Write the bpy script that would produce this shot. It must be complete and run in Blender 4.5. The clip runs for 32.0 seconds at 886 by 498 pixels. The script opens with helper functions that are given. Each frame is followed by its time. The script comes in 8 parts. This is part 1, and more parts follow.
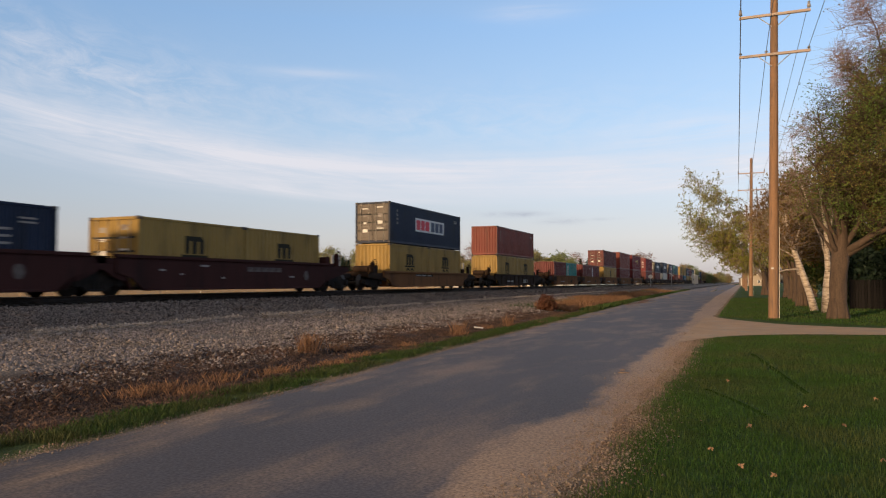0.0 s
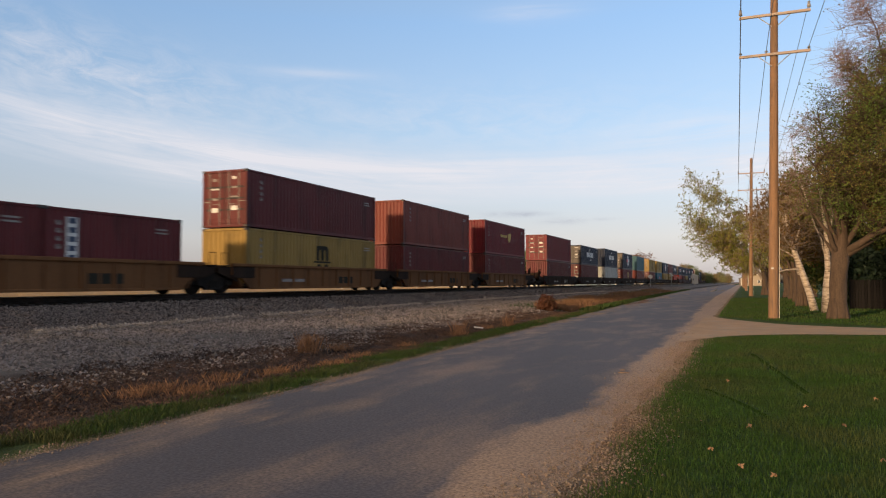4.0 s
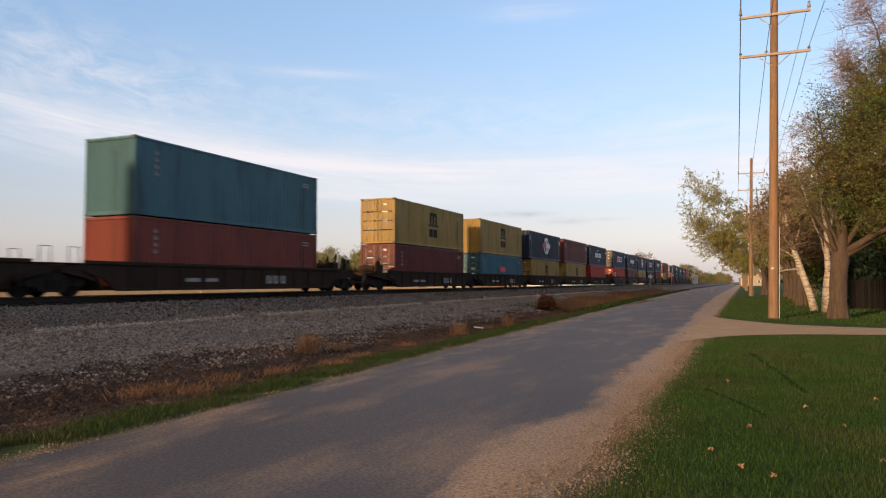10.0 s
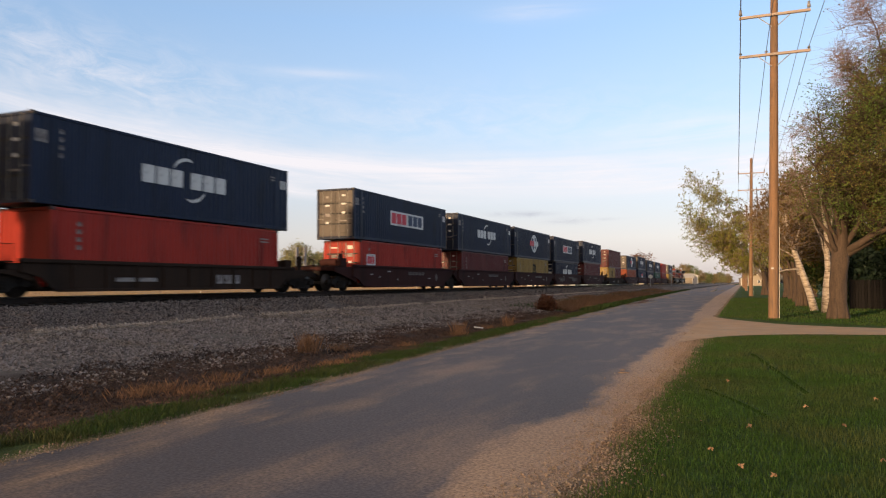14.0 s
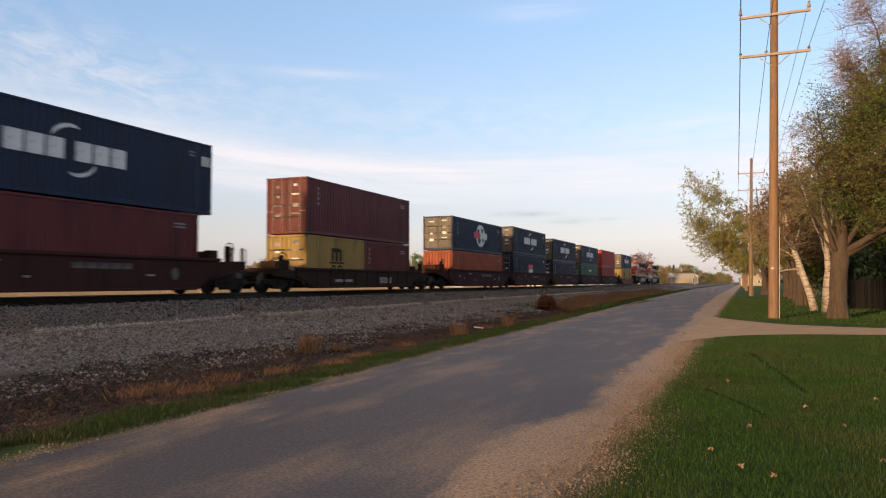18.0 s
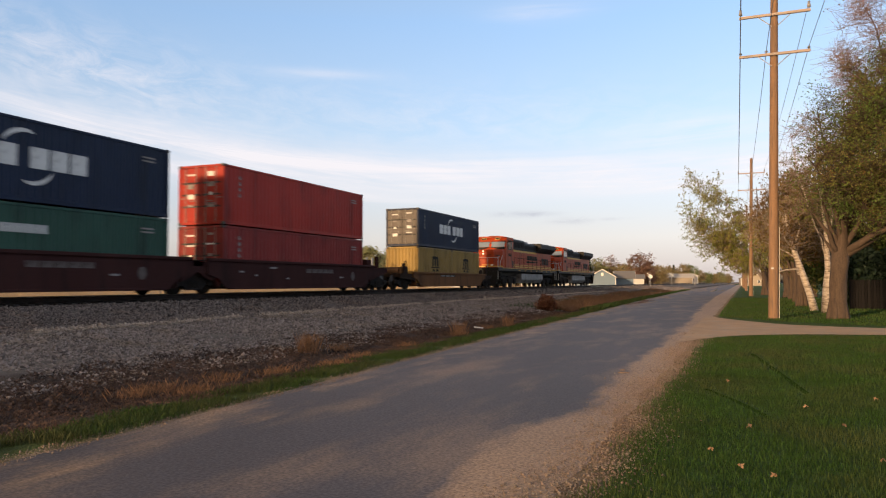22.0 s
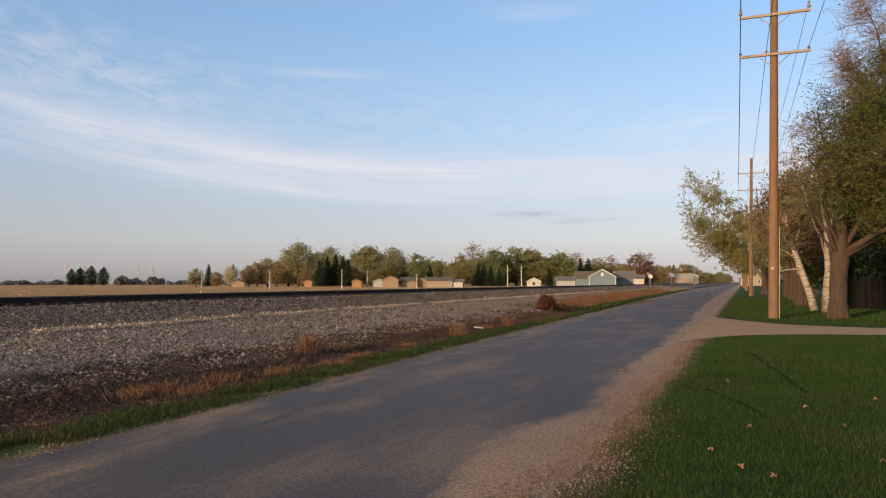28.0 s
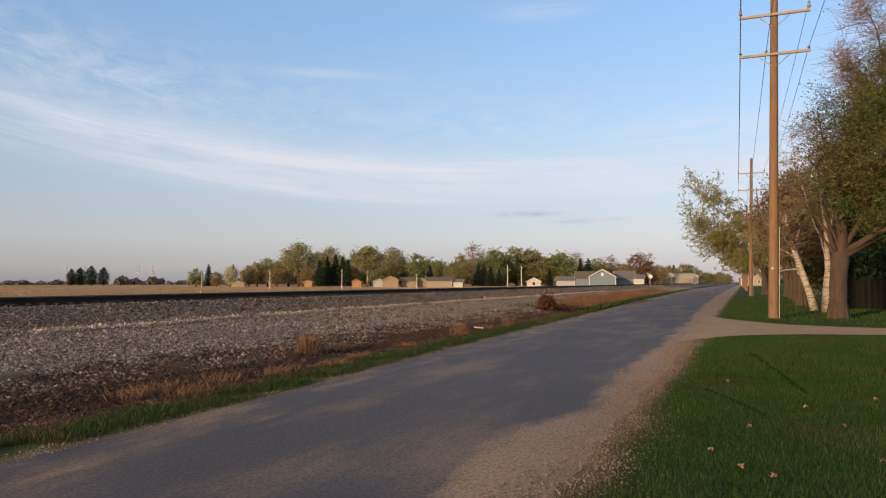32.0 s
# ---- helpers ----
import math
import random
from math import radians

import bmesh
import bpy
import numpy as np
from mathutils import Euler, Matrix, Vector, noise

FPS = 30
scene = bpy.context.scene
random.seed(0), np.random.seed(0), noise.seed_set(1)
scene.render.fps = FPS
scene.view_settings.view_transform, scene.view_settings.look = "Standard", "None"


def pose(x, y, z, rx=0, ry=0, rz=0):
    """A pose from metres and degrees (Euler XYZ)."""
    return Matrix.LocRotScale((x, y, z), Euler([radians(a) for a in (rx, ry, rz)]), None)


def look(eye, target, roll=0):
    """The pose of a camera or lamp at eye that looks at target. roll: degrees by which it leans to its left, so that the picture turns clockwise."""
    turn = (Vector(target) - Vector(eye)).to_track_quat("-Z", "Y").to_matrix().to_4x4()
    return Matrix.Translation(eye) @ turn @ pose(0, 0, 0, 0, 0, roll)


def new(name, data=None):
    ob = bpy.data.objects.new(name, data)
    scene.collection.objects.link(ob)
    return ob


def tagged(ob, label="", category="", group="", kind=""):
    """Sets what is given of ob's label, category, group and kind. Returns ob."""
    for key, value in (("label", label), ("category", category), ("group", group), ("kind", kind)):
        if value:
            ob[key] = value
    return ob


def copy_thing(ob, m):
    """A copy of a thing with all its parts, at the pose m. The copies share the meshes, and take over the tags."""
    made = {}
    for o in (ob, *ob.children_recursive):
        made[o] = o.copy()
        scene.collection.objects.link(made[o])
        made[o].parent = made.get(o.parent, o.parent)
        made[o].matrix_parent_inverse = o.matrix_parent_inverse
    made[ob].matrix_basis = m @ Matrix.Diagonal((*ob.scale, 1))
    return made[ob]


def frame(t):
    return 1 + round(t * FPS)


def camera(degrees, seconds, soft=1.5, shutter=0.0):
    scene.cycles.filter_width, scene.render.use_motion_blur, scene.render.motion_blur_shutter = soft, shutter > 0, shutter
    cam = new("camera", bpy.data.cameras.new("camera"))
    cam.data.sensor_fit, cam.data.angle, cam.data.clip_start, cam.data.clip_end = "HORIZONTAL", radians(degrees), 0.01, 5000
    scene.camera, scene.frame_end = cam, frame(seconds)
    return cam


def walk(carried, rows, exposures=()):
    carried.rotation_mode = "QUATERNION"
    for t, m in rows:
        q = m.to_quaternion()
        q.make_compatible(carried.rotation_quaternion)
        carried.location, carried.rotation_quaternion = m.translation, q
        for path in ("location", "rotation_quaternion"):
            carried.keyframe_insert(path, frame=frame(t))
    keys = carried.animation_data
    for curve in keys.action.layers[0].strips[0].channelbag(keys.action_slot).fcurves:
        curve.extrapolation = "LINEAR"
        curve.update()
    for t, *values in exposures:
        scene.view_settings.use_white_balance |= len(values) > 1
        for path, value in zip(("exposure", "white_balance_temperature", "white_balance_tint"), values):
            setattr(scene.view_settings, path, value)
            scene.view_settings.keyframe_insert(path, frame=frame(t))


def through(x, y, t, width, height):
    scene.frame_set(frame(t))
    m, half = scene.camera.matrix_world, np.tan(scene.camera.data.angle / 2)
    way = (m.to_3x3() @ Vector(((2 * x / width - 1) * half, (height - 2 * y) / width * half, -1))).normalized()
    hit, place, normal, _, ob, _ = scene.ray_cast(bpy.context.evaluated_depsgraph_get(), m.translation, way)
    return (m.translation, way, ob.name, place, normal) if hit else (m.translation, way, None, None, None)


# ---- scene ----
cam = camera(62.47, 32.0, soft=1.15, shutter=0.30)
EYE = (0.0, 0.0, 1.55)
AIM = (-380.04, 924.02, 48.0)
VIEW = look(EYE, AIM, -0.16)
walk(cam, [(0.0, VIEW), (32.0, VIEW)], exposures=[(0.0, 0.03, 6700, 11), (3.0, 0.04, 6750, 11), (6.0, 0.16, 6950, 12), (9.0, 0.22, 7000, 13), (13.0, 0.28, 7050, 13), (24.5, 0.28, 7050, 13), (27.5, 0.0, 6550, 10), (32.0, 0.0, 6550, 10)])

# ---- world and sun ----
SUN_AZ, SUN_EL = radians(17.0), radians(9.0)
TO_SUN = Vector((-math.sin(SUN_AZ) * math.cos(SUN_EL), -math.cos(SUN_AZ) * math.cos(SUN_EL), math.sin(SUN_EL)))


def build_world():
    w = bpy.data.worlds.new("evening_sky")
    scene.world = w
    w.use_nodes = True
    nt = w.node_tree
    nt.nodes.clear()
    out = nt.nodes.new("ShaderNodeOutputWorld")
    bg = nt.nodes.new("ShaderNodeBackground")
    sky = nt.nodes.new("ShaderNodeTexSky")
    sky.sky_type = "NISHITA"
    sky.sun_disc = False
    sky.sun_elevation = SUN_EL
    sky.sun_rotation = radians(197.0)
    sky.air_density, sky.dust_density, sky.ozone_density = 1.0, 1.0, 1.3
    # an even high veil of haze over the clear sky: paler and mauve towards the horizon
    tc = nt.nodes.new("ShaderNodeTexCoord")
    sep = nt.nodes.new("ShaderNodeSeparateXYZ")
    nt.links.new(tc.outputs["Generated"], sep.inputs[0])
    ramp = nt.nodes.new("ShaderNodeValToRGB")
    el = ramp.color_ramp.elements
    stops = [(0.0, (0.40, 0.38, 0.42)), (0.02, (0.53, 0.51, 0.55)), (0.06, (0.63, 0.64, 0.69)), (0.11, (0.58, 0.67, 0.80)), (0.20, (0.46, 0.66, 0.92)), (0.34, (0.32, 0.55, 0.91)), (0.55, (0.31, 0.38, 0.49)), (1.0, (0.30, 0.325, 0.37))]
    while len(el) < len(stops):
        el.new(0.5)
    for e, (x, c) in zip(el, stops):
        e.position, e.color = x, (*c, 1.0)
    nt.links.new(sep.outputs[2], ramp.inputs[0])
    up = nt.nodes.new("ShaderNodeVectorMath")
    up.operation = "SCALE"
    up.inputs["Scale"].default_value = 1.0 / 0.15
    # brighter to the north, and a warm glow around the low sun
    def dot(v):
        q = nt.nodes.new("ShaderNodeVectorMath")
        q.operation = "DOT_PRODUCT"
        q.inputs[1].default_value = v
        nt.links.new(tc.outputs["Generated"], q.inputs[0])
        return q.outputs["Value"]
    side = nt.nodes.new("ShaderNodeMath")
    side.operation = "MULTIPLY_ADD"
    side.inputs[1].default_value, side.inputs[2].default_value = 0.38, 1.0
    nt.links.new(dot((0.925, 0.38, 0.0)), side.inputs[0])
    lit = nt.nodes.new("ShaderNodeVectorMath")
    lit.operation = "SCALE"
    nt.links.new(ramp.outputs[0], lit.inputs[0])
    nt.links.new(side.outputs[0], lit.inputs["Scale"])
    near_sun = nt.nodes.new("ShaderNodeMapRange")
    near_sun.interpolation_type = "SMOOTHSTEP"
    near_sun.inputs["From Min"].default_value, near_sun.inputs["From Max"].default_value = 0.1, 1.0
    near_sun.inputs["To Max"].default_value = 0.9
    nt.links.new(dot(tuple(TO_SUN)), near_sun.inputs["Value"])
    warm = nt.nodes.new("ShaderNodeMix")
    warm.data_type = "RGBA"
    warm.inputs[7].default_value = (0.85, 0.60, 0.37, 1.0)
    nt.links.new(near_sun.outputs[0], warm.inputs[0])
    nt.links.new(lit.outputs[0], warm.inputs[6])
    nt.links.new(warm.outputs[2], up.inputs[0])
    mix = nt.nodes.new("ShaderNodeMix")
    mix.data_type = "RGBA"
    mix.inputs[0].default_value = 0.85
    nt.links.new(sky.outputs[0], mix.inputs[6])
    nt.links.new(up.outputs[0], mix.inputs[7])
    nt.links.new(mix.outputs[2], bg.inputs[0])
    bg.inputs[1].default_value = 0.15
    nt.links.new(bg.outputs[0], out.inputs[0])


build_world()
sun = new("sun", bpy.data.lights.new("sun", "SUN"))
sun.data.energy, sun.data.angle, sun.data.color = 4.6, radians(4.0), (1.0, 0.69, 0.40)
sun.matrix_world = look(tuple(TO_SUN * 300), (0, 0, 0))


# ---- materials ----
def rgb(c):
    return (*c, 1.0)


def mat(name, col, rough=0.6, metal=0.0, var=0.18, scale=2.0, fine=30.0, bump=0.0, tint=None, tint_amount=0.0,
        tint_scale=1.5, streak=(1, 1, 1), rand=0.0, spec=0.5, island=0.0, glow=0.0, through=0.0):
    """A procedural surface: base colour with variation at two scales, stains of a second colour, fine relief."""
    m = bpy.data.materials.new(name)
    m.use_nodes = True
    nt = m.node_tree
    n, l = nt.nodes, nt.links
    b = n["Principled BSDF"]
    tc = n.new("ShaderNodeTexCoord")
    mp = n.new("ShaderNodeMapping")
    mp.inputs["Scale"].default_value = streak
    l.new(tc.outputs["Object"], mp.inputs[0])
    big, small = n.new("ShaderNodeTexNoise"), n.new("ShaderNodeTexNoise")
    big.inputs["Scale"].default_value, big.inputs["Detail"].default_value = scale, 4
    small.inputs["Scale"].default_value, small.inputs["Detail"].default_value = fine, 3
    l.new(mp.outputs[0], big.inputs[0])
    l.new(tc.outputs["Object"], small.inputs[0])
    add = n.new("ShaderNodeMath")
    add.operation = "ADD"
    l.new(big.outputs[0], add.inputs[0])
    l.new(small.outputs[0], add.inputs[1])
    rng = n.new("ShaderNodeMapRange")
    rng.inputs["From Min"].default_value, rng.inputs["From Max"].default_value = 0.6, 1.4
    rng.inputs["To Min"].default_value, rng.inputs["To Max"].default_value = 1 - var, 1 + var
    l.new(add.outputs[0], rng.inputs["Value"])
    val = rng.outputs[0]
    for amount, node, sock in ((rand, "ShaderNodeObjectInfo", "Random"), (island, "ShaderNodeNewGeometry", "Random Per Island")):
        if amount:
            info = n.new(node)
            r2 = n.new("ShaderNodeMapRange")
            r2.inputs["To Min"].default_value, r2.inputs["To Max"].default_value = 1 - amount, 1 + amount
            l.new(info.outputs[sock], r2.inputs["Value"])
            mul = n.new("ShaderNodeMath")
            mul.operation = "MULTIPLY"
            l.new(val, mul.inputs[0])
            l.new(r2.outputs[0], mul.inputs[1])
            val = mul.outputs[0]
    mix = n.new("ShaderNodeVectorMath")
    mix.operation = "SCALE"
    l.new(val, mix.inputs["Scale"])
    if tint:
        st = n.new("ShaderNodeTexNoise")
        st.inputs["Scale"].default_value, st.inputs["Detail"].default_value, st.inputs["Roughness"].default_value = tint_scale, 6, 0.65
        off = n.new("ShaderNodeVectorMath")
        off.operation = "ADD"
        off.inputs[1].default_value = (7.3, 2.1, 4.4)
        l.new(mp.outputs[0], off.inputs[0])
        l.new(off.outputs[0], st.inputs[0])
        sr = n.new("ShaderNodeMapRange")
        sr.inputs["From Min"].default_value, sr.inputs["From Max"].default_value = 0.62 - tint_amount * 0.35, 0.72 - tint_amount * 0.15
        l.new(st.outputs[0], sr.inputs["Value"])
        cm = n.new("ShaderNodeMix")
        cm.data_type = "RGBA"
        cm.inputs[6].default_value, cm.inputs[7].default_value = rgb(col), rgb(tint)
        l.new(sr.outputs[0], cm.inputs[0])
        l.new(cm.outputs[2], mix.inputs[0])
    else:
        mix.inputs[0].default_value = col
    l.new(mix.outputs[0], b.inputs["Base Color"])
    b.inputs["Roughness"].default_value, b.inputs["Metallic"].default_value = rough, metal
    b.inputs["Specular IOR Level"].default_value = spec
    if bump:
        bp = n.new("ShaderNodeBump")
        bp.inputs["Strength"].default_value, bp.inputs["Distance"].default_value = min(1.0, bump * 10), 0.02
        l.new(small.outputs[0], bp.inputs["Height"])
        l.new(bp.outputs[0], b.inputs["Normal"])
    if through:
        tr = n.new("ShaderNodeBsdfTranslucent")
        l.new(mix.outputs[0], tr.inputs[0])
        ms = n.new("ShaderNodeMixShader")
        ms.inputs[0].default_value = through
        l.new(b.outputs[0], ms.inputs[1])
        l.new(tr.outputs[0], ms.inputs[2])
        l.new(ms.outputs[0], n["Material Output"].inputs[0])
    if glow:
        b.inputs["Emission Color"].default_value, b.inputs["Emission Strength"].default_value = rgb(col), glow
    return m


M = {}


def paint(key):
    """Container and car paint, weathered, made once per colour."""
    if key not in M:
        col = PAINTS[key]
        M[key] = mat(key + "_paint", col, rough=0.75 if key.startswith("car_") else 0.45, var=0.20, scale=0.9, fine=22, streak=(1.2, 1.2, 0.22),
                     tint=tuple(c * 0.5 + 0.005 for c in col), tint_amount=0.35, tint_scale=1.3, rand=0.06, spec=0.06 if key.startswith("car_") else 0.14)
    return M[key]


PAINTS = {
    "navy": (0.012, 0.020, 0.044), "maroon": (0.100, 0.022, 0.024), "crimson": (0.135, 0.014, 0.021), "red": (0.21, 0.030, 0.027),
    "orange_red": (0.155, 0.038, 0.030), "orange": (0.24, 0.056, 0.025), "yellow": (0.25, 0.165, 0.050), "teal": (0.03, 0.20, 0.19),
    "blue_teal": (0.022, 0.095, 0.14), "steel_teal": (0.045, 0.115, 0.145), "green": (0.028, 0.075, 0.058), "white": (0.38, 0.39, 0.37), "scarlet": (0.31, 0.030, 0.021),
    "car_maroon": (0.042, 0.017, 0.016), "car_yellow": (0.14, 0.066, 0.030), "car_brown": (0.030, 0.019, 0.014), "grey_door": (0.108, 0.092, 0.081),
}

MAT_STEEL = mat("dark_running_gear", (0.013, 0.011, 0.010), rough=0.85, var=0.3, tint=(0.03, 0.02, 0.015), tint_amount=0.4, spec=0.15)
MAT_WHEEL = mat("wheel_steel", (0.035, 0.028, 0.024), rough=0.55, metal=0.5, var=0.25)
MAT_BAR = mat("galvanised_bar", (0.17, 0.16, 0.15), rough=0.5, metal=0.4, var=0.2)
MAT_MARK = mat("white_lettering", (0.56, 0.56, 0.55), rough=0.6, var=0.12, tint=(0.3, 0.3, 0.3), tint_amount=0.3, tint_scale=3)
MAT_REDMARK = mat("red_lettering", (0.55, 0.03, 0.05), rough=0.6, var=0.1)
MAT_NAVYMARK = mat("navy_lettering", (0.02, 0.035, 0.08), rough=0.6, var=0.1)
MAT_DARKMARK = mat("dark_lettering", (0.026, 0.025, 0.020), rough=0.7, var=0.15, spec=0.05)
MAT_GOLDMARK = mat("gold_lettering", (0.45, 0.29, 0.05), rough=0.6, var=0.1)
MAT_CASTING = mat("corner_casting_steel", (0.05, 0.045, 0.045), rough=0.6, metal=0.3, var=0.25)
MAT_BOARD = mat("pale_grey_board", (0.36, 0.36, 0.36), rough=0.7, var=0.15)
MAT_GASKET = mat("rubber_gasket", (0.015, 0.015, 0.015), rough=0.8)


# ---- mesh helpers ----
class Geo:
    """Collects vertices and faces of one mesh."""

    def __init__(self):
        self.v, self.f = [], []

    def add(self, verts, faces):
        k = len(self.v)
        self.v += [tuple(p) for p in verts]
        self.f += [tuple(i + k for i in q) for q in faces]
        return self

    def box(self, x0, x1, y0, y1, z0, z1):
        return self.add([(x, y, z) for x in (x0, x1) for y in (y0, y1) for z in (z0, z1)],
                        [(0, 1, 3, 2), (4, 6, 7, 5), (0, 4, 5, 1), (2, 3, 7, 6), (0, 2, 6, 4), (1, 5, 7, 3)])

    def cbox(self, x0, x1, y0, y1, z0, z1, c=0.02):
        """A box with chamfered edges."""
        c = min(c, 0.45 * min(x1 - x0, y1 - y0, z1 - z0))
        idx, verts = {}, []
        lo, hi = (x0, y0, z0), (x1, y1, z1)
        for s in [(a, b, d) for a in (0, 1) for b in (0, 1) for d in (0, 1)]:
            p = [hi[i] if s[i] else lo[i] for i in range(3)]
            for ax in range(3):
                q = [p[i] + (0 if i == ax else (-c if s[i] else c)) for i in range(3)]
                idx[s, ax] = len(verts)
                verts.append(q)
        faces = []
        for ax in range(3):
            o = [i for i in range(3) if i != ax]
            for side in (0, 1):
                ring = []
                for a, b in ((0, 0), (1, 0), (1, 1), (0, 1)):
                    s = [0, 0, 0]
                    s[ax], s[o[0]], s[o[1]] = side, a, b
                    ring.append(idx[tuple(s), ax])
                faces.append(ring)
            for a in (0, 1):
                for b in (0, 1):
                    s0, s1 = [0, 0, 0], [0, 0, 0]
                    s0[o[0]] = s1[o[0]] = a
                    s0[o[1]] = s1[o[1]] = b
                    s0[ax], s1[ax] = 0, 1
                    faces.append([idx[tuple(s0), o[0]], idx[tuple(s1), o[0]], idx[tuple(s1), o[1]], idx[tuple(s0), o[1]]])
        for s in [(a, b, d) for a in (0, 1) for b in (0, 1) for d in (0, 1)]:
            faces.append([idx[s, 0], idx[s, 1], idx[s, 2]])
        return self.add(verts, faces)

    def tube(self, pts, radii, n=8, caps=True):
        """A round tube along points with a radius at each."""
        rings = []
        pts = [Vector(p) for p in pts]
        ref = Vector((0.31, 0.17, 0.93))
        for i, p in enumerate(pts):
            d = (pts[min(i + 1, len(pts) - 1)] - pts[max(i - 1, 0)])
            d = d.normalized() if d.length > 1e-9 else Vector((0, 0, 1))
            if abs(d.dot(ref)) > 0.95:
                ref = Vector((0.9, 0.3, 0.1))
            a = d.cross(ref).normalized()
            b = d.cross(a)
            r = radii[i] if isinstance(radii, (list, tuple)) else radii
            rings.append([p + a * (r * math.cos(2 * math.pi * k / n)) + b * (r * math.sin(2 * math.pi * k / n)) for k in range(n)])
        verts = [q for ring in rings for q in ring]
        faces = [(i * n + k, i * n + (k + 1) % n, (i + 1) * n + (k + 1) % n, (i + 1) * n + k) for i in range(len(pts) - 1) for k in range(n)]
        if caps:
            faces += [tuple(range(n)), tuple(range((len(pts) - 1) * n, len(pts) * n))]
        return self.add(verts, faces)

    def prism(self, outline, axis, a0, a1):
        """Extrudes a 2D outline along an axis: x (outline in y, z), y (in x, z) or z (in x, y)."""
        def put(p, a):
            return {"x": (a, p[0], p[1]), "y": (p[0], a, p[1]), "z": (p[0], p[1], a)}[axis]
        n = len(outline)
        verts = [put(p, a0) for p in outline] + [put(p, a1) for p in outline]
        faces = [tuple(range(n)), tuple(range(n, 2 * n))] + [(i, (i + 1) % n, n + (i + 1) % n, n + i) for i in range(n)]
        return self.add(verts, faces)

    def mesh(self, name, smooth=False):
        me = bpy.data.meshes.new(name)
        me.from_pydata(self.v, [], self.f)
        if smooth:
            me.polygons.foreach_set("use_smooth", [True] * len(me.polygons))
        bm = bmesh.new()
        bm.from_mesh(me)
        bmesh.ops.recalc_face_normals(bm, faces=bm.faces)
        bm.to_mesh(me)
        bm.free()
        return me


def raw_mesh(name, verts, faces, smooth=False):
    """A large mesh straight from arrays."""
    me = bpy.data.meshes.new(name)
    verts, faces = np.asarray(verts, np.float32), np.asarray(faces, np.int32)
    me.vertices.add(len(verts))
    me.vertices.foreach_set("co", verts.ravel())
    k = faces.shape[1]
    me.loops.add(faces.size)
    me.loops.foreach_set("vertex_index", faces.ravel())
    me.polygons.add(len(faces))
    me.polygons.foreach_set("loop_start", np.arange(0, faces.size, k, dtype=np.int32))
    me.polygons.foreach_set("loop_total", np.full(len(faces), k, np.int32))
    if smooth:
        me.polygons.foreach_set("use_smooth", np.ones(len(faces), bool))
    me.update(calc_edges=True)
    return me


def part(name, geo, material, parent, label="", smooth=False):
    """ONE mesh object under a thing or a part; geo is a Geo, a mesh or an object's mesh."""
    me = geo.mesh(name, smooth) if isinstance(geo, Geo) else geo
    ob = new(name, me)
    if not me.materials:
        me.materials.append(material)
    ob.parent = parent
    if label:
        tagged(ob, label)
    return ob


def thing(name, label, category, group="", kind="", mesh=None, material=None):
    ob = new(name, mesh)
    if mesh is not None and material is not None:
        mesh.materials.append(material)
    return tagged(ob, label, category, group, kind)


# ---- ground ----
RAIL_TOP = 1.13
TRACK_X = -21.445
# height of the ground across the line of the road: distance from the camera's line, height
PROFILE = [(-3000, 0.10), (-60, 0.20), (-30, 0.30), (-26.5, 0.50), (-24.0, 0.80), (-23.2, 0.86), (-20.05, 0.86), (-19.5, 0.84), (-18.8, 0.70), (-17.4, 0.49), (-16.6, 0.37), (-15.9, 0.47), (-15.3, 0.45), (-14.2, 0.36),
           (-12.3, 0.25), (-10.2, 0.10), (-8.8, 0.01), (-7.8, -0.10), (-7.2, -0.08), (-6.5, -0.015), (-6.1, 0.0), (-1.2, 0.0), (-0.6, 0.02), (1.5, 0.03), (6, 0.05), (3000, 0.05)]


def widening(y):
    """How far the road's railway side draws away from the camera's line, towards the distance."""
    return np.interp(y, [0, 7, 10, 13, 17, 31, 51, 74, 123, 190], [0.0, 0.0, 0.12, 0.32, 0.5, 0.98, 1.7, 2.4, 3.5, 4.6])


def across(x, y):
    """The place in PROFILE of a point of the ground."""
    x, y = np.asarray(x, float), np.asarray(y, float)
    f = np.interp(x, [-16.0, -10.0, -4.5, -2.2], [0.0, 1.0, 1.0, 0.0])
    return x + widening(y) * f


def ground_z(x, y=0.0):
    return float(np.interp(across(x, y), [p[0] for p in PROFILE], [p[1] for p in PROFILE]))


def heights(x, y):
    return np.interp(across(x, y), [p[0] for p in PROFILE], [p[1] for p in PROFILE])


def spread_out(v):
    """Moves scattered points of the railway side along with the widening road."""
    v[:, 0] -= widening(v[:, 1]) * np.interp(v[:, 0], [-16.0, -10.0, -4.5, -2.2], [0.0, 1.0, 1.0, 0.0])
    return v


def wobble(x, y, s=1.0, seed=0.0):
    return noise.noise(Vector((x * s + seed, y * s, seed * 1.7)))


def steps(a, b, n, power=1.0):
    return [a + (b - a) * (i / n) ** power for i in range(n + 1)]


def sheet(name, xs, ys, zf, material, label, category, kind="structure"):
    verts = [(x, y, zf(x, y)) for y in ys for x in xs]
    n = len(xs)
    faces = [(j * n + i, j * n + i + 1, (j + 1) * n + i + 1, (j + 1) * n + i) for j in range(len(ys) - 1) for i in range(n - 1)]
    return thing(name, label, category, "", kind, raw_mesh(name, verts, faces, True), material)


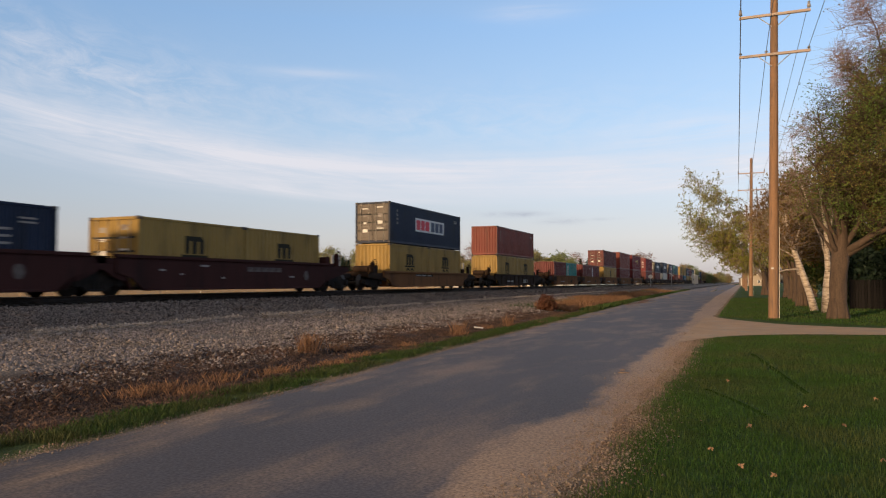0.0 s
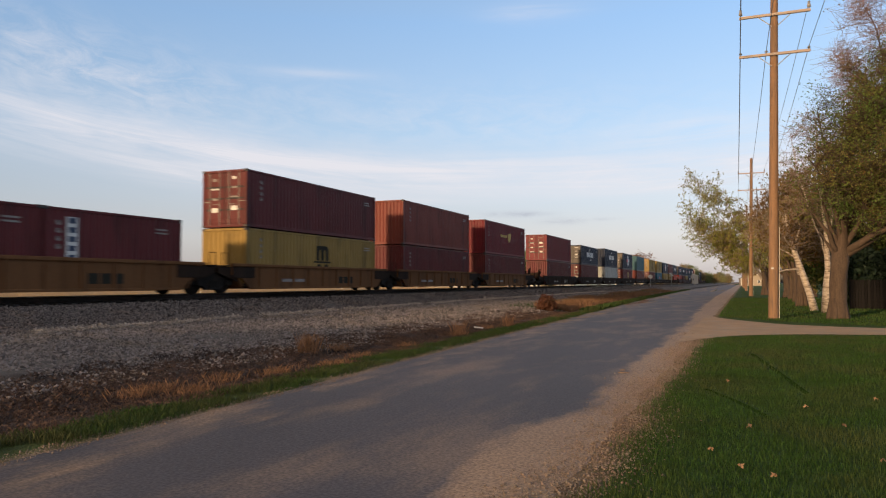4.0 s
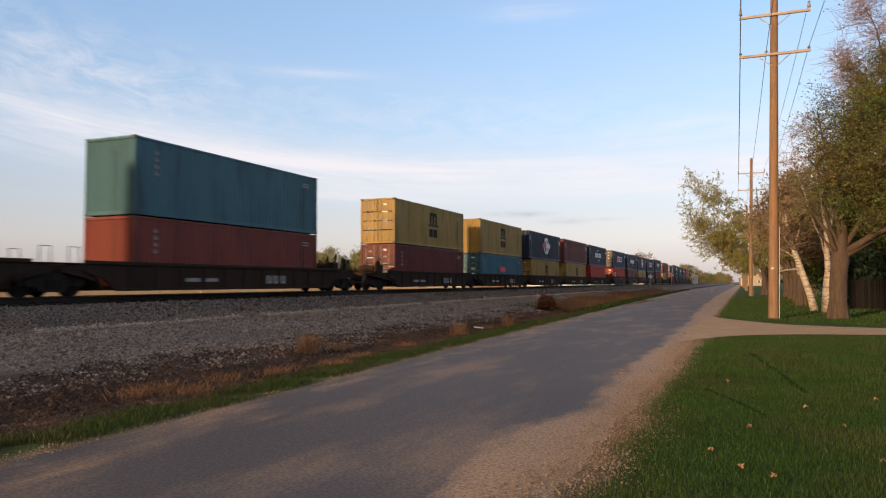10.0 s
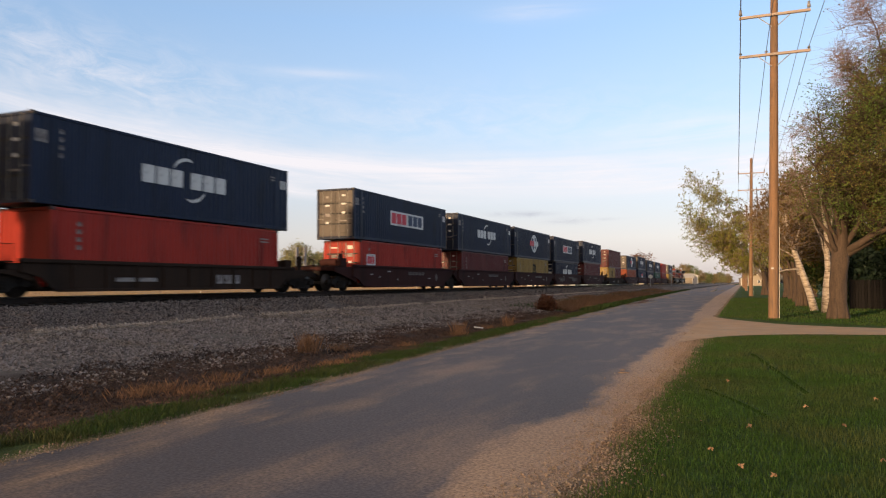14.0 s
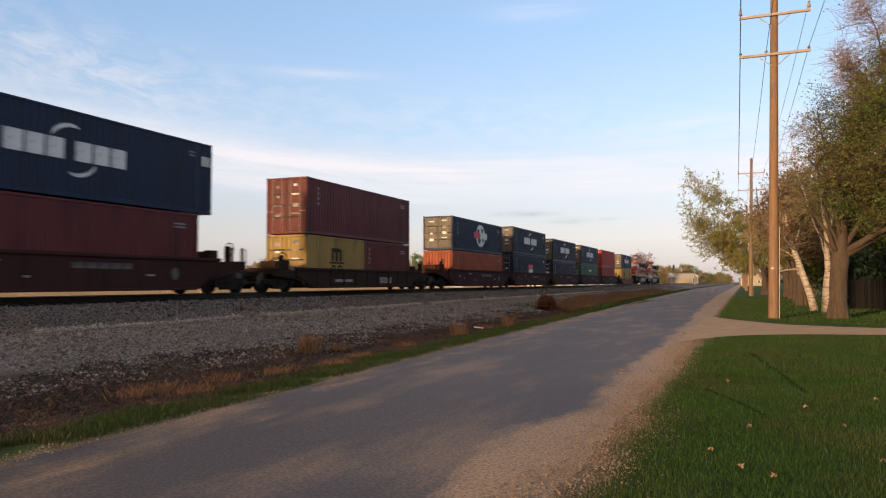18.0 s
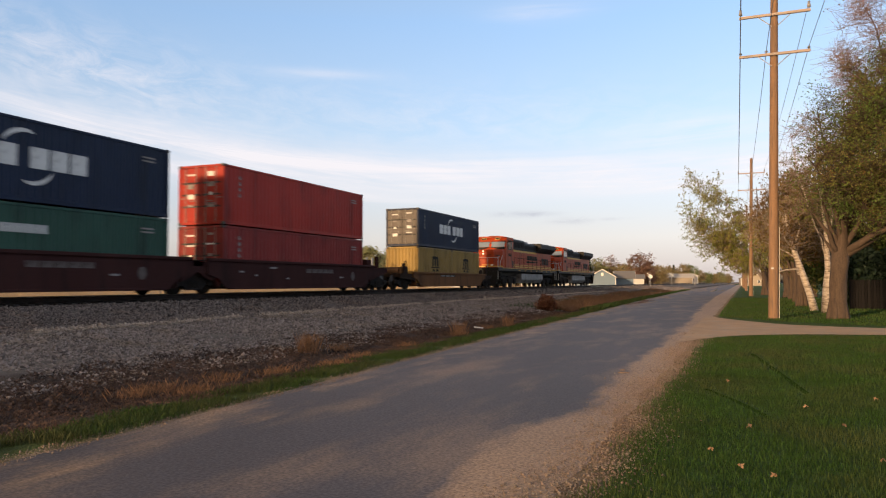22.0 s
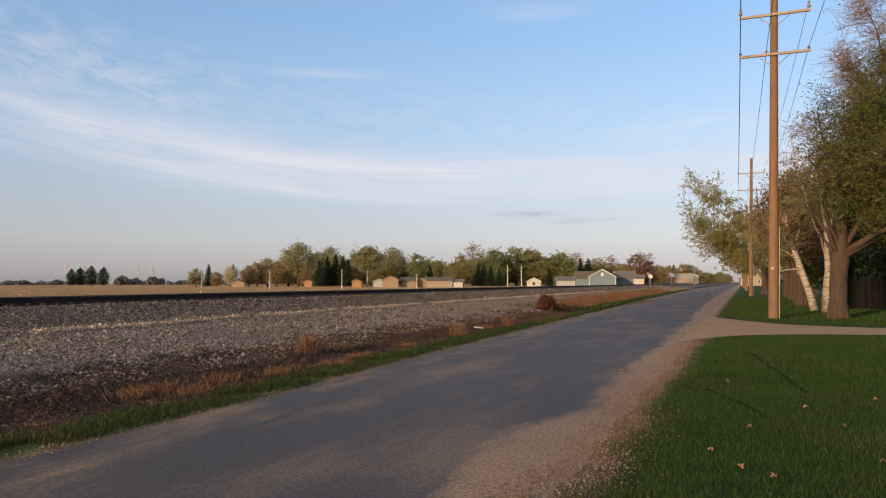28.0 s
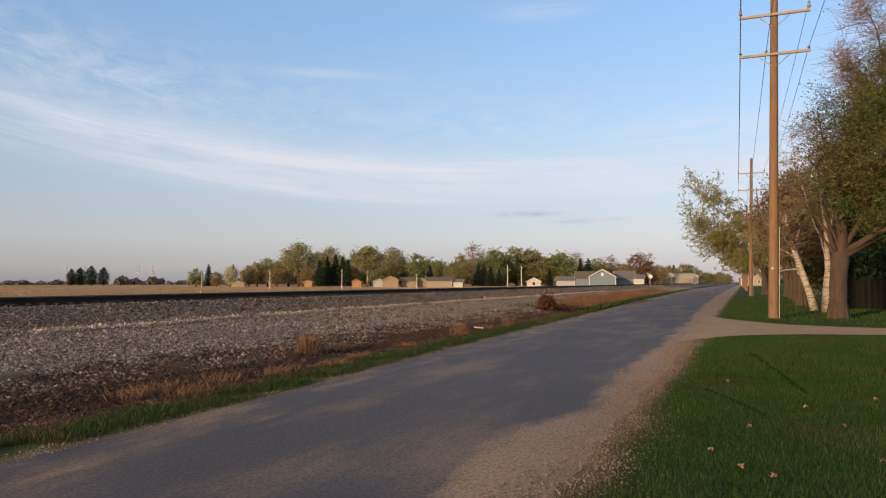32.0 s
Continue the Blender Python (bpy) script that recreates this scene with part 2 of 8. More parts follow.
def strip(name, x0f, x1f, ys, lift, material, label, category, n=4):
    """A band along the road with wandering edges, a little above the ground."""
    verts, faces = [], []
    for y in ys:
        a, b = x0f(y), x1f(y)
        for i in range(n + 1):
            x = a + (b - a) * i / n
            verts.append((x, y, ground_z(x, y) + lift))
    for j in range(len(ys) - 1):
        for i in range(n):
            k = j * (n + 1) + i
            faces.append((k, k + 1, k + n + 2, k + n + 1))
    return thing(name, label, category, "", "structure", raw_mesh(name, verts, faces, True), material)


def ground_material():
    """Brown stubble field, lawn, weeds and gravel bed, told apart by distance across the line."""
    m = bpy.data.materials.new("ground_soil")
    m.use_nodes = True
    n, l = m.node_tree.nodes, m.node_tree.links
    b = n["Principled BSDF"]
    tc = n.new("ShaderNodeTexCoord")
    nz = n.new("ShaderNodeTexNoise")
    nz.inputs["Scale"].default_value, nz.inputs["Detail"].default_value = 0.9, 5
    l.new(tc.outputs["Object"], nz.inputs[0])
    place = n.new("ShaderNodeAttribute")
    place.attribute_name = "across"
    jit = n.new("ShaderNodeMath")
    jit.operation = "MULTIPLY_ADD"
    jit.inputs[1].default_value, jit.inputs[2].default_value = 0.9, -0.45
    l.new(nz.outputs[0], jit.inputs[0])
    pos = n.new("ShaderNodeMath")
    pos.operation = "ADD"
    l.new(place.outputs["Fac"], pos.inputs[0])
    l.new(jit.outputs[0], pos.inputs[1])
    rng = n.new("ShaderNodeMapRange")
    rng.inputs["From Min"].default_value, rng.inputs["From Max"].default_value = -40, 10
    l.new(pos.outputs[0], rng.inputs["Value"])
    ramp = n.new("ShaderNodeValToRGB")
    ramp.color_ramp.interpolation = "LINEAR"
    el = ramp.color_ramp.elements
    stops = [(-40, (0.34, 0.215, 0.10)), (-30, (0.34, 0.215, 0.10)), (-28, (0.16, 0.13, 0.09)), (-26.5, (0.10, 0.094, 0.09)), (-23.4, (0.10, 0.094, 0.09)), (-22.9, (0.035, 0.030, 0.028)), (-20.4, (0.035, 0.030, 0.028)), (-20.0, (0.12, 0.105, 0.097)), (-15.6, (0.12, 0.105, 0.097)), (-15.1, (0.17, 0.145, 0.126)), (-10.9, (0.14, 0.122, 0.11)), (-10.0, (0.07, 0.052, 0.043)), (-9.2, (0.055, 0.037, 0.030)),
             (-7.3, (0.055, 0.037, 0.030)), (-6.9, (0.045, 0.07, 0.02)), (-6.2, (0.055, 0.075, 0.022)), (-5.9, (0.24, 0.175, 0.125)), (-1.9, (0.32, 0.21, 0.135)), (-1.45, (0.26, 0.175, 0.11)), (-1.2, (0.22, 0.15, 0.098)), (-0.92, (0.035, 0.065, 0.014)), (10, (0.035, 0.065, 0.014))]
    while len(el) < len(stops):
        el.new(0.5)
    for e, (x, c) in zip(el, stops):
        e.position = (x + 40) / 50
        e.color = rgb(c)
    l.new(rng.outputs[0], ramp.inputs[0])
    n2, n3 = n.new("ShaderNodeTexNoise"), n.new("ShaderNodeTexVoronoi")
    n2.inputs["Scale"].default_value, n2.inputs["Detail"].default_value = 3.0, 6
    n3.inputs["Scale"].default_value = 22
    for q in (n2, n3):
        l.new(tc.outputs["Object"], q.inputs[0])
    mr = n.new("ShaderNodeMapRange")
    mr.inputs["From Min"].default_value, mr.inputs["From Max"].default_value = 0.3, 0.7
    mr.inputs["To Min"].default_value, mr.inputs["To Max"].default_value = 0.7, 1.3
    l.new(n2.outputs[0], mr.inputs["Value"])
    sc = n.new("ShaderNodeVectorMath")
    sc.operation = "SCALE"
    l.new(ramp.outputs[0], sc.inputs[0])
    l.new(mr.outputs[0], sc.inputs["Scale"])
    l.new(sc.outputs[0], b.inputs["Base Color"])
    bp = n.new("ShaderNodeBump")
    bp.inputs["Strength"].default_value, bp.inputs["Distance"].default_value = 0.8, 0.04
    l.new(n3.outputs["Distance"], bp.inputs["Height"])
    l.new(bp.outputs[0], b.inputs["Normal"])
    b.inputs["Roughness"].default_value = 0.95
    b.inputs["Specular IOR Level"].default_value = 0.15
    return m


def asphalt_material():
    """Dark asphalt with a dusty gravel film at the edges and along the wheel paths."""
    m = bpy.data.materials.new("worn_asphalt")
    m.use_nodes = True
    n, l = m.node_tree.nodes, m.node_tree.links
    b = n["Principled BSDF"]
    tc = n.new("ShaderNodeTexCoord")
    mp = n.new("ShaderNodeMapping")
    mp.inputs["Scale"].default_value = (1.0, 0.30, 1.0)
    l.new(tc.outputs["Object"], mp.inputs[0])
    patch, grain, stain = n.new("ShaderNodeTexNoise"), n.new("ShaderNodeTexNoise"), n.new("ShaderNodeTexNoise")
    patch.inputs["Scale"].default_value, patch.inputs["Detail"].default_value, patch.inputs["Roughness"].default_value = 1.7, 9, 0.68
    grain.inputs["Scale"].default_value, grain.inputs["Detail"].default_value = 32, 6
    stain.inputs["Scale"].default_value, stain.inputs["Detail"].default_value = 0.5, 4
    worn = n.new("ShaderNodeTexNoise")
    worn.inputs["Scale"].default_value, worn.inputs["Detail"].default_value, worn.inputs["Roughness"].default_value = 0.9, 5, 0.6
    l.new(mp.outputs[0], worn.inputs[0])
    l.new(mp.outputs[0], patch.inputs[0])
    l.new(tc.outputs["Object"], grain.inputs[0])
    l.new(mp.outputs[0], stain.inputs[0])
    # dust weight: full in the margins, in faint worn patches between them
    edge = n.new("ShaderNodeAttribute")
    edge.attribute_name = "margin"
    ragged = n.new("ShaderNodeMath")
    ragged.operation = "MULTIPLY_ADD"
    ragged.inputs[1].default_value = 1.1
    l.new(patch.outputs[0], ragged.inputs[0])
    l.new(edge.outputs["Fac"], ragged.inputs[2])
    w1 = n.new("ShaderNodeMapRange")
    w1.interpolation_type = "SMOOTHSTEP"
    w1.inputs["From Min"].default_value, w1.inputs["From Max"].default_value = 0.36, 0.72
    l.new(ragged.outputs[0], w1.inputs["Value"])
    w2 = n.new("ShaderNodeMapRange")
    w2.interpolation_type = "SMOOTHSTEP"
    w2.inputs["From Min"].default_value, w2.inputs["From Max"].default_value, w2.inputs["To Max"].default_value = 0.46, 0.68, 0.42
    l.new(worn.outputs[0], w2.inputs["Value"])
    w = n.new("ShaderNodeMath")
    w.operation = "MAXIMUM"
    l.new(w1.outputs[0], w.inputs[0])
    l.new(w2.outputs[0], w.inputs[1])
    cm = n.new("ShaderNodeMix")
    cm.data_type = "RGBA"
    cm.inputs[6].default_value = (0.064, 0.053, 0.056, 1)
    cm.inputs[7].default_value = (0.275, 0.178, 0.108, 1)
    l.new(w.outputs[0], cm.inputs[0])
    g = n.new("ShaderNodeMapRange")
    g.inputs["From Min"].default_value, g.inputs["From Max"].default_value = 0.3, 0.7
    g.inputs["To Min"].default_value, g.inputs["To Max"].default_value = 0.5, 1.5
    l.new(grain.outputs[0], g.inputs["Value"])
    g2 = n.new("ShaderNodeMapRange")
    g2.inputs["From Min"].default_value, g2.inputs["From Max"].default_value = 0.3, 0.7
    g2.inputs["To Min"].default_value, g2.inputs["To Max"].default_value = 0.85, 1.15
    l.new(stain.outputs[0], g2.inputs["Value"])
    gm = n.new("ShaderNodeMath")
    gm.operation = "MULTIPLY"
    l.new(g.outputs[0], gm.inputs[0])
    l.new(g2.outputs[0], gm.inputs[1])
    sc = n.new("ShaderNodeVectorMath")
    sc.operation = "SCALE"
    l.new(cm.outputs[2], sc.inputs[0])
    l.new(gm.outputs[0], sc.inputs["Scale"])
    l.new(sc.outputs[0], b.inputs["Base Color"])
    bp = n.new("ShaderNodeBump")
    bp.inputs["Strength"].default_value, bp.inputs["Distance"].default_value = 0.5, 0.008
    l.new(grain.outputs[0], bp.inputs["Height"])
    l.new(bp.outputs[0], b.inputs["Normal"])
    b.inputs["Roughness"].default_value = 0.7
    b.inputs["Specular IOR Level"].default_value = 0.4
    return m


def build_ground():
    xs = [-3000, -1200, -600, -300, -150, -90, -60, -45, -36, -30, -28] + steps(-26.5, -6, 62) + [-4.5, -3, -1.2, -0.9, -0.6, 0, 1, 2, 3.5, 6, 10, 20, 40, 90, 300, 1000, 3000]
    ys = [-600, -200, -80, -30, -10, 0] + steps(2, 60, 130) + steps(62, 200, 60) + [230, 280, 350, 450, 600, 900, 1500, 3000]

    def zf(x, y):
        z = ground_z(x, y)
        if -19 < x < -6.6 and y < 300:
            z += 0.05 * wobble(x, y, 0.7) + 0.02 * wobble(x, y, 2.3, 4.0)
        if x < -60:
            z += 0.12 * wobble(x, y, 0.02)
        return z
    gr = sheet("ground", xs, ys, zf, ground_material(), "flat farmland with a stubble field, gravel railway bank, weedy ditch and mown lawn", "ground")
    at = gr.data.attributes.new("across", "FLOAT", "POINT")
    at.data.foreach_set("value", np.array([across(v.co.x, v.co.y) for v in gr.data.vertices], np.float32))
    ys = steps(-20, 60, 260) + steps(61, 420, 120)
    rd = strip("road", lambda y: -5.98 - widening(y) + 0.12 * wobble(0, y, 0.35, 2), lambda y: -1.30 + 0.12 * wobble(0, y, 0.9, 9), ys, 0.005, asphalt_material(),
               "narrow worn asphalt road with dusty gravel edges", "road", 30)
    # how far a point lies inside the dusty margins of the asphalt
    def margin(x, y):
        right = x - np.interp(y, [0, 5, 6, 7.9, 9.2, 10.5, 13, 28, 50, 90, 400], [-2.0, -2.05, -2.27, -2.25, -1.70, -1.86, -1.95, -2.0, -2.5, -2.9, -3.4])
        left = np.interp(y, [0, 5, 6.8, 8.9, 12.2, 14.5, 17.7, 22, 31, 51, 90, 400], [-5.35, -5.25, -5.2, -5.6, -5.85, -5.8, -5.65, -5.8, -6.3, -7.0, -7.9, -8.6]) - x
        return max(right, min(left, -0.09)) + 0.10 * wobble(x, y * 0.6, 1.7, 6)
    at = rd.data.attributes.new("margin", "FLOAT", "POINT")
    at.data.foreach_set("value", np.array([margin(v.co.x, v.co.y) for v in rd.data.vertices], np.float32))
    # gravel driveway, from the road edge to beyond the trees
    verts, faces = [], []
    n = 24
    for i in range(n + 1):
        x = -1.62 + i * (14.0 + 1.62) / n
        a = 23.6 - 3.6 * math.exp(-(x + 1.62) / 1.1) + 0.10 * (x - 2) + 0.15 * wobble(x, 3, 0.8)
        c = 26.6 + 9.5 * math.exp(-(x + 1.62) / 2.0) + 0.2 * wobble(x, 7, 0.8)
        for k in range(7):
            y = a + (c - a) * k / 6
            verts.append((x, y, ground_z(x) + 0.018 + 0.01 * wobble(x, y, 1.2)))
    for i in range(n):
        for k in range(6):
            q = i * 7 + k
            faces.append((q, q + 7, q + 8, q + 1))
    dm = mat("pale_gravel_drive", (0.36, 0.245, 0.16), rough=0.95, var=0.22, scale=1.2, fine=60, bump=0.05, spec=0.2, tint=(0.30, 0.24, 0.18), tint_amount=0.4)
    thing("driveway", "pale compacted gravel driveway crossing the lawn to the road", "driveway", "", "structure", raw_mesh("driveway", verts, faces, True), dm)


build_ground()


def build_track():
    """Two rails on wooden ties in the ballast."""
    rail_m = mat("rail_steel", (0.020, 0.015, 0.013), rough=0.75, metal=0.1, spec=0.2, var=0.25, tint=(0.035, 0.02, 0.014), tint_amount=0.4, tint_scale=4)
    shine = mat("polished_rail_head", (0.32, 0.31, 0.30), rough=0.3, metal=0.9, var=0.1)
    tie_m = mat("creosote_timber", (0.022, 0.017, 0.014), rough=0.9, var=0.35, scale=3, fine=25, rand=0.35, streak=(0.4, 4, 4))
    tr = thing("railway_track", "single railway track of steel rails on dark timber ties", "railway track", "", "structure")
    prof = [(-0.075, 0), (0.075, 0), (0.075, 0.012), (0.014, 0.032), (0.010, 0.125), (0.036, 0.140), (0.036, 0.172), (0.028, 0.180), (-0.028, 0.180), (-0.036, 0.172), (-0.036, 0.140), (-0.010, 0.125), (-0.014, 0.032), (-0.075, 0.012)]
    for s in (-1, 1):
        x = TRACK_X + s * 0.7535
        r = part("rail", Geo().prism([(x + a, RAIL_TOP - 0.18 + b) for a, b in prof], "y", -800, 900), rail_m, tr)
        part("running_surface", Geo().box(x - 0.026, x + 0.026, -800, 900, RAIL_TOP - 0.0005, RAIL_TOP + 0.003), shine, r, "polished strip on the rail head")
    tie = Geo().cbox(-1.30, 1.30, -0.115, 0.115, -0.17, 0.0, 0.015).mesh("tie")
    tie.materials.append(tie_m)
    plate = Geo().box(-0.18, 0.18, -0.09, 0.09, 0.0, 0.012).mesh("tie_plate")
    plate.materials.append(rail_m)
    for i in range(200):
        y = 5.0 + i * 0.52
        t = part("tie", tie, tie_m, tr)
        t.location = (TRACK_X + random.uniform(-0.03, 0.03), y, RAIL_TOP - 0.194 + random.uniform(-0.004, 0.002))
        t.rotation_euler = (0, 0, random.uniform(-0.012, 0.012))
    for i in range(40):
        for s in (-1, 1):
            p = part("tie_plate", plate, rail_m, tr)
            p.location = (TRACK_X + s * 0.7535, 5.0 + i * 0.52, RAIL_TOP - 0.1935)


build_track()


# ---- containers ----
W = 2.438
FT20, FT40, FT45 = 6.058, 12.192, 13.716
STD, HC = 2.591, 2.896
CACHE = {}


def cached(key, make):
    if key not in CACHE:
        CACHE[key] = make()
    return CACHE[key]


def corrugated(length, z0, z1, pitch=0.278, depth=0.036):
    """A corrugated sheet in the y, z plane, outermost at x = 0."""
    pts, y, half = [], -length / 2, length / 2
    while y < half - 1e-6:
        for dy, x in ((0.0, 0.0), (0.072, 0.0), (0.14, -depth), (0.21, -depth)):
            if y + dy < half:
                pts.append((y + dy, x))
        y += pitch
    pts.append((half, 0.0))
    g = Geo()
    n = len(pts)
    g.v = [(x, yy, z0) for yy, x in pts] + [(x, yy, z1) for yy, x in pts]
    g.f = [(i, i + 1, n + i + 1, n + i) for i in range(n - 1)]
    return g


def turned(geo, m):
    g = Geo()
    g.v = [tuple(m @ Vector(p)) for p in geo.v]
    g.f = geo.f
    return g


def container(colour, length, height, doors, logo="", marks=True, door_colour=""):
    """A shipping container; its origin is the middle of its base, the end that faces the camera at -y. doors: whether that end has them."""
    nice = {"navy": "dark navy blue", "maroon": "dull maroon", "crimson": "crimson red", "red": "faded red", "orange_red": "brick red", "orange": "rusty orange", "yellow": "ochre yellow", "teal": "teal green",
            "blue_teal": "teal blue", "steel_teal": "grey teal", "green": "dark green", "white": "off-white", "scarlet": "bright red"}[colour]
    feet = {FT20: "twenty-foot", FT40: "forty-foot", FT45: "forty-five-foot"}[length]
    deco = {"arc": " with white lettering and arcs", "panel": " with a white lettered panel", "globe": " with a white globe mark", "m": " with a dark square mark", "tall_m": " with a tall dark mark",
            "shield": " with gold shield mark", "patch": " with red and white patch", "ghost_m": " with faded yellowish mark", "words": " with pale lettering", "red_patch": " with a red rectangle",
            "column": " with upright lettering strip", "box": " with small white sign", "lines": " with faint lettering"}.get(logo, "")
    th = thing("shipping_container", nice + " " + feet + " steel shipping container" + deco, "container", "containers on the train")
    pm = paint(colour)
    hl, hw = length / 2, W / 2
    key = (colour, length, height)
    zb, zt = 0.15, height - 0.11

    def sides(sgn):
        g = corrugated(length - 0.30, zb, zt)
        return turned(g, Matrix.Translation((sgn * (hw - 0.012), 0, 0)) @ (Matrix() if sgn > 0 else Matrix.Rotation(math.pi, 4, "Z")))
    for s in (1, -1):
        part("side_panel", cached(key + ("side", s), lambda: sides(s).mesh("side_panel")), pm, th)
    part("roof_panel", cached(key + ("roof",), lambda: Geo().cbox(-hw + 0.06, hw - 0.06, -hl + 0.06, hl - 0.06, height - 0.06, height - 0.012, 0.01).mesh("roof_panel")), pm, th)
    part("floor_panel", cached(key + ("floor",), lambda: Geo().box(-hw + 0.06, hw - 0.06, -hl + 0.06, hl - 0.06, 0.05, 0.14).mesh("floor_panel")), pm, th)
    for s in (1, -1):
        part("top_rail", cached(key + ("tr", s), lambda: Geo().cbox(s * hw - (0.07 if s > 0 else 0), s * hw + (0 if s > 0 else 0.07), -hl + 0.16, hl - 0.16, height - 0.115, height - 0.02, 0.012).mesh("top_rail")), pm, th)
        part("bottom_rail", cached(key + ("br", s), lambda: Geo().cbox(s * hw - (0.08 if s > 0 else 0), s * hw + (0 if s > 0 else 0.08), -hl + 0.16, hl - 0.16, 0.012, 0.165, 0.012).mesh("bottom_rail")), pm, th)
        for e in (1, -1):
            part("corner_post", cached(key + ("post", s, e), lambda: Geo().cbox(*sorted((s * hw, s * (hw - 0.13))), *sorted((e * (hl - 0.005), e * (hl - 0.17))), 0.118, height - 0.118, 0.018).mesh("corner_post")), pm, th)
            for z in (0.0, height - 0.118):
                part("corner_casting", cached((length, height, "cast", s, e, z), lambda: Geo().cbox(*sorted((s * (hw + 0.004), s * (hw - 0.16))), *sorted((e * (hl + 0.003), e * (hl - 0.178))), z, z + 0.118, 0.016).mesh("corner_casting")), MAT_CASTING, th)
    for e in (1, -1):
        part("end_header", cached(key + ("eh", e), lambda: Geo().cbox(-hw + 0.16, hw - 0.16, *sorted((e * hl, e * (hl - 0.09))), height - 0.125, height - 0.015, 0.012).mesh("end_header")), pm, th)
        part("end_sill", cached(key + ("es", e), lambda: Geo().cbox(-hw + 0.16, hw - 0.16, *sorted((e * hl, e * (hl - 0.10))), 0.012, 0.165, 0.012).mesh("end_sill")), pm, th)
    if length == FT45:
        for s in (1, -1):
            for e in (1, -1):
                part("inner_post", cached(key + ("ip", s, e), lambda: Geo().cbox(*sorted((s * (hw + 0.002), s * (hw - 0.12))), *sorted((e * 5.82, e * 6.10)), 0.166, height - 0.118, 0.012).mesh("inner_post")), pm, th)
    # the corrugated front wall and the doors
    wall_e = 1 if doors else -1
    part("end_wall", cached(key + ("wall", wall_e), lambda: turned(corrugated(W - 0.26, zb, zt, 0.25, 0.045), Matrix.Translation((0, wall_e * (hl - 0.03), 0)) @ Matrix.Rotation(wall_e * math.pi / 2, 4, "Z")).mesh("end_wall")), pm, th)
    dcol = paint(door_colour) if door_colour else pm
    if doors:
        for s in (1, -1):
            def leaf():
                g = Geo().cbox(*sorted((s * 0.012, s * (hw - 0.13))), -hl + 0.035, -hl + 0.085, 0.17, height - 0.13, 0.012)
                return g.mesh("door")
            d = part("door", cached(key + ("door", s, door_colour), leaf), dcol, th)
            zs = steps(0.30, height - 0.26, 4)
            for i, (a, b) in enumerate(zip(zs[:-1], zs[1:])):
                part("door_panel", cached(key + ("dp", s, i, door_colour), lambda: Geo().cbox(*sorted((s * 0.08, s * (hw - 0.21))), -hl + 0.012, -hl + 0.034, a + 0.06, b - 0.06, 0.010).mesh("door_panel")), dcol, d)
            # shade in the recesses between panels, laid in as thin dark strips
            for i, z in enumerate(zs[1:-1]):
                part("panel_joint", cached((length, height, "pj", s, i), lambda: Geo().box(*sorted((s * 0.06, s * (hw - 0.19))), -hl + 0.026, -hl + 0.036, z - 0.055, z + 0.02).mesh("panel_joint")), MAT_GASKET, d, "dark strip for the shade in the recess between door panels")
            for i, x in enumerate((0.26, 0.80)):
                part("locking_bar", cached((height, length, "bar", s, i), lambda: Geo().tube([(s * x, -hl + 0.0, 0.10), (s * x, -hl + 0.0, height - 0.07)], 0.019, 8).mesh("locking_bar")), MAT_BAR, d)
                part("handle", cached((length, height, "handle", s, i), lambda: Geo().cbox(*sorted((s * x, s * (x + 0.36))), -hl - 0.012, -hl + 0.006, 1.02 + 0.12 * i, 1.055 + 0.12 * i, 0.006).mesh("handle")), MAT_BAR, d)
            rnd = random.Random(int(length * 10) + len(colour) + (7 if s > 0 else 0) + int(height * 100))
            for i in range(4):
                w, h = rnd.choice(((0.28, 0.10), (0.34, 0.20), (0.20, 0.12), (0.42, 0.07)))
                z = height * (0.88 - 0.17 * i) - (0 if s > 0 else 0.08)
                x = s * 0.53
                part("placard", Geo().box(x - w / 2, x + w / 2, -hl + 0.0055, -hl + 0.0125, z - h, z), MAT_MARK if rnd.random() < 0.45 else MAT_EMBLEM, d, "small pale placard")
        part("door_gasket", cached((length, height, "gasket"), lambda: Geo().box(-0.012, 0.012, -hl + 0.03, -hl + 0.06, 0.17, height - 0.13).mesh("door_gasket")), MAT_GASKET, th)
    side_marks(th, length, height, logo, marks)
    return th


def arc_band(cy, cz, r, w, a0, a1, x0, x1, n=10):
    """A curved tapering band on the side, in the y, z plane."""
    inner, outer = [], []
    for i in range(n + 1):
        t = a0 + (a1 - a0) * i / n
        k = math.sin(math.pi * i / n) ** 0.5 * w + 0.01
        inner.append((cy + r * math.cos(t), cz + r * math.sin(t)))
        outer.append((cy + (r + k) * math.cos(t), cz + (r + k) * math.sin(t)))
    g = Geo()
    m = n + 1
    g.v = [(x, *p) for x in (x0, x1) for ring in (inner, outer) for p in ring]
    for i in range(n):
        a, b, c, d = i, i + 1, m + i, m + i + 1
        e = 2 * m
        g.f += [(a, b, d, c), (a + e, b + e, d + e, c + e), (a, b, b + e, a + e), (c, d, d + e, c + e)]
    g.f += [(0, m, 3 * m, 2 * m), (n, m + n, 3 * m + n, 2 * m + n)]
    return g


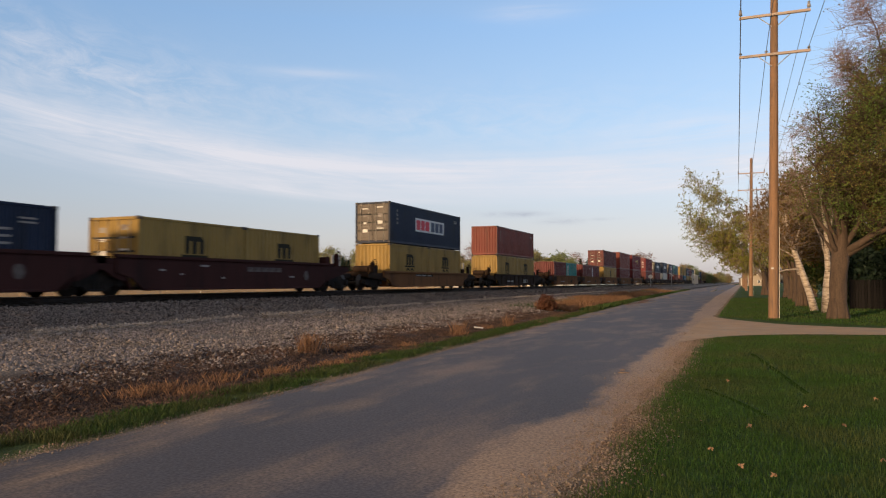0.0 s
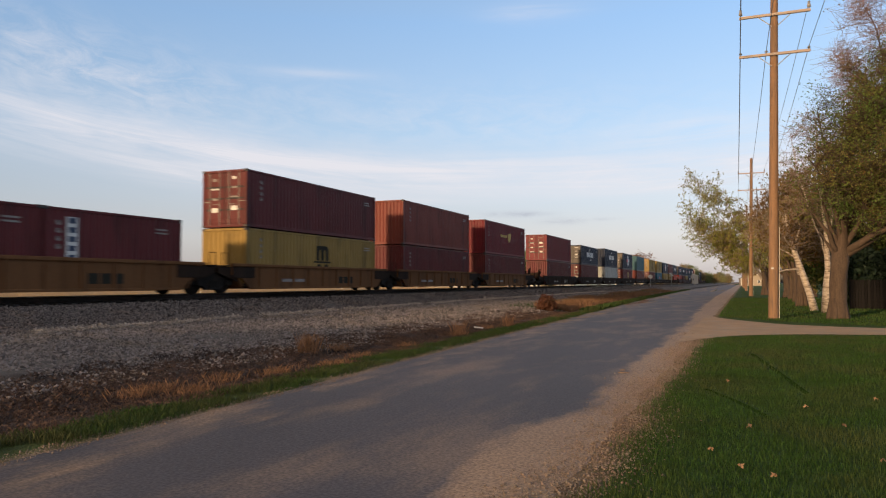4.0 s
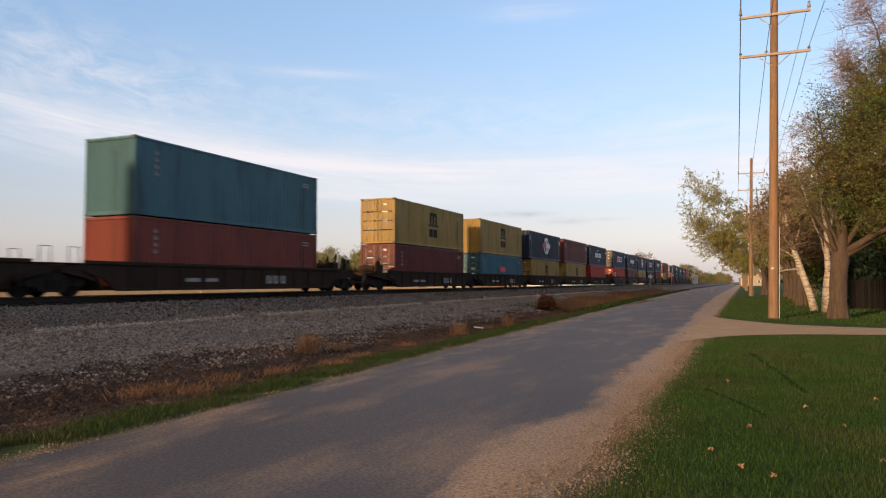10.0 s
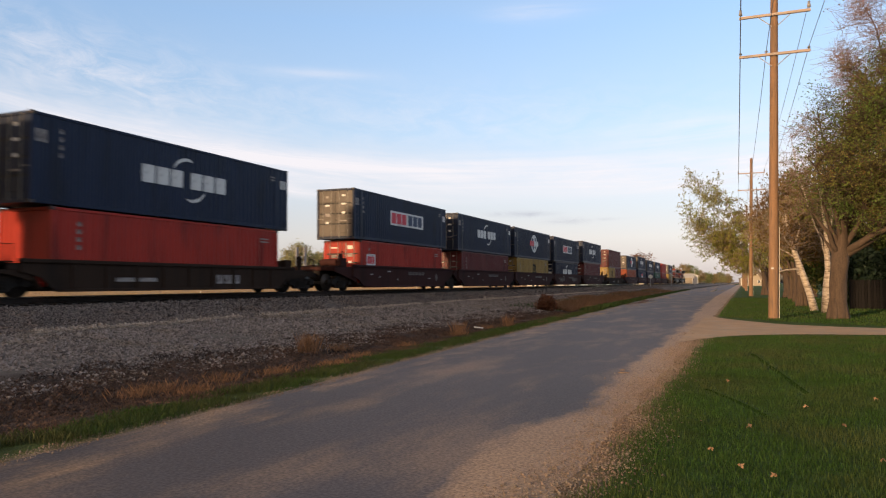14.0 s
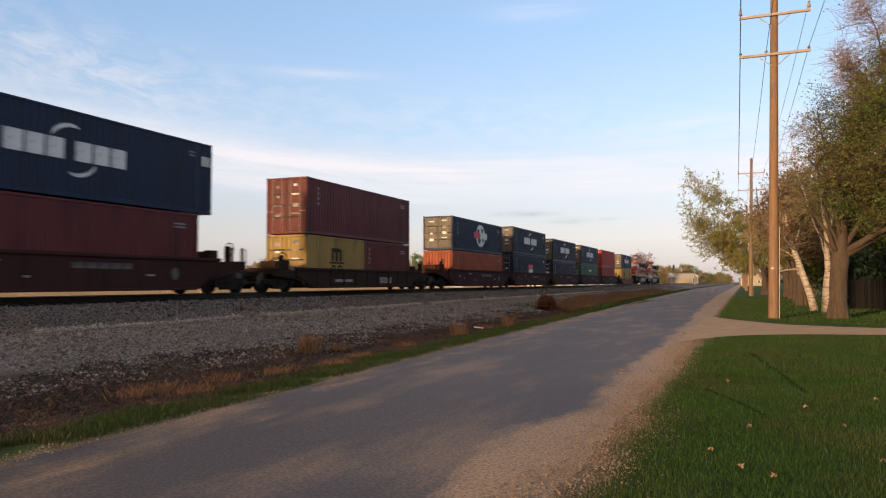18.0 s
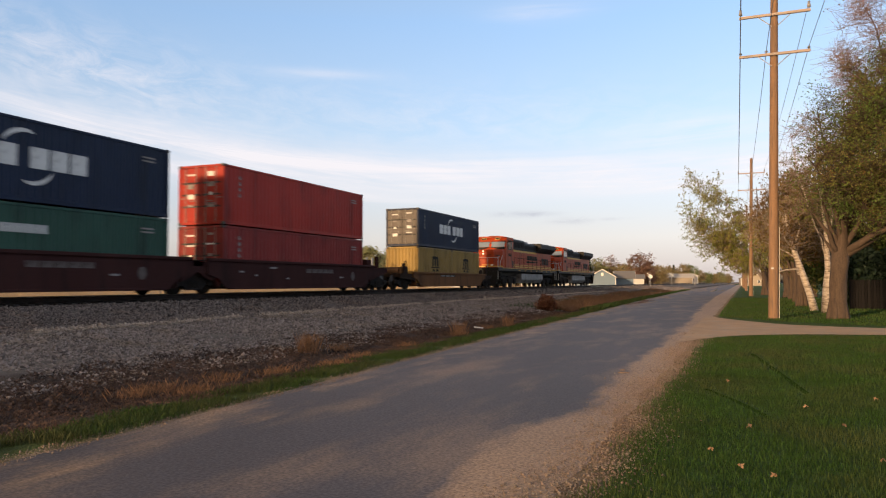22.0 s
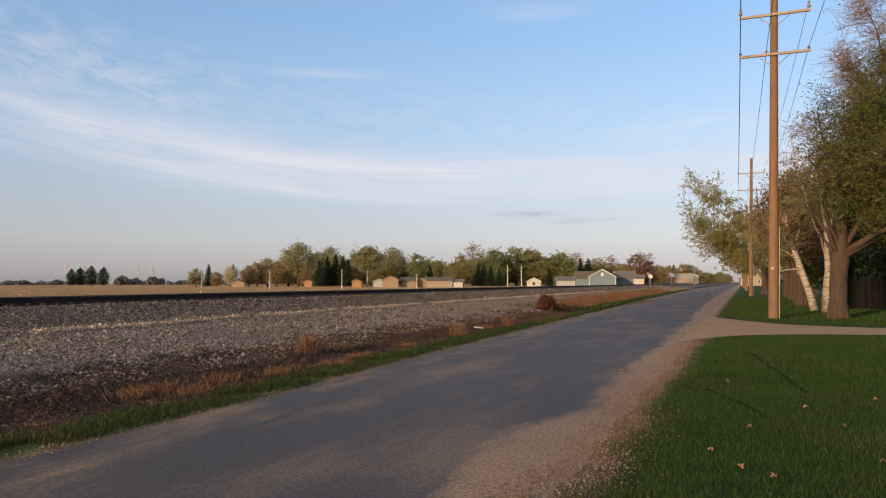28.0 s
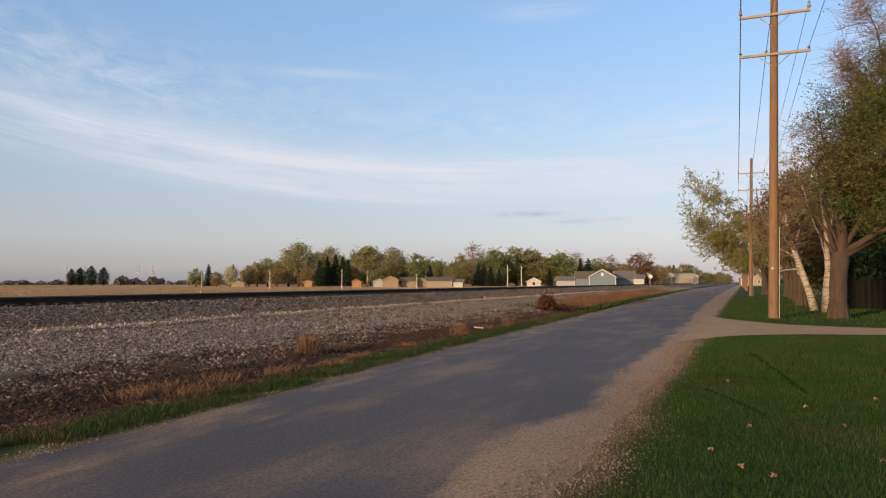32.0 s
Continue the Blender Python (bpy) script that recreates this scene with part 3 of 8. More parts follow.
def bars(th, name, material, y0, y1, z0, z1, count, x0, x1, gap=0.18, label="", upright=False):
    """A row (or column) of plain blocks in place of lettering, each a part of its own."""
    span = (z1 - z0) if upright else (y1 - y0)
    w = span / count
    size = (round(y1 - y0, 3), round(w * (1 - gap), 3)) if upright else (round(w * (1 - gap), 3), round(z1 - z0, 3))
    me = cached(("bar", material.name, size, round(x1 - x0, 4)), lambda: Geo().box(0, x1 - x0, 0, size[0], 0, size[1]).mesh(name))
    for i in range(count):
        o = part(name, me, material, th, label)
        o.location = (x0, y0, z0 + i * w) if upright else (x0, y0 + i * w, z0)


def side_marks(th, length, height, logo, marks):
    x0, x1 = W / 2 - 0.013, W / 2 - 0.006
    x2 = W / 2 - 0.002
    n0 = -length / 2
    c = n0 + (0.76 if length == FT45 else 0.0)
    zm = height * 0.54

    def once(key, make):
        return cached((length, height, logo, key), make)
    if logo == "arc":
        bars(th, "letter_bar", MAT_MARK, c + 3.75, c + 5.95, zm - 0.33, zm + 0.33, 3, x0, x1, 0.12, "white lettering bar")
        bars(th, "letter_bar", MAT_MARK, c + 6.30, c + 8.50, zm - 0.33, zm + 0.33, 3, x0, x1, 0.12, "white lettering bar")
        part("upper_arc", once("a", lambda: arc_band(c + 6.2, zm - 0.35, 1.1, 0.12, radians(78), radians(138), x0, x1).mesh("upper_arc")), MAT_MARK, th, "white arc")
        part("lower_arc", once("b", lambda: arc_band(c + 6.3, zm + 0.35, 1.1, 0.12, radians(258), radians(318), x0, x1).mesh("lower_arc")), MAT_MARK, th, "white arc")
    elif logo == "panel":
        p = part("sign_panel", once("p", lambda: Geo().box(x0, x1, c + 3.85, c + 8.85, zm - 0.45, zm + 0.45).mesh("sign_panel")), MAT_MARK, th, "white sign panel")
        bars(p, "red_bar", MAT_REDMARK, c + 4.0, c + 6.25, zm - 0.33, zm + 0.33, 3, x1 - 0.001, x2, 0.14, "red lettering bar")
        bars(p, "blue_bar", MAT_NAVYMARK, c + 6.45, c + 8.72, zm - 0.33, zm + 0.33, 3, x1 - 0.001, x2, 0.16, "dark blue lettering bar")
    elif logo == "globe":
        def disc():
            return Geo().prism([(c + 6.35 + 1.12 * math.cos(a), zm + 0.92 * math.sin(a)) for a in (i * math.pi / 14 for i in range(28))], "x", x0, x1).mesh("globe_disc")
        d = part("globe_disc", once("d", disc), MAT_MARK, th, "white globe disc")
        for k, (cy, cz, r) in enumerate(((5.75, 0.3, 0.30), (6.0, -0.42, 0.34), (6.75, 0.42, 0.26), (6.9, -0.35, 0.24))):
            part("globe_patch", once(k, lambda: Geo().prism([(c + cy + r * (1 + 0.25 * math.sin(3 * a)) * math.cos(a), zm + cz + 0.8 * r * math.sin(a)) for a in (i * math.pi / 6 for i in range(12))], "x", x1 - 0.001, x1 + 0.0015).mesh("globe_patch")), MAT_NAVYMARK, d, "dark blue patch on the globe")
        bars(d, "banner_bar", MAT_REDMARK, c + 4.7, c + 6.3, zm - 0.26, zm + 0.26, 3, x1 + 0.001, x2 + 0.001, 0.10, "red banner bar")
        bars(d, "banner_bar", MAT_MARK, c + 6.35, c + 8.0, zm - 0.26, zm + 0.26, 3, x1 + 0.001, x2 + 0.001, 0.10, "white banner bar")
    elif logo in ("m", "ghost_m", "tall_m"):
        mm = MAT_GOLDMARK if logo == "ghost_m" else MAT_DARKMARK
        cy = 0.2 if length == FT40 else -0.1
        s = 1.0 if length == FT40 else 0.92
        z0 = zm + (0.12 if logo == "tall_m" else -0.02)
        if logo == "tall_m":
            s, cy = 1.12, 0.08
        # three legs under one top bar, one outline
        e = [(-0.55, -0.1), (-0.29, -0.1), (-0.29, 0.45), (-0.1, 0.45), (-0.1, -0.1), (0.16, -0.1), (0.16, 0.45), (0.35, 0.45), (0.35, -0.1), (0.61, -0.1), (0.61, 0.5), (0.48, 0.66), (-0.55, 0.66)]
        part("square_mark", once("m", lambda: Geo().prism([(cy + a * s, z0 + b * s) for a, b in e], "x", x0, x1).mesh("square_mark")), mm, th, "dark square mark" if mm is MAT_DARKMARK else "faded yellowish square mark")
        part("mark_base", once("b", lambda: Geo().box(x0, x1, cy - 0.78 * s, cy + 0.86 * s, z0 - 0.22, z0 - 0.13).mesh("mark_base")), mm, th)
        if logo == "tall_m":
            bars(th, "lower_mark", mm, cy - 0.70, cy + 0.82, z0 - 0.98, z0 - 0.42, 2, x0, x1, 0.16)
        else:
            for k in (-0.3, 0.4):
                part("lower_mark", once(k, lambda: arc_band(cy + k * s, z0 - 0.62, 0.22, 0.12, radians(20), radians(160), x0, x1, 6).mesh("lower_mark")), mm, th)
    elif logo == "shield":
        bars(th, "letter_bar", MAT_GOLDMARK, c + 4.35, c + 6.4, zm + 0.08, zm + 0.30, 6, x0, x1, 0.2, "gold lettering bar")
        part("shield_mark", once("s", lambda: Geo().prism([(c + 6.55, zm + 0.42), (c + 7.55, zm + 0.55), (c + 7.5, zm + 0.1), (c + 7.2, zm - 0.2), (c + 6.9, zm - 0.35), (c + 6.6, zm - 0.1)], "x", x0, x1).mesh("shield_mark")), MAT_GOLDMARK, th, "gold shield")
    elif logo == "patch":
        part("red_patch", once("r", lambda: Geo().box(x0, x1, c + 5.3, c + 6.8, zm - 0.05, zm + 0.38).mesh("red_patch")), MAT_REDMARK, th, "red patch")
        part("white_patch", once("w", lambda: Geo().box(x0, x1, c + 5.3, c + 6.8, zm - 0.42, zm - 0.08).mesh("white_patch")), MAT_MARK, th, "white patch")
    elif logo == "red_patch":
        part("red_patch", once("r", lambda: Geo().box(x0, x1, c + 5.3, c + 6.85, zm - 0.28, zm + 0.14).mesh("red_patch")), MAT_REDMARK, th, "red rectangle")
    elif logo == "words":
        bars(th, "letter_bar", MAT_MARK, c + 5.15, c + 7.0, zm + 0.28, zm + 0.55, 8, x0, x1, 0.25, "pale lettering bar")
    elif logo == "lines":
        bars(th, "letter_bar", MAT_EMBLEM, n0 + 9.4, n0 + 10.6, zm - 0.1, zm + 0.55, 3, x0, x1, 0.66, "pale lettering bar", True)
    elif logo == "column":
        q = part("sign_panel", once("p", lambda: Geo().box(x0, x1, -2.2, -1.75, 0.5, height - 0.3).mesh("sign_panel")), MAT_MARK, th, "pale upright strip")
        bars(q, "letter_bar", MAT_NAVYMARK, -2.12, -1.83, 0.58, 2.38, 6, x1 - 0.001, x2, 0.4, "dark lettering bar", True)
    elif logo == "box":
        p = part("sign_panel", once("p", lambda: Geo().box(x0, x1, n0 + 0.75, n0 + 1.85, zm - 0.30, zm + 0.42).mesh("sign_panel")), MAT_MARK, th, "small white sign panel")
        bars(p, "letter_bar", MAT_REDMARK, n0 + 0.85, n0 + 1.75, zm - 0.15, zm + 0.28, 3, x1 - 0.001, x2, 0.2, "red lettering bar")
    if marks:
        a = n0 + 0.45 + 0.55 * (length > 12)
        dim = MAT_MARK if marks == 2 else MAT_EMBLEM
        bars(th, "identity_bar", dim, a, a + (0.30 if marks == 2 else 0.16), height - 1.35, height - 0.32, 3 if marks == 2 else 4, x0, x1, 0.42, "pale lettering bar", True)
        e = length / 2
        bars(th, "identity_bar", MAT_EMBLEM, e - 1.35, e - 0.75, height - 0.62, height - 0.36, 2, x0, x1, 0.55, "small pale lettering bar", True)
    if length == FT45:
        bars(th, "size_bar", MAT_EMBLEM, n0 + 0.14, n0 + 0.62, height - 0.95, height - 0.55, 2, x0, x2, 0.2, "white size marking bar")
        bars(th, "size_bar", MAT_MARK, length / 2 - 0.62, length / 2 - 0.12, height - 0.95, height - 0.55, 2, x0, x2, 0.2, "white size marking bar")


MAT_EMBLEM = mat("faded_lettering", (0.24, 0.22, 0.21), rough=0.7, var=0.25, tint=(0.07, 0.05, 0.05), tint_amount=0.5, tint_scale=4)


# ---- well cars ----
MAT_SPRAY = mat("faded_spray_paint", (0.095, 0.078, 0.072), rough=0.8, var=0.35, scale=3, tint=(0.04, 0.025, 0.024), tint_amount=0.6, tint_scale=4)


def truck(th, y, wheels=0.455):
    """A two-axle truck at y along the car; heights from the rail head."""
    for s in (1, -1):
        def frame_mesh():
            o = [(-1.25, 0.36), (-1.25, 0.60), (-0.55, 0.66), (-0.30, 0.86), (0.30, 0.86), (0.55, 0.66), (1.25, 0.60), (1.25, 0.36), (0.62, 0.34), (0.42, 0.16), (-0.42, 0.16), (-0.62, 0.34)]
            return Geo().prism(o, "x", *sorted((s * 0.92, s * 1.08))).mesh("side_frame")
        f = part("side_frame", cached(("sf", s), frame_mesh), MAT_STEEL, th)
        f.location.y = y

        def springs():
            g = Geo()
            for k in (-0.24, -0.08, 0.08, 0.24):
                g.tube([(s * 1.10, k, 0.22), (s * 1.10, k, 0.54)], 0.07, 8)
            return g.cbox(*sorted((s * 1.03, s * 1.17)), -0.33, 0.33, 0.16, 0.24, 0.02).mesh("spring_nest")
        part("spring_nest", cached(("sp", s), springs), MAT_STEEL, f)
        for k in (-0.89, 0.89):
            def wheel_mesh():
                g = Geo().tube([(s * 0.70, 0, 0), (s * 0.73, 0, 0), (s * 0.735, 0, 0), (s * 0.83, 0, 0)], [wheels + 0.025, wheels + 0.025, wheels, wheels - 0.004], 28)
                return g.tube([(s * 0.83, 0, 0), (s * 0.86, 0, 0)], [wheels * 0.45, wheels * 0.36], 16).mesh("wheel", True)
            w = part("wheel", cached(("wh", s, wheels), wheel_mesh), MAT_WHEEL, th)
            w.location = (0, y + k, wheels)
            b = part("axle_box", cached(("ab", s), lambda: Geo().tube([(s * 0.9, 0, 0), (s * 1.16, 0, 0)], 0.13, 12).mesh("axle_box")), MAT_STEEL, th)
            b.location = (0, y + k, wheels)
    for k in (-0.89, 0.89):
        a = part("axle", cached("axle", lambda: Geo().tube([(-0.75, 0, 0), (0.75, 0, 0)], 0.085, 10).mesh("axle")), MAT_WHEEL, th)
        a.location = (0, y + k, wheels)
    b = part("bolster", cached("bol", lambda: Geo().cbox(-0.95, 0.95, -0.2, 0.2, 0.55, 0.82, 0.03).mesh("bolster")), MAT_STEEL, th)
    b.location.y = y


def well_car(style, length, front, rear, front_free, rear_free):
    """A container well unit. length: the well's; front and rear: the truck centres at -y and +y (0: none of its own);
    front_free, rear_free: whether that end has a coupler and brake gear."""
    spec = {"deep": ("car_maroon", "dark maroon smooth-sided container well car"), "smooth": ("car_yellow", "rusty yellow smooth-sided container well car"),
            "ribbed": ("car_yellow", "rusty yellow ribbed container well car"), "brown": ("car_brown", "grimy dark brown ribbed container well car")}[style]
    th = thing("well_car", spec[1] + " on the rails", "rail car", "cars of the train")
    pm = paint(spec[0])
    dark = paint("car_brown") if style in ("ribbed", "smooth") else pm
    top = {"deep": 1.46, "smooth": 1.16, "ribbed": 1.28, "brown": 1.20}[style]
    hl = length / 2
    ends = [(-1, front, front_free), (1, rear, rear_free)]
    for s in (1, -1):
        x = sorted((s * 1.30, s * 1.38))
        o = [(-hl - 0.30, 0.64), (-hl + 0.25, 0.22), (-hl + 0.5, 0.19), (hl - 0.5, 0.19), (hl - 0.25, 0.22), (hl + 0.30, 0.64), (hl + 0.95, 0.80), (hl + 0.95, top - 0.10), (-hl - 0.95, top - 0.10), (-hl - 0.95, 0.80)]
        w = part("side_wall", cached((style, length, "sw", s), lambda: Geo().prism(o, "x", *x).mesh("side_wall")), pm, th)
        part("top_chord", cached((style, length, "tc", s), lambda: Geo().cbox(*sorted((s * 1.26, s * 1.45)), -hl - 1.0, hl + 1.0, top - 0.13, top, 0.02).mesh("top_chord")), pm, th)
        part("bottom_sill", cached((style, length, "bs", s), lambda: Geo().cbox(*sorted((s * 1.16, s * 1.43)), -hl + 0.4, hl - 0.4, 0.17, 0.27, 0.02).mesh("bottom_sill")), pm, th)
        if style in ("ribbed", "brown"):
            n = 9 if length < 13.5 else 11
            for i in range(n):
                y = -hl + 0.9 + (length - 1.8) * i / (n - 1)
                r = part("side_post", cached((style, "rib", s), lambda: Geo().cbox(*sorted((s * 1.375, s * 1.44)), -0.055, 0.055, 0.20, top - 0.12, 0.015).mesh("side_post")), pm, w)
                r.location.y = y
        if style == "ribbed":
            for e in (-1, 1):
                part("end_panel", cached((style, length, "ep", s, e), lambda: Geo().cbox(*sorted((s * 1.381, s * 1.40)), *sorted((e * (hl - 0.55), e * (hl + 0.94))), 0.66, top - 0.14, 0.01).mesh("end_panel")), dark, th, "blackened end panel")
        # plain bars for the reporting marks
        if s == 1:
            xm = (1.381, 1.386)
            if style == "deep":
                part("round_emblem", cached((length, "emb"), lambda: Geo().prism([(hl - 1.6 + 0.20 * math.cos(a), 0.80 + 0.24 * math.sin(a)) for a in (i * math.pi / 10 for i in range(20))], "x", *xm).mesh("round_emblem")), MAT_SPRAY, th, "faded round emblem")
                bars(th, "letter_bar", MAT_SPRAY, 0.0, 2.6, 0.94, 1.14, 5, *xm, 0.14, "faded lettering bar")
                for yy, zz, ww in ((-5.2, 0.9, 0.3), (-4.1, 0.75, 0.16), (-3.0, 1.1, 0.5), (-1.7, 0.62, 0.2), (3.2, 0.7, 0.4)):
                    bars(th, "stencil_bar", MAT_EMBLEM, yy, yy + ww, zz, zz + 0.07, 1, *xm, 0.0, "small faded stencil bar")
            elif style == "smooth":
                sp = part("data_panel", cached((length, "smp"), lambda: Geo().box(*xm, -2.6, 0.3, 0.86, 1.0).mesh("data_panel")), MAT_DARKMARK, th, "dark data panel")
                bars(sp, "letter_bar", MAT_EMBLEM, -2.5, 0.2, 0.89, 0.97, 3, xm[1] - 0.001, xm[1] + 0.003, 0.2, "pale lettering bar")
            else:
                bars(th, "letter_bar", MAT_EMBLEM if style == "brown" else MAT_DARKMARK, 1.6, 3.2, 0.42, 0.78, 3, *xm, 0.22, "worn lettering bar")
                bars(th, "data_bar", MAT_EMBLEM, -3.6, -1.5, 0.50, 0.64, 2, *xm, 0.2, "small pale data bar")
    part("well_floor", cached((style, length, "fl"), lambda: Geo().box(-1.27, 1.27, -hl + 0.2, hl - 0.2, 0.20, 0.29).mesh("well_floor")), MAT_STEEL, th)
    for e, tr, free in ends:
        part("bulkhead", cached((style, length, "bh", e), lambda: Geo().prism([(e * (hl + 0.12), 0.24), (e * (hl + 0.2), 0.24), (e * (hl + 0.75), 1.05), (e * (hl + 0.67), 1.05)], "x", -1.28, 1.28).mesh("bulkhead")), pm, th)
        far = abs(tr) + 0.9 if tr and free else hl + 1.75
        part("end_platform", cached((style, length, round(far, 2), "pl", e), lambda: Geo().cbox(-1.30, 1.30, *sorted((e * (hl + 0.55), e * far)), top - 0.36, top - 0.14, 0.03).mesh("end_platform")), dark, th)
        part("centre_sill", cached((style, length, round(far, 2), "cs", e), lambda: Geo().cbox(-0.35, 0.35, *sorted((e * (hl + 0.35), e * (far + 0.05))), 0.58, top - 0.37, 0.03).mesh("centre_sill")), MAT_STEEL, th)
        for s in (1, -1):
            part("end_bracket", cached((style, length, round(far, 2), "eb", e, s), lambda: Geo().prism([(e * (hl + 0.5), 0.5), (e * (hl + 0.9), 0.62), (e * far, top - 0.40), (e * far, top - 0.16), (e * (hl + 0.5), top - 0.16)], "x", *sorted((s * 1.20, s * 1.29))).mesh("end_bracket")), dark, th)
        # walkway grating and stands for the inter-box connector
        part("walkway", cached((style, length, round(far, 2), "wk", e), lambda: Geo().cbox(-1.42, 1.42, *sorted((e * (far - 0.55), e * (far - 0.08))), top - 0.13, top - 0.09, 0.008).mesh("walkway")), MAT_STEEL, th)
        for s in (1, -1):
            part("handrail", cached((style, length, round(far, 2), "hr", e, s), lambda: Geo().tube([(s * 1.38, e * (far - 0.5), top - 0.1), (s * 1.38, e * (far - 0.5), top + 0.42), (s * 1.38, e * (far - 0.1), top + 0.42), (s * 1.38, e * (far - 0.1), top - 0.1)], 0.018, 6).mesh("handrail")), dark, th)
        if tr:
            truck(th, tr if e > 0 else -abs(tr))
        if free:
            part("coupler", cached((length, round(far, 2), "cp", e), lambda: Geo().cbox(-0.16, 0.16, *sorted((e * (far - 0.1), e * (far + 0.75))), 0.70, 0.98, 0.05).mesh("coupler")), MAT_STEEL, th)

            def gear():
                g = Geo().tube([(-0.55, e * (hl + 1.15), top + 0.12), (0.45, e * (hl + 1.15), top + 0.12)], 0.20, 14)
                return g.cbox(0.55, 0.95, *sorted((e * (hl + 0.9), e * (hl + 1.4))), top - 0.14, top + 0.35, 0.04).mesh("air_reservoir")
            part("air_reservoir", cached((style, length, "gear", e), gear), dark, th, "brake reservoir on the end platform")
            for k in (0.25, 1.05):
                part("end_board", cached((style, length, round(far, 2), "ebd", e, k), lambda: Geo().cbox(-1.36, -1.31, *sorted((e * (far - k), e * (far - k - 0.24))), top - 0.14, top + 0.95, 0.01).mesh("end_board")), MAT_BOARD, th, "pale upright board at the car's end")
            part("brake_stand", cached((style, length, "bst", e), lambda: Geo().cbox(0.98, 1.16, *sorted((e * (hl + 1.7), e * (hl + 1.95))), top - 0.14, top + 0.55, 0.03).mesh("brake_stand")), dark, th)

            def wheel_ring():
                g = Geo()
                pts = [(1.19, e * (hl + 1.82) + 0.27 * math.cos(a), top + 0.42 + 0.27 * math.sin(a)) for a in (i * math.pi / 9 for i in range(19))]
                g.tube(pts, 0.02, 6, False)
                for a in (0, math.pi / 2):
                    g.tube([(1.19, e * (hl + 1.82) - 0.27 * math.cos(a), top + 0.42 - 0.27 * math.sin(a)), (1.19, e * (hl + 1.82) + 0.27 * math.cos(a), top + 0.42 + 0.27 * math.sin(a))], 0.014, 6)
                return g.mesh("brake_wheel")
            part("brake_wheel", cached((style, length, "bw", e), wheel_ring), dark, th)
    return th



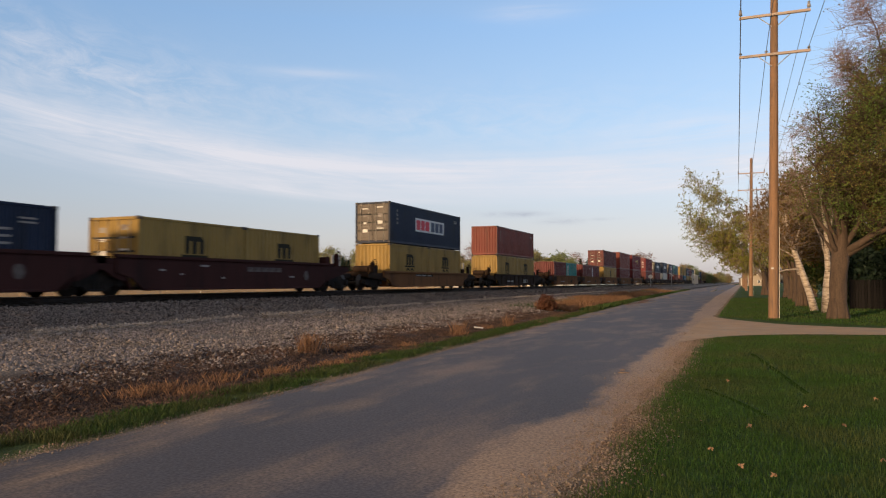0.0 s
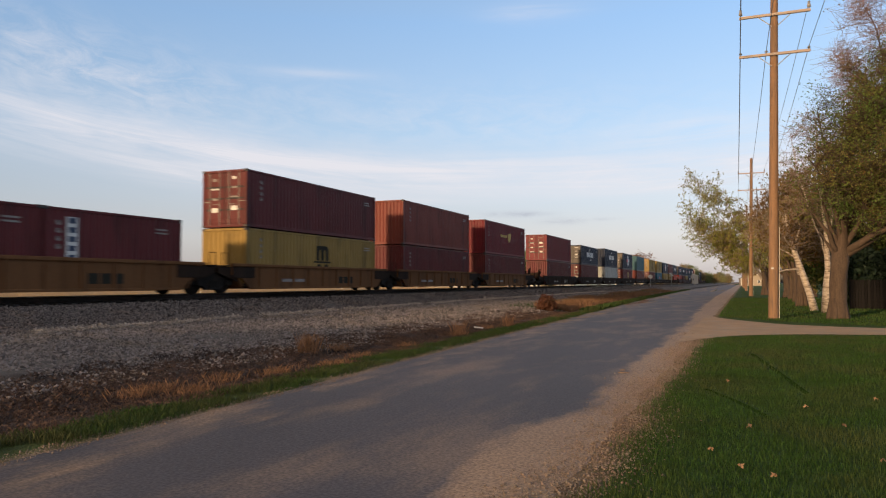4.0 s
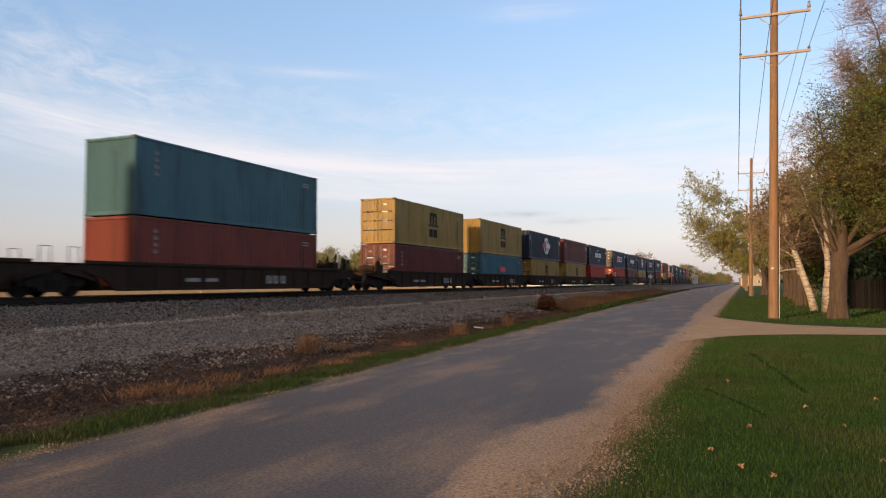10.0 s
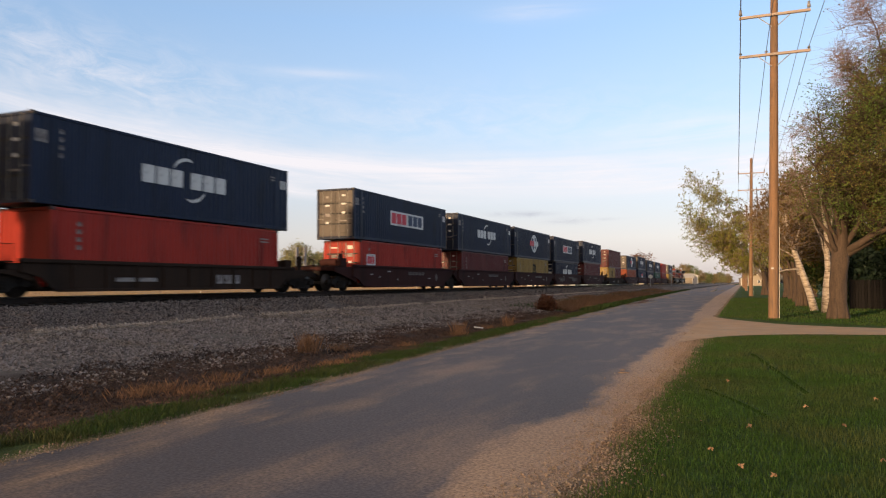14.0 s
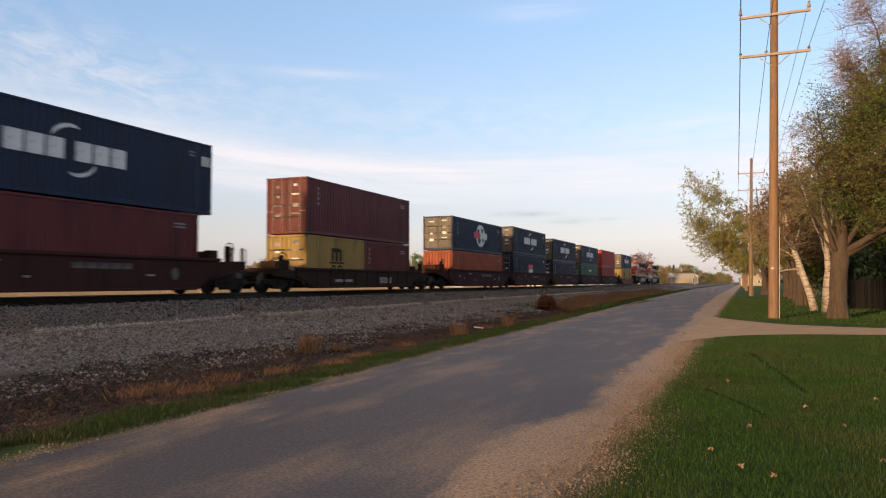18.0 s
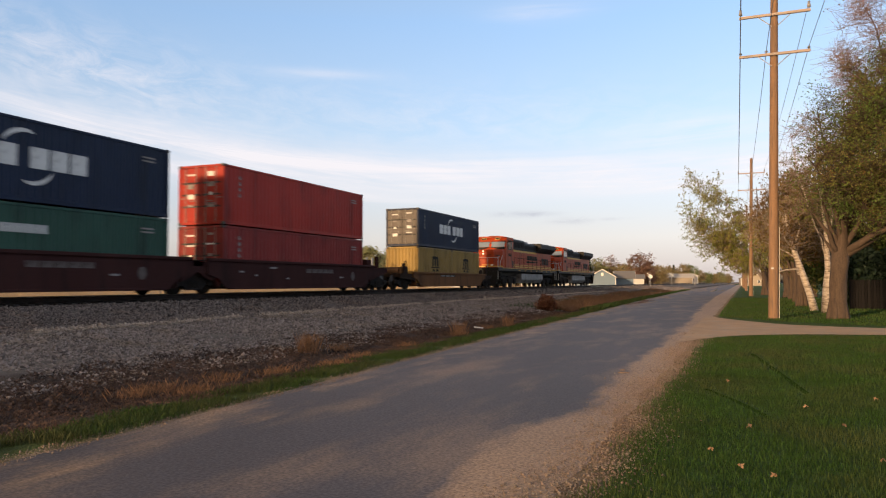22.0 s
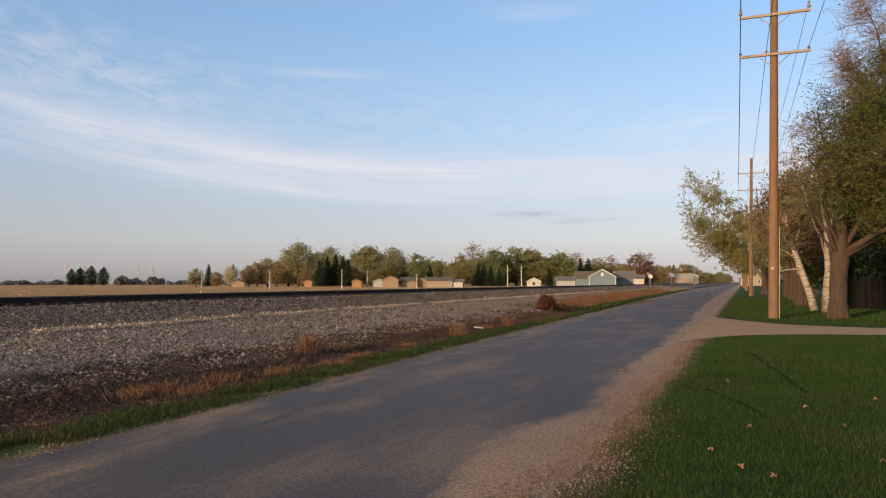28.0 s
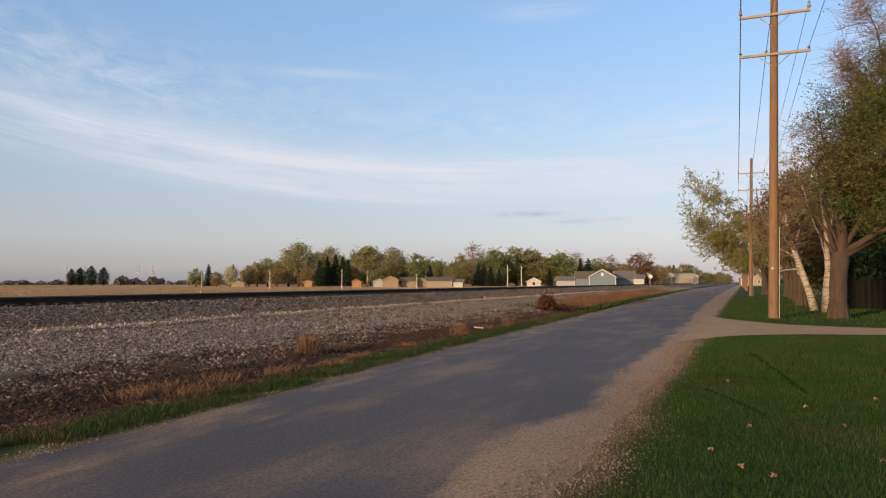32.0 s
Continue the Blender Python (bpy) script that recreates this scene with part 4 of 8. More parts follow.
# the train, from the cars that pass first to the locomotives: near end along the train, car style, lower and upper load
# load: (colour, feet, height, doors, logo)
L20, L40, L45 = FT20, FT40, FT45
TRAIN = [
    (-27.2, "deep", [("navy", L40, STD, 0, "")], None),
    (-11.3, "deep", [("maroon", L40, STD, 0, "")], None),
    (4.65, "deep", [("navy", L40, STD, 0, "lines")], None),
    (20.20, "deep", [("yellow", L20, STD, 1, "m"), ("yellow", L20, STD, 0, "m")], None),
    (40.53, "smooth", [("yellow", L20, STD, 0, "m"), ("yellow", L20, STD, 0, "m")], ("navy", L40, STD, 1, "panel", "grey_door")),
    (61.84, "brown", [("yellow", L20, STD, 0, "m"), ("yellow", L20, STD, 0, "m")], ("orange_red", L40, STD, 0, "")),
    (82.95, "ribbed", [("maroon", L20, STD, 0, ""), ("teal", L20, STD, 0, "column")], None),
    (99.05, "ribbed", [("maroon", L20, STD, 0, ""), ("maroon", L20, STD, 0, "column")], None),
    (115.24, "ribbed", [("yellow", L40, STD, 0, "m")], ("maroon", L40, STD, 1, "")),
    (131.30, "ribbed", [("maroon", L40, STD, 0, "")], ("orange_red", L40, HC, 0, "")),
    (147.38, "ribbed", [("maroon", L40, STD, 0, "")], ("crimson", L40, HC, 0, "shield")),
    (168.50, "brown", [("maroon", L40, STD, 0, "")], ("crimson", L40, HC, 1, "")),
    (187.13, "brown", [("maroon", L40, STD, 1, "")], ("navy", L40, STD, 1, "arc", "grey_door")),
    (205.35, "brown", [("white", L40, STD, 0, "")], ("navy", L40, HC, 0, "arc")),
    (223.80, "brown", [("maroon", L40, STD, 1, "ghost_m")], ("navy", L40, HC, 1, "globe", "grey_door")),
    (242.36, "brown", [("orange_red", L40, STD, 0, "")], ("steel_teal", L40, HC, 0, "")),
    (263.60, "brown", [("maroon", L40, STD, 1, "")], ("yellow", L40, HC, 1, "tall_m")),
    (279.80, "brown", [("blue_teal", L40, STD, 1, "red_patch")], ("yellow", L40, HC, 0, "tall_m")),
    (295.48, "brown", [("yellow", L40, STD, 1, "m")], ("navy", L45, HC, 0, "globe")),
    (311.40, "brown", [("yellow", L40, STD, 0, "m")], ("maroon", L45, HC, 0, "")),
    (327.00, "brown", [("scarlet", L40, STD, 0, "")], ("navy", L45, HC, 1, "arc")),
    (347.20, "deep", [("scarlet", L40, STD, 1, "box")], ("navy", L45, HC, 1, "panel", "grey_door")),
    (363.40, "deep", [("maroon", L40, STD, 1, "")], ("navy", L45, HC, 1, "arc")),
    (378.40, "deep", [("yellow", L40, STD, 1, "m")], ("navy", L45, HC, 1, "globe")),
    (394.10, "deep", [("navy", L40, STD, 1, "arc")], ("navy", L45, HC, 1, "panel")),
    (410.50, "deep", [("maroon", L40, HC, 1, "")], ("navy", L45, HC, 1, "arc")),
    (430.55, "brown", [("yellow", L20, STD, 1, "m"), ("maroon", L20, STD, 0, "")], ("maroon", L40, HC, 1, "")),
    (450.45, "deep", [("orange", L40, STD, 0, "")], ("navy", L40, STD, 1, "globe", "grey_door")),
    (466.20, "deep", [("navy", L40, HC, 1, "patch")], ("navy", L40, STD, 1, "arc", "grey_door")),
    (481.85, "deep", [("navy", L40, STD, 1, "")], ("navy", L40, STD, 1, "arc", "grey_door")),
    (497.60, "deep", [("green", L40, STD, 1, "words")], ("navy", L40, STD, 1, "arc", "grey_door")),
    (512.95, "deep", [("red", L40, STD, 1, "")], ("scarlet", L40, STD, 1, "")),
    (532.90, "smooth", [("yellow", L20, STD, 0, "m"), ("yellow", L20, STD, 0, "m")], ("navy", L40, STD, 1, "arc", "grey_door")),
]
FLOOR = 0.31
MOVING = []


def build_train():
    for i, (near, style, low, up) in enumerate(TRAIN):
        mid = near + FT40 / 2
        gap0 = near - (TRAIN[i - 1][0] + FT40) if i else 3.4
        gap1 = TRAIN[i + 1][0] - near - FT40 if i + 1 < len(TRAIN) else 9.0
        free0, free1 = gap0 > 6.7, gap1 > 6.7
        wl = 12.5 if not (168 < near < 243) else 14.6
        hl = FT40 / 2
        front = -(hl + 2.05 + (0.8 if wl > 13 else 0)) if free0 else -(hl + gap0 / 2)
        rear = hl + 2.05 + (0.8 if wl > 13 else 0) if free1 else 0
        car = well_car(style, wl, front, rear, free0, free1)
        if 390 < near < 400:
            # sprayed blotches along the side sill
            for k, (gy, gz_, gr) in enumerate(((-4.2, 0.80, 0.42), (-3.4, 0.72, 0.46), (-2.5, 0.84, 0.40), (2.2, 0.82, 0.34), (2.9, 0.78, 0.44), (3.7, 0.84, 0.34))):
                part("spray_blotch", Geo().prism([(gy + gr * (1 + 0.3 * math.sin(4 * a + k)) * math.cos(a), gz_ + 0.62 * gr * (1 + 0.2 * math.cos(3 * a + k)) * math.sin(a)) for a in (i * math.pi / 12 for i in range(24))], "x", 1.3805 + 0.0012 * (k % 3), 1.3845 + 0.0012 * (k % 3)), MAT_SPRAY, car, "faded sprayed blotch")
        MOVING.append((car, mid, RAIL_TOP))
        base = RAIL_TOP + FLOOR
        if len(low) == 2:
            for k, (c, l, h, d, lg) in enumerate(low):
                MOVING.append((container(c, l, h, d, lg, c != "yellow"), mid + (k - 0.5) * (FT20 + 0.076), base))
        else:
            c, l, h, d, lg = low[0]
            MOVING.append((container(c, l, h, d, lg), mid, base))
        if up:
            MOVING.append((container(*up[:3], up[3], up[4], True, up[5] if len(up) > 5 else ""), mid, base + low[0][2] + 0.028))


build_train()


# ---- locomotives ----
MAT_CABGLASS = mat("shaded_glass", (0.03, 0.035, 0.04), rough=0.1, spec=0.6, var=0.05)


def locomotive():
    """A six-axle road diesel, cab end at -y; heights from the rail head."""
    th = thing("locomotive", "orange and black diesel freight locomotive with yellow stripes", "locomotive", "locomotives at the end of the train")
    orange = mat("loco_orange", (0.32, 0.043, 0.011), rough=0.45, spec=0.12, var=0.12, scale=0.8, streak=(1, 1, 0.3), tint=(0.17, 0.026, 0.009), tint_amount=0.3)
    black = mat("loco_black", (0.011, 0.011, 0.011), rough=0.6, var=0.3, tint=(0.018, 0.015, 0.013), tint_amount=0.35, spec=0.2)
    yellow = mat("loco_yellow", (0.50, 0.27, 0.03), rough=0.5, var=0.15)
    grey = mat("fuel_tank_grey", (0.19, 0.185, 0.18), rough=0.6, var=0.2, tint=(0.09, 0.08, 0.07), tint_amount=0.4)
    # the sky's reflection is put into the windscreen as a pale blue metallic colour
    glass = mat("sky_sheen_glass", (0.30, 0.36, 0.43), rough=0.08, spec=1.0, var=0.05, metal=0.7)
    silver = mat("handrail_grey", (0.42, 0.41, 0.39), rough=0.45, metal=0.3)
    lampm = mat("headlight_lens", (0.75, 0.74, 0.68), rough=0.2, var=0.05)
    part("deck", Geo().cbox(-1.55, 1.55, -10.6, 11.0, 1.47, 1.79, 0.03), black, th)
    part("frame_sill", Geo().cbox(-0.9, 0.9, -10.4, 10.8, 1.05, 1.46, 0.04), black, th)
    for s in (1, -1):
        part("sill_stripe", Geo().box(*sorted((s * 1.551, s * 1.556)), -9.4, 10.3, 1.73, 1.78), yellow, th, "yellow stripe along the deck edge")
    # nose: a narrow front face, flanks that splay out towards the cab, a sloping top
    def ring(f, z0, z1):
        return [(-0.95 + f, -10.12 + f, z0), (0.95 - f, -10.12 + f, z0), (1.44 - f, -9.05, z0 + (z1 - z0) * 0.6), (1.44 - f, -8.30, z1), (-1.44 + f, -8.30, z1), (-1.44 + f, -9.05, z0 + (z1 - z0) * 0.6)]
    rings = [ring(0.0, 1.80, 1.80), ring(0.0, 3.15, 3.32), ring(0.10, 3.38, 3.48)]
    g = Geo()
    g.v = [p for r in rings for p in r]
    g.f = [tuple(range(6)), tuple(range(12, 18))] + [(6 * k + i, 6 * k + (i + 1) % 6, 6 * k + 6 + (i + 1) % 6, 6 * k + 6 + i) for k in range(2) for i in range(6)]
    nz = part("nose", g, orange, th)
    part("nose_door", Geo().cbox(-0.72, -0.14, -10.145, -10.115, 1.95, 2.78, 0.01), orange, nz)
    part("nose_stripe", Geo().box(-0.95, 0.95, -10.132, -10.121, 1.84, 1.94), yellow, nz, "yellow stripe")
    part("nose_stripe", Geo().box(-0.95, 0.95, -10.132, -10.121, 2.02, 2.07), yellow, nz, "yellow stripe")
    for x0, x1 in ((-0.72, -0.30), (-0.22, 0.22), (0.30, 0.72)):
        part("nose_bar", Geo().box(x0, x1, -10.134, -10.121, 2.86, 2.92), MAT_DARKMARK, nz, "dark lettering bar")
    for z, y in ((3.00, -10.15), (3.22, -10.15)):
        part("headlight", Geo().tube([(0, y - 0.03, z), (0, y + 0.05, z)], 0.085, 14), lampm, nz, "round headlight")
    part("headlight_box", Geo().cbox(-0.15, 0.15, -10.15, -9.95, 2.88, 3.36, 0.02), orange, nz)
    for s in (1, -1):
        part("flank_stripe", Geo().prism([(s * 0.956, -10.12), (s * 1.446, -9.05), (s * 1.456, -9.05), (s * 0.966, -10.12)], "z", 1.84, 1.94), yellow, nz, "yellow stripe")
        part("flank_bar", Geo().prism([(s * 1.05, -9.915), (s * 1.30, -9.37), (s * 1.313, -9.37), (s * 1.063, -9.915)], "z", 2.84, 2.91), MAT_DARKMARK, nz, "dark lettering bar")
    # cab
    cab = [(-8.35, 1.80), (-8.35, 3.35), (-8.0, 4.35), (-7.8, 4.60), (-5.9, 4.60), (-5.9, 1.80)]
    cb = part("cab", Geo().prism(cab, "x", -1.50, 1.50), orange, th)
    part("cab_roof", Geo().prism([(-1.45, 4.56), (-1.05, 4.70), (1.05, 4.70), (1.45, 4.56)], "y", -7.70, -5.85), black, cb, "black cab roof")
    part("cab_brow", Geo().prism([(-1.46, 4.57), (-1.05, 4.69), (1.05, 4.69), (1.46, 4.57)], "y", -7.98, -7.71), orange, cb)
    for x0, x1 in ((-1.36, -0.10), (0.10, 1.36)):
        part("windscreen", Geo().prism([(-8.25, 3.70), (-8.085, 4.17), (-8.05, 4.17), (-8.215, 3.70)], "x", x0, x1), glass, cb, "windscreen coloured pale blue for the sky's reflection")
        part("windscreen_frame", Geo().prism([(-8.243, 3.64), (-8.052, 4.21), (-8.03, 4.21), (-8.221, 3.64)], "x", x0 - 0.06, x1 + 0.06), black, cb)
        out = 1 if x0 > 0 else -1
        part("cab_panel", Geo().prism([(out * 0.06, 3.68), (out * 1.47, 3.68), (out * 1.47, 3.58), (out * 1.05, 3.36), (out * 0.5, 3.56)], "y", -8.37, -8.20), black, cb, "black panel under the windscreen")
        rim = part("number_box", Geo().cbox(*sorted((out * 0.42, out * 0.90)), -8.06, -7.85, 4.36, 4.54, 0.01), yellow, cb, "yellow-rimmed box")
        part("number_plate", Geo().box(*sorted((out * 0.45, out * 0.87)), -8.066, -8.058, 4.39, 4.51), MAT_DARKMARK, rim, "plain dark plate")
    for s in (1, -1):
        for y0, y1 in ((-7.75, -7.05), (-6.95, -6.25)):
            part("side_window", Geo().cbox(*sorted((s * 1.485, s * 1.512)), y0, y1, 3.52, 4.18, 0.008), MAT_CABGLASS, cb, "dark side window")
        part("window_frame", Geo().box(*sorted((s * 1.50, s * 1.515)), -7.62, -6.18, 4.19, 4.24).box(*sorted((s * 1.50, s * 1.515)), -7.62, -6.18, 3.45, 3.51), black, cb)
        part("sunshade", Geo().cbox(*sorted((s * 1.50, s * 1.72)), -7.6, -6.2, 4.26, 4.29, 0.008), black, cb)
        bars(cb, "cab_mark_bar", MAT_DARKMARK, -7.5, -6.5, 2.85, 3.12, 4, *sorted((s * 1.501, s * 1.506)), 0.2, "dark bar")
        part("step_well", Geo().box(*sorted((s * 1.501, s * 1.508)), -6.3, -5.95, 1.85, 2.45), black, cb)
    # hood: orange flanks, dark upper part
    part("hood", Geo().cbox(-1.0, 1.0, -5.9, 10.45, 1.79, 3.62, 0.03), orange, th)
    part("hood_roof", Geo().prism([(-1.02, 3.63), (-1.02, 4.30), (-0.80, 4.46), (0.80, 4.46), (1.02, 4.30), (1.02, 3.63)], "y", -5.88, 4.1), black, th, "black hood roof")
    for s in (1, -1):
        part("hood_stripe", Geo().box(*sorted((s * 1.0, s * 1.012)), -5.85, 4.1, 3.42, 3.60), yellow, th, "yellow stripe")
        part("lower_stripe", Geo().box(*sorted((s * 1.0, s * 1.012)), -5.85, 10.4, 2.13, 2.19), yellow, th, "yellow stripe")
        part("lower_stripe", Geo().box(*sorted((s * 1.0, s * 1.012)), -5.85, 10.4, 1.92, 2.04), yellow, th, "yellow stripe")
        part("door_seam", Geo().box(*sorted((s * 1.0, s * 1.010)), -5.85, 0.3, 2.70, 2.73), black, th)
        part("side_step_well", Geo().cbox(*sorted((s * 0.99, s * 1.02)), -4.75, -4.25, 1.95, 2.45, 0.01), black, th)
        bars(th, "letter_bar", MAT_DARKMARK, 0.6, 4.4, 2.72, 3.18, 4, *sorted((s * 1.003, s * 1.016)), 0.12, "dark lettering bar")
        part("swoosh", Geo().prism([(-0.2, 2.62), (0.2, 2.40), (4.4, 2.52), (4.6, 2.58)], "x", *sorted((s * 1.003, s * 1.016))), MAT_DARKMARK, th, "dark wedge stripe")
        for k in range(4):
            part("air_louvre", Geo().cbox(*sorted((s * 0.995, s * 1.03)), 6.3 + 0.72 * k, 6.85 + 0.72 * k, 2.35, 3.05, 0.01), black, th)
        for k in range(7):
            part("hood_door", Geo().cbox(*sorted((s * 0.99, s * 1.018)), -4.0 + 0.62 * k, -3.44 + 0.62 * k, 2.30, 3.38, 0.012), orange, th)
        part("grille", Geo().box(*sorted((s * 1.02, s * 1.05)), -0.9, 3.6, 3.8, 4.15), MAT_STEEL, th)
    cabinet = part("blower_cabinet", Geo().prism([(-1.10, 3.66), (-1.10, 4.48), (-0.95, 4.64), (0.95, 4.64), (1.10, 4.48), (1.10, 3.66)], "y", -5.87, -0.7), black, th, "black blower cabinet behind the cab")
    for k in range(4):
        for s in (1, -1):
            part("cabinet_grille", Geo().cbox(*sorted((s * 1.09, s * 1.13)), -5.6 + 1.22 * k, -4.65 + 1.22 * k, 3.82, 4.36, 0.01), MAT_STEEL, cabinet)
    part("radiator_wing", Geo().prism([(-1.0, 3.60), (-1.35, 3.92), (-1.53, 4.08), (-1.53, 4.50), (-1.38, 4.57), (1.38, 4.57), (1.53, 4.50), (1.53, 4.08), (1.35, 3.92), (1.0, 3.60)], "y", 4.15, 10.7), black, th, "flared black radiator housing")
    part("radiator_screen", Geo().cbox(-1.2, 1.2, 4.6, 10.3, 4.571, 4.60, 0.01), MAT_STEEL, th)
    part("exhaust_stack", Geo().cbox(-0.4, 0.4, 1.6, 2.9, 4.46, 4.68, 0.04), MAT_BAR, th)
    part("horn", Geo().tube([(-0.2, 0.0, 4.60), (-0.2, -0.4, 4.60)], [0.05, 0.10], 10).tube([(0.0, 0.0, 4.64), (0.0, -0.45, 4.64)], [0.05, 0.10], 10).box(-0.25, 0.1, -0.02, 0.05, 4.44, 4.62), MAT_STEEL, th)
    part("antenna", Geo().cbox(-0.5, 0.5, -7.2, -6.4, 4.70, 4.78, 0.02), MAT_STEEL, th)
    # fuel tank
    part("fuel_tank", Geo().prism([(-1.20, 0.40), (-1.48, 0.72), (-1.48, 1.30), (1.48, 1.30), (1.48, 0.72), (1.20, 0.40)], "y", -3.15, 4.85), grey, th, "grey fuel tank")
    part("air_tank", Geo().tube([(1.25, 5.2, 1.30), (1.25, 9.4, 1.30)], 0.19, 12), black, th)
    # trucks
    for yc in (-6.6, 7.6):
        for s in (1, -1):
            o = [(-2.6, 0.55), (-2.6, 0.85), (-1.3, 0.98), (1.3, 0.98), (2.6, 0.85), (2.6, 0.55), (1.5, 0.40), (-1.5, 0.40)]
            f = part("side_frame", Geo().prism([(yc + a, b) for a, b in o], "x", *sorted((s * 1.0, s * 1.16))), MAT_STEEL, th)
            for k in (-1.87, 0, 1.87):
                part("axle_box", Geo().cbox(*sorted((s * 1.14, s * 1.30)), yc + k - 0.22, yc + k + 0.22, 0.36, 0.78, 0.04), MAT_STEEL, f)
                w = Geo().tube([(s * 0.70, yc + k, 0.53), (s * 0.73, yc + k, 0.53), (s * 0.735, yc + k, 0.53), (s * 0.86, yc + k, 0.53)], [0.555, 0.555, 0.53, 0.525], 32)
                part("wheel", w, MAT_WHEEL, th, smooth=True)
                part("brake_hanger", Geo().cbox(*sorted((s * 0.90, s * 0.99)), yc + k + 0.62, yc + k + 0.80, 0.28, 0.95, 0.02), MAT_STEEL, f)
        part("bolster", Geo().cbox(-0.9, 0.9, yc - 1.0, yc + 1.0, 0.70, 1.06, 0.04), MAT_STEEL, th)
    # pilots, steps, handrails
    for e, y in ((-1, -10.6), (1, 11.0)):
        part("pilot", Geo().prism([(-1.5, 1.46), (1.5, 1.46), (1.35, 0.22), (-1.35, 0.22)], "y", *sorted((y, y - e * 0.12))), black, th)
        part("coupler", Geo().cbox(-0.17, 0.17, *sorted((y, y + e * 0.62)), 0.70, 1.0, 0.05), MAT_STEEL, th)
        for s in (1, -1):
            for k in range(4):
                part("step", Geo().cbox(*sorted((s * 1.12, s * 1.55)), *sorted((y - e * 0.1, y - e * 0.62)), 0.32 + 0.32 * k, 0.36 + 0.32 * k, 0.008), black, th)
            part("step_side", Geo().cbox(*sorted((s * 1.10, s * 1.54)), *sorted((y - e * 0.62, y - e * 0.67)), 0.30, 1.47, 0.01), black, th)
            part("handrail", Geo().tube([(s * 1.50, y - e * 0.05, 0.75), (s * 1.50, y - e * 0.05, 2.65), (s * 1.50, y - e * 0.35, 2.78)], 0.026, 6), silver, th, "pale grey handrail")
            part("handrail", Geo().tube([(s * 1.50, y - e * 0.68, 0.75), (s * 1.50, y - e * 0.68, 2.25), (s * 1.50, y - e * 1.35, 2.85)], 0.026, 6), silver, th, "pale grey handrail")
        part("end_rail", Geo().tube([(-1.45, y - e * 0.1, 2.65), (1.45, y - e * 0.1, 2.65)], 0.022, 6).tube([(-0.5, y - e * 0.1, 1.79), (-0.5, y - e * 0.1, 2.65)], 0.022, 6).tube([(0.5, y - e * 0.1, 1.79), (0.5, y - e * 0.1, 2.65)], 0.022, 6), silver, th)
        part("ditch_light", Geo().tube([(-0.95, y - e * 0.05, 1.98), (-0.95, y + e * 0.07, 1.98)], 0.09, 12).tube([(0.95, y - e * 0.05, 1.98), (0.95, y + e * 0.07, 1.98)], 0.09, 12), lampm, th)
    for s in (1, -1):
        g = Geo().tube([(s * 1.50, -5.6, 2.78), (s * 1.50, 10.4, 2.78)], 0.022, 6)
        part("long_handrail", g, MAT_STEEL, th)
        for k in range(11):
            part("rail_stanchion", Geo().tube([(s * 1.50, -5.6 + 1.6 * k, 1.79), (s * 1.50, -5.6 + 1.6 * k, 2.78)], 0.02, 6), MAT_STEEL, th)
    for k in range(7):
        part("sill_mark", Geo().box(1.551, 1.556, -4.4 + 2.1 * k, -3.9 + 2.1 * k, 1.56, 1.62), yellow, th, "small yellow mark")
    return th


def build_locomotives():
    first = locomotive()
    second = copy_thing(first, Matrix())
    tagged(second, "orange and black diesel freight locomotive coupled behind another")
    MOVING.append((first, 559.85, RAIL_TOP))
    MOVING.append((second, 582.5, RAIL_TOP))


build_locomotives()


# ---- utility poles and wires ----
MAT_POLE = mat("pole_timber", (0.21, 0.12, 0.068), rough=0.85, var=0.25, scale=3, fine=30, streak=(6, 6, 0.4), bump=0.03, tint=(0.13, 0.085, 0.06), tint_amount=0.4, tint_scale=2)
MAT_ARM = mat("weathered_crossarm", (0.34, 0.275, 0.24), rough=0.85, var=0.2, scale=4, streak=(0.6, 5, 5))
MAT_POLE_PALE = mat("bleached_timber", (0.50, 0.46, 0.40), rough=0.8, var=0.15)
MAT_PORCELAIN = mat("grey_porcelain", (0.26, 0.25, 0.25), rough=0.3, var=0.1)
MAT_PORCELAIN_PALE = mat("pale_conduit", (0.40, 0.37, 0.33), rough=0.6, var=0.1)
MAT_GALV = mat("galvanised_steel", (0.34, 0.34, 0.35), rough=0.5, metal=0.5, var=0.15)
MAT_WIRE = mat("bare_wire", (0.34, 0.35, 0.38), rough=0.5, metal=0.4, var=0.1)
POLES = [(1.42, -19.4), (1.10, 33.15), (0.67, 85.67), (0.35, 138.0), (0.05, 190.0), (-0.3, 243.0)]
PINS = [(-1.30, 12.72, 0.30), (1.30, 12.72, 0.30), (-1.30, 11.05, 0.12), (-0.30, 11.05, 0.12), (1.30, 11.05, 0.12)]
LEAN = 0.0235


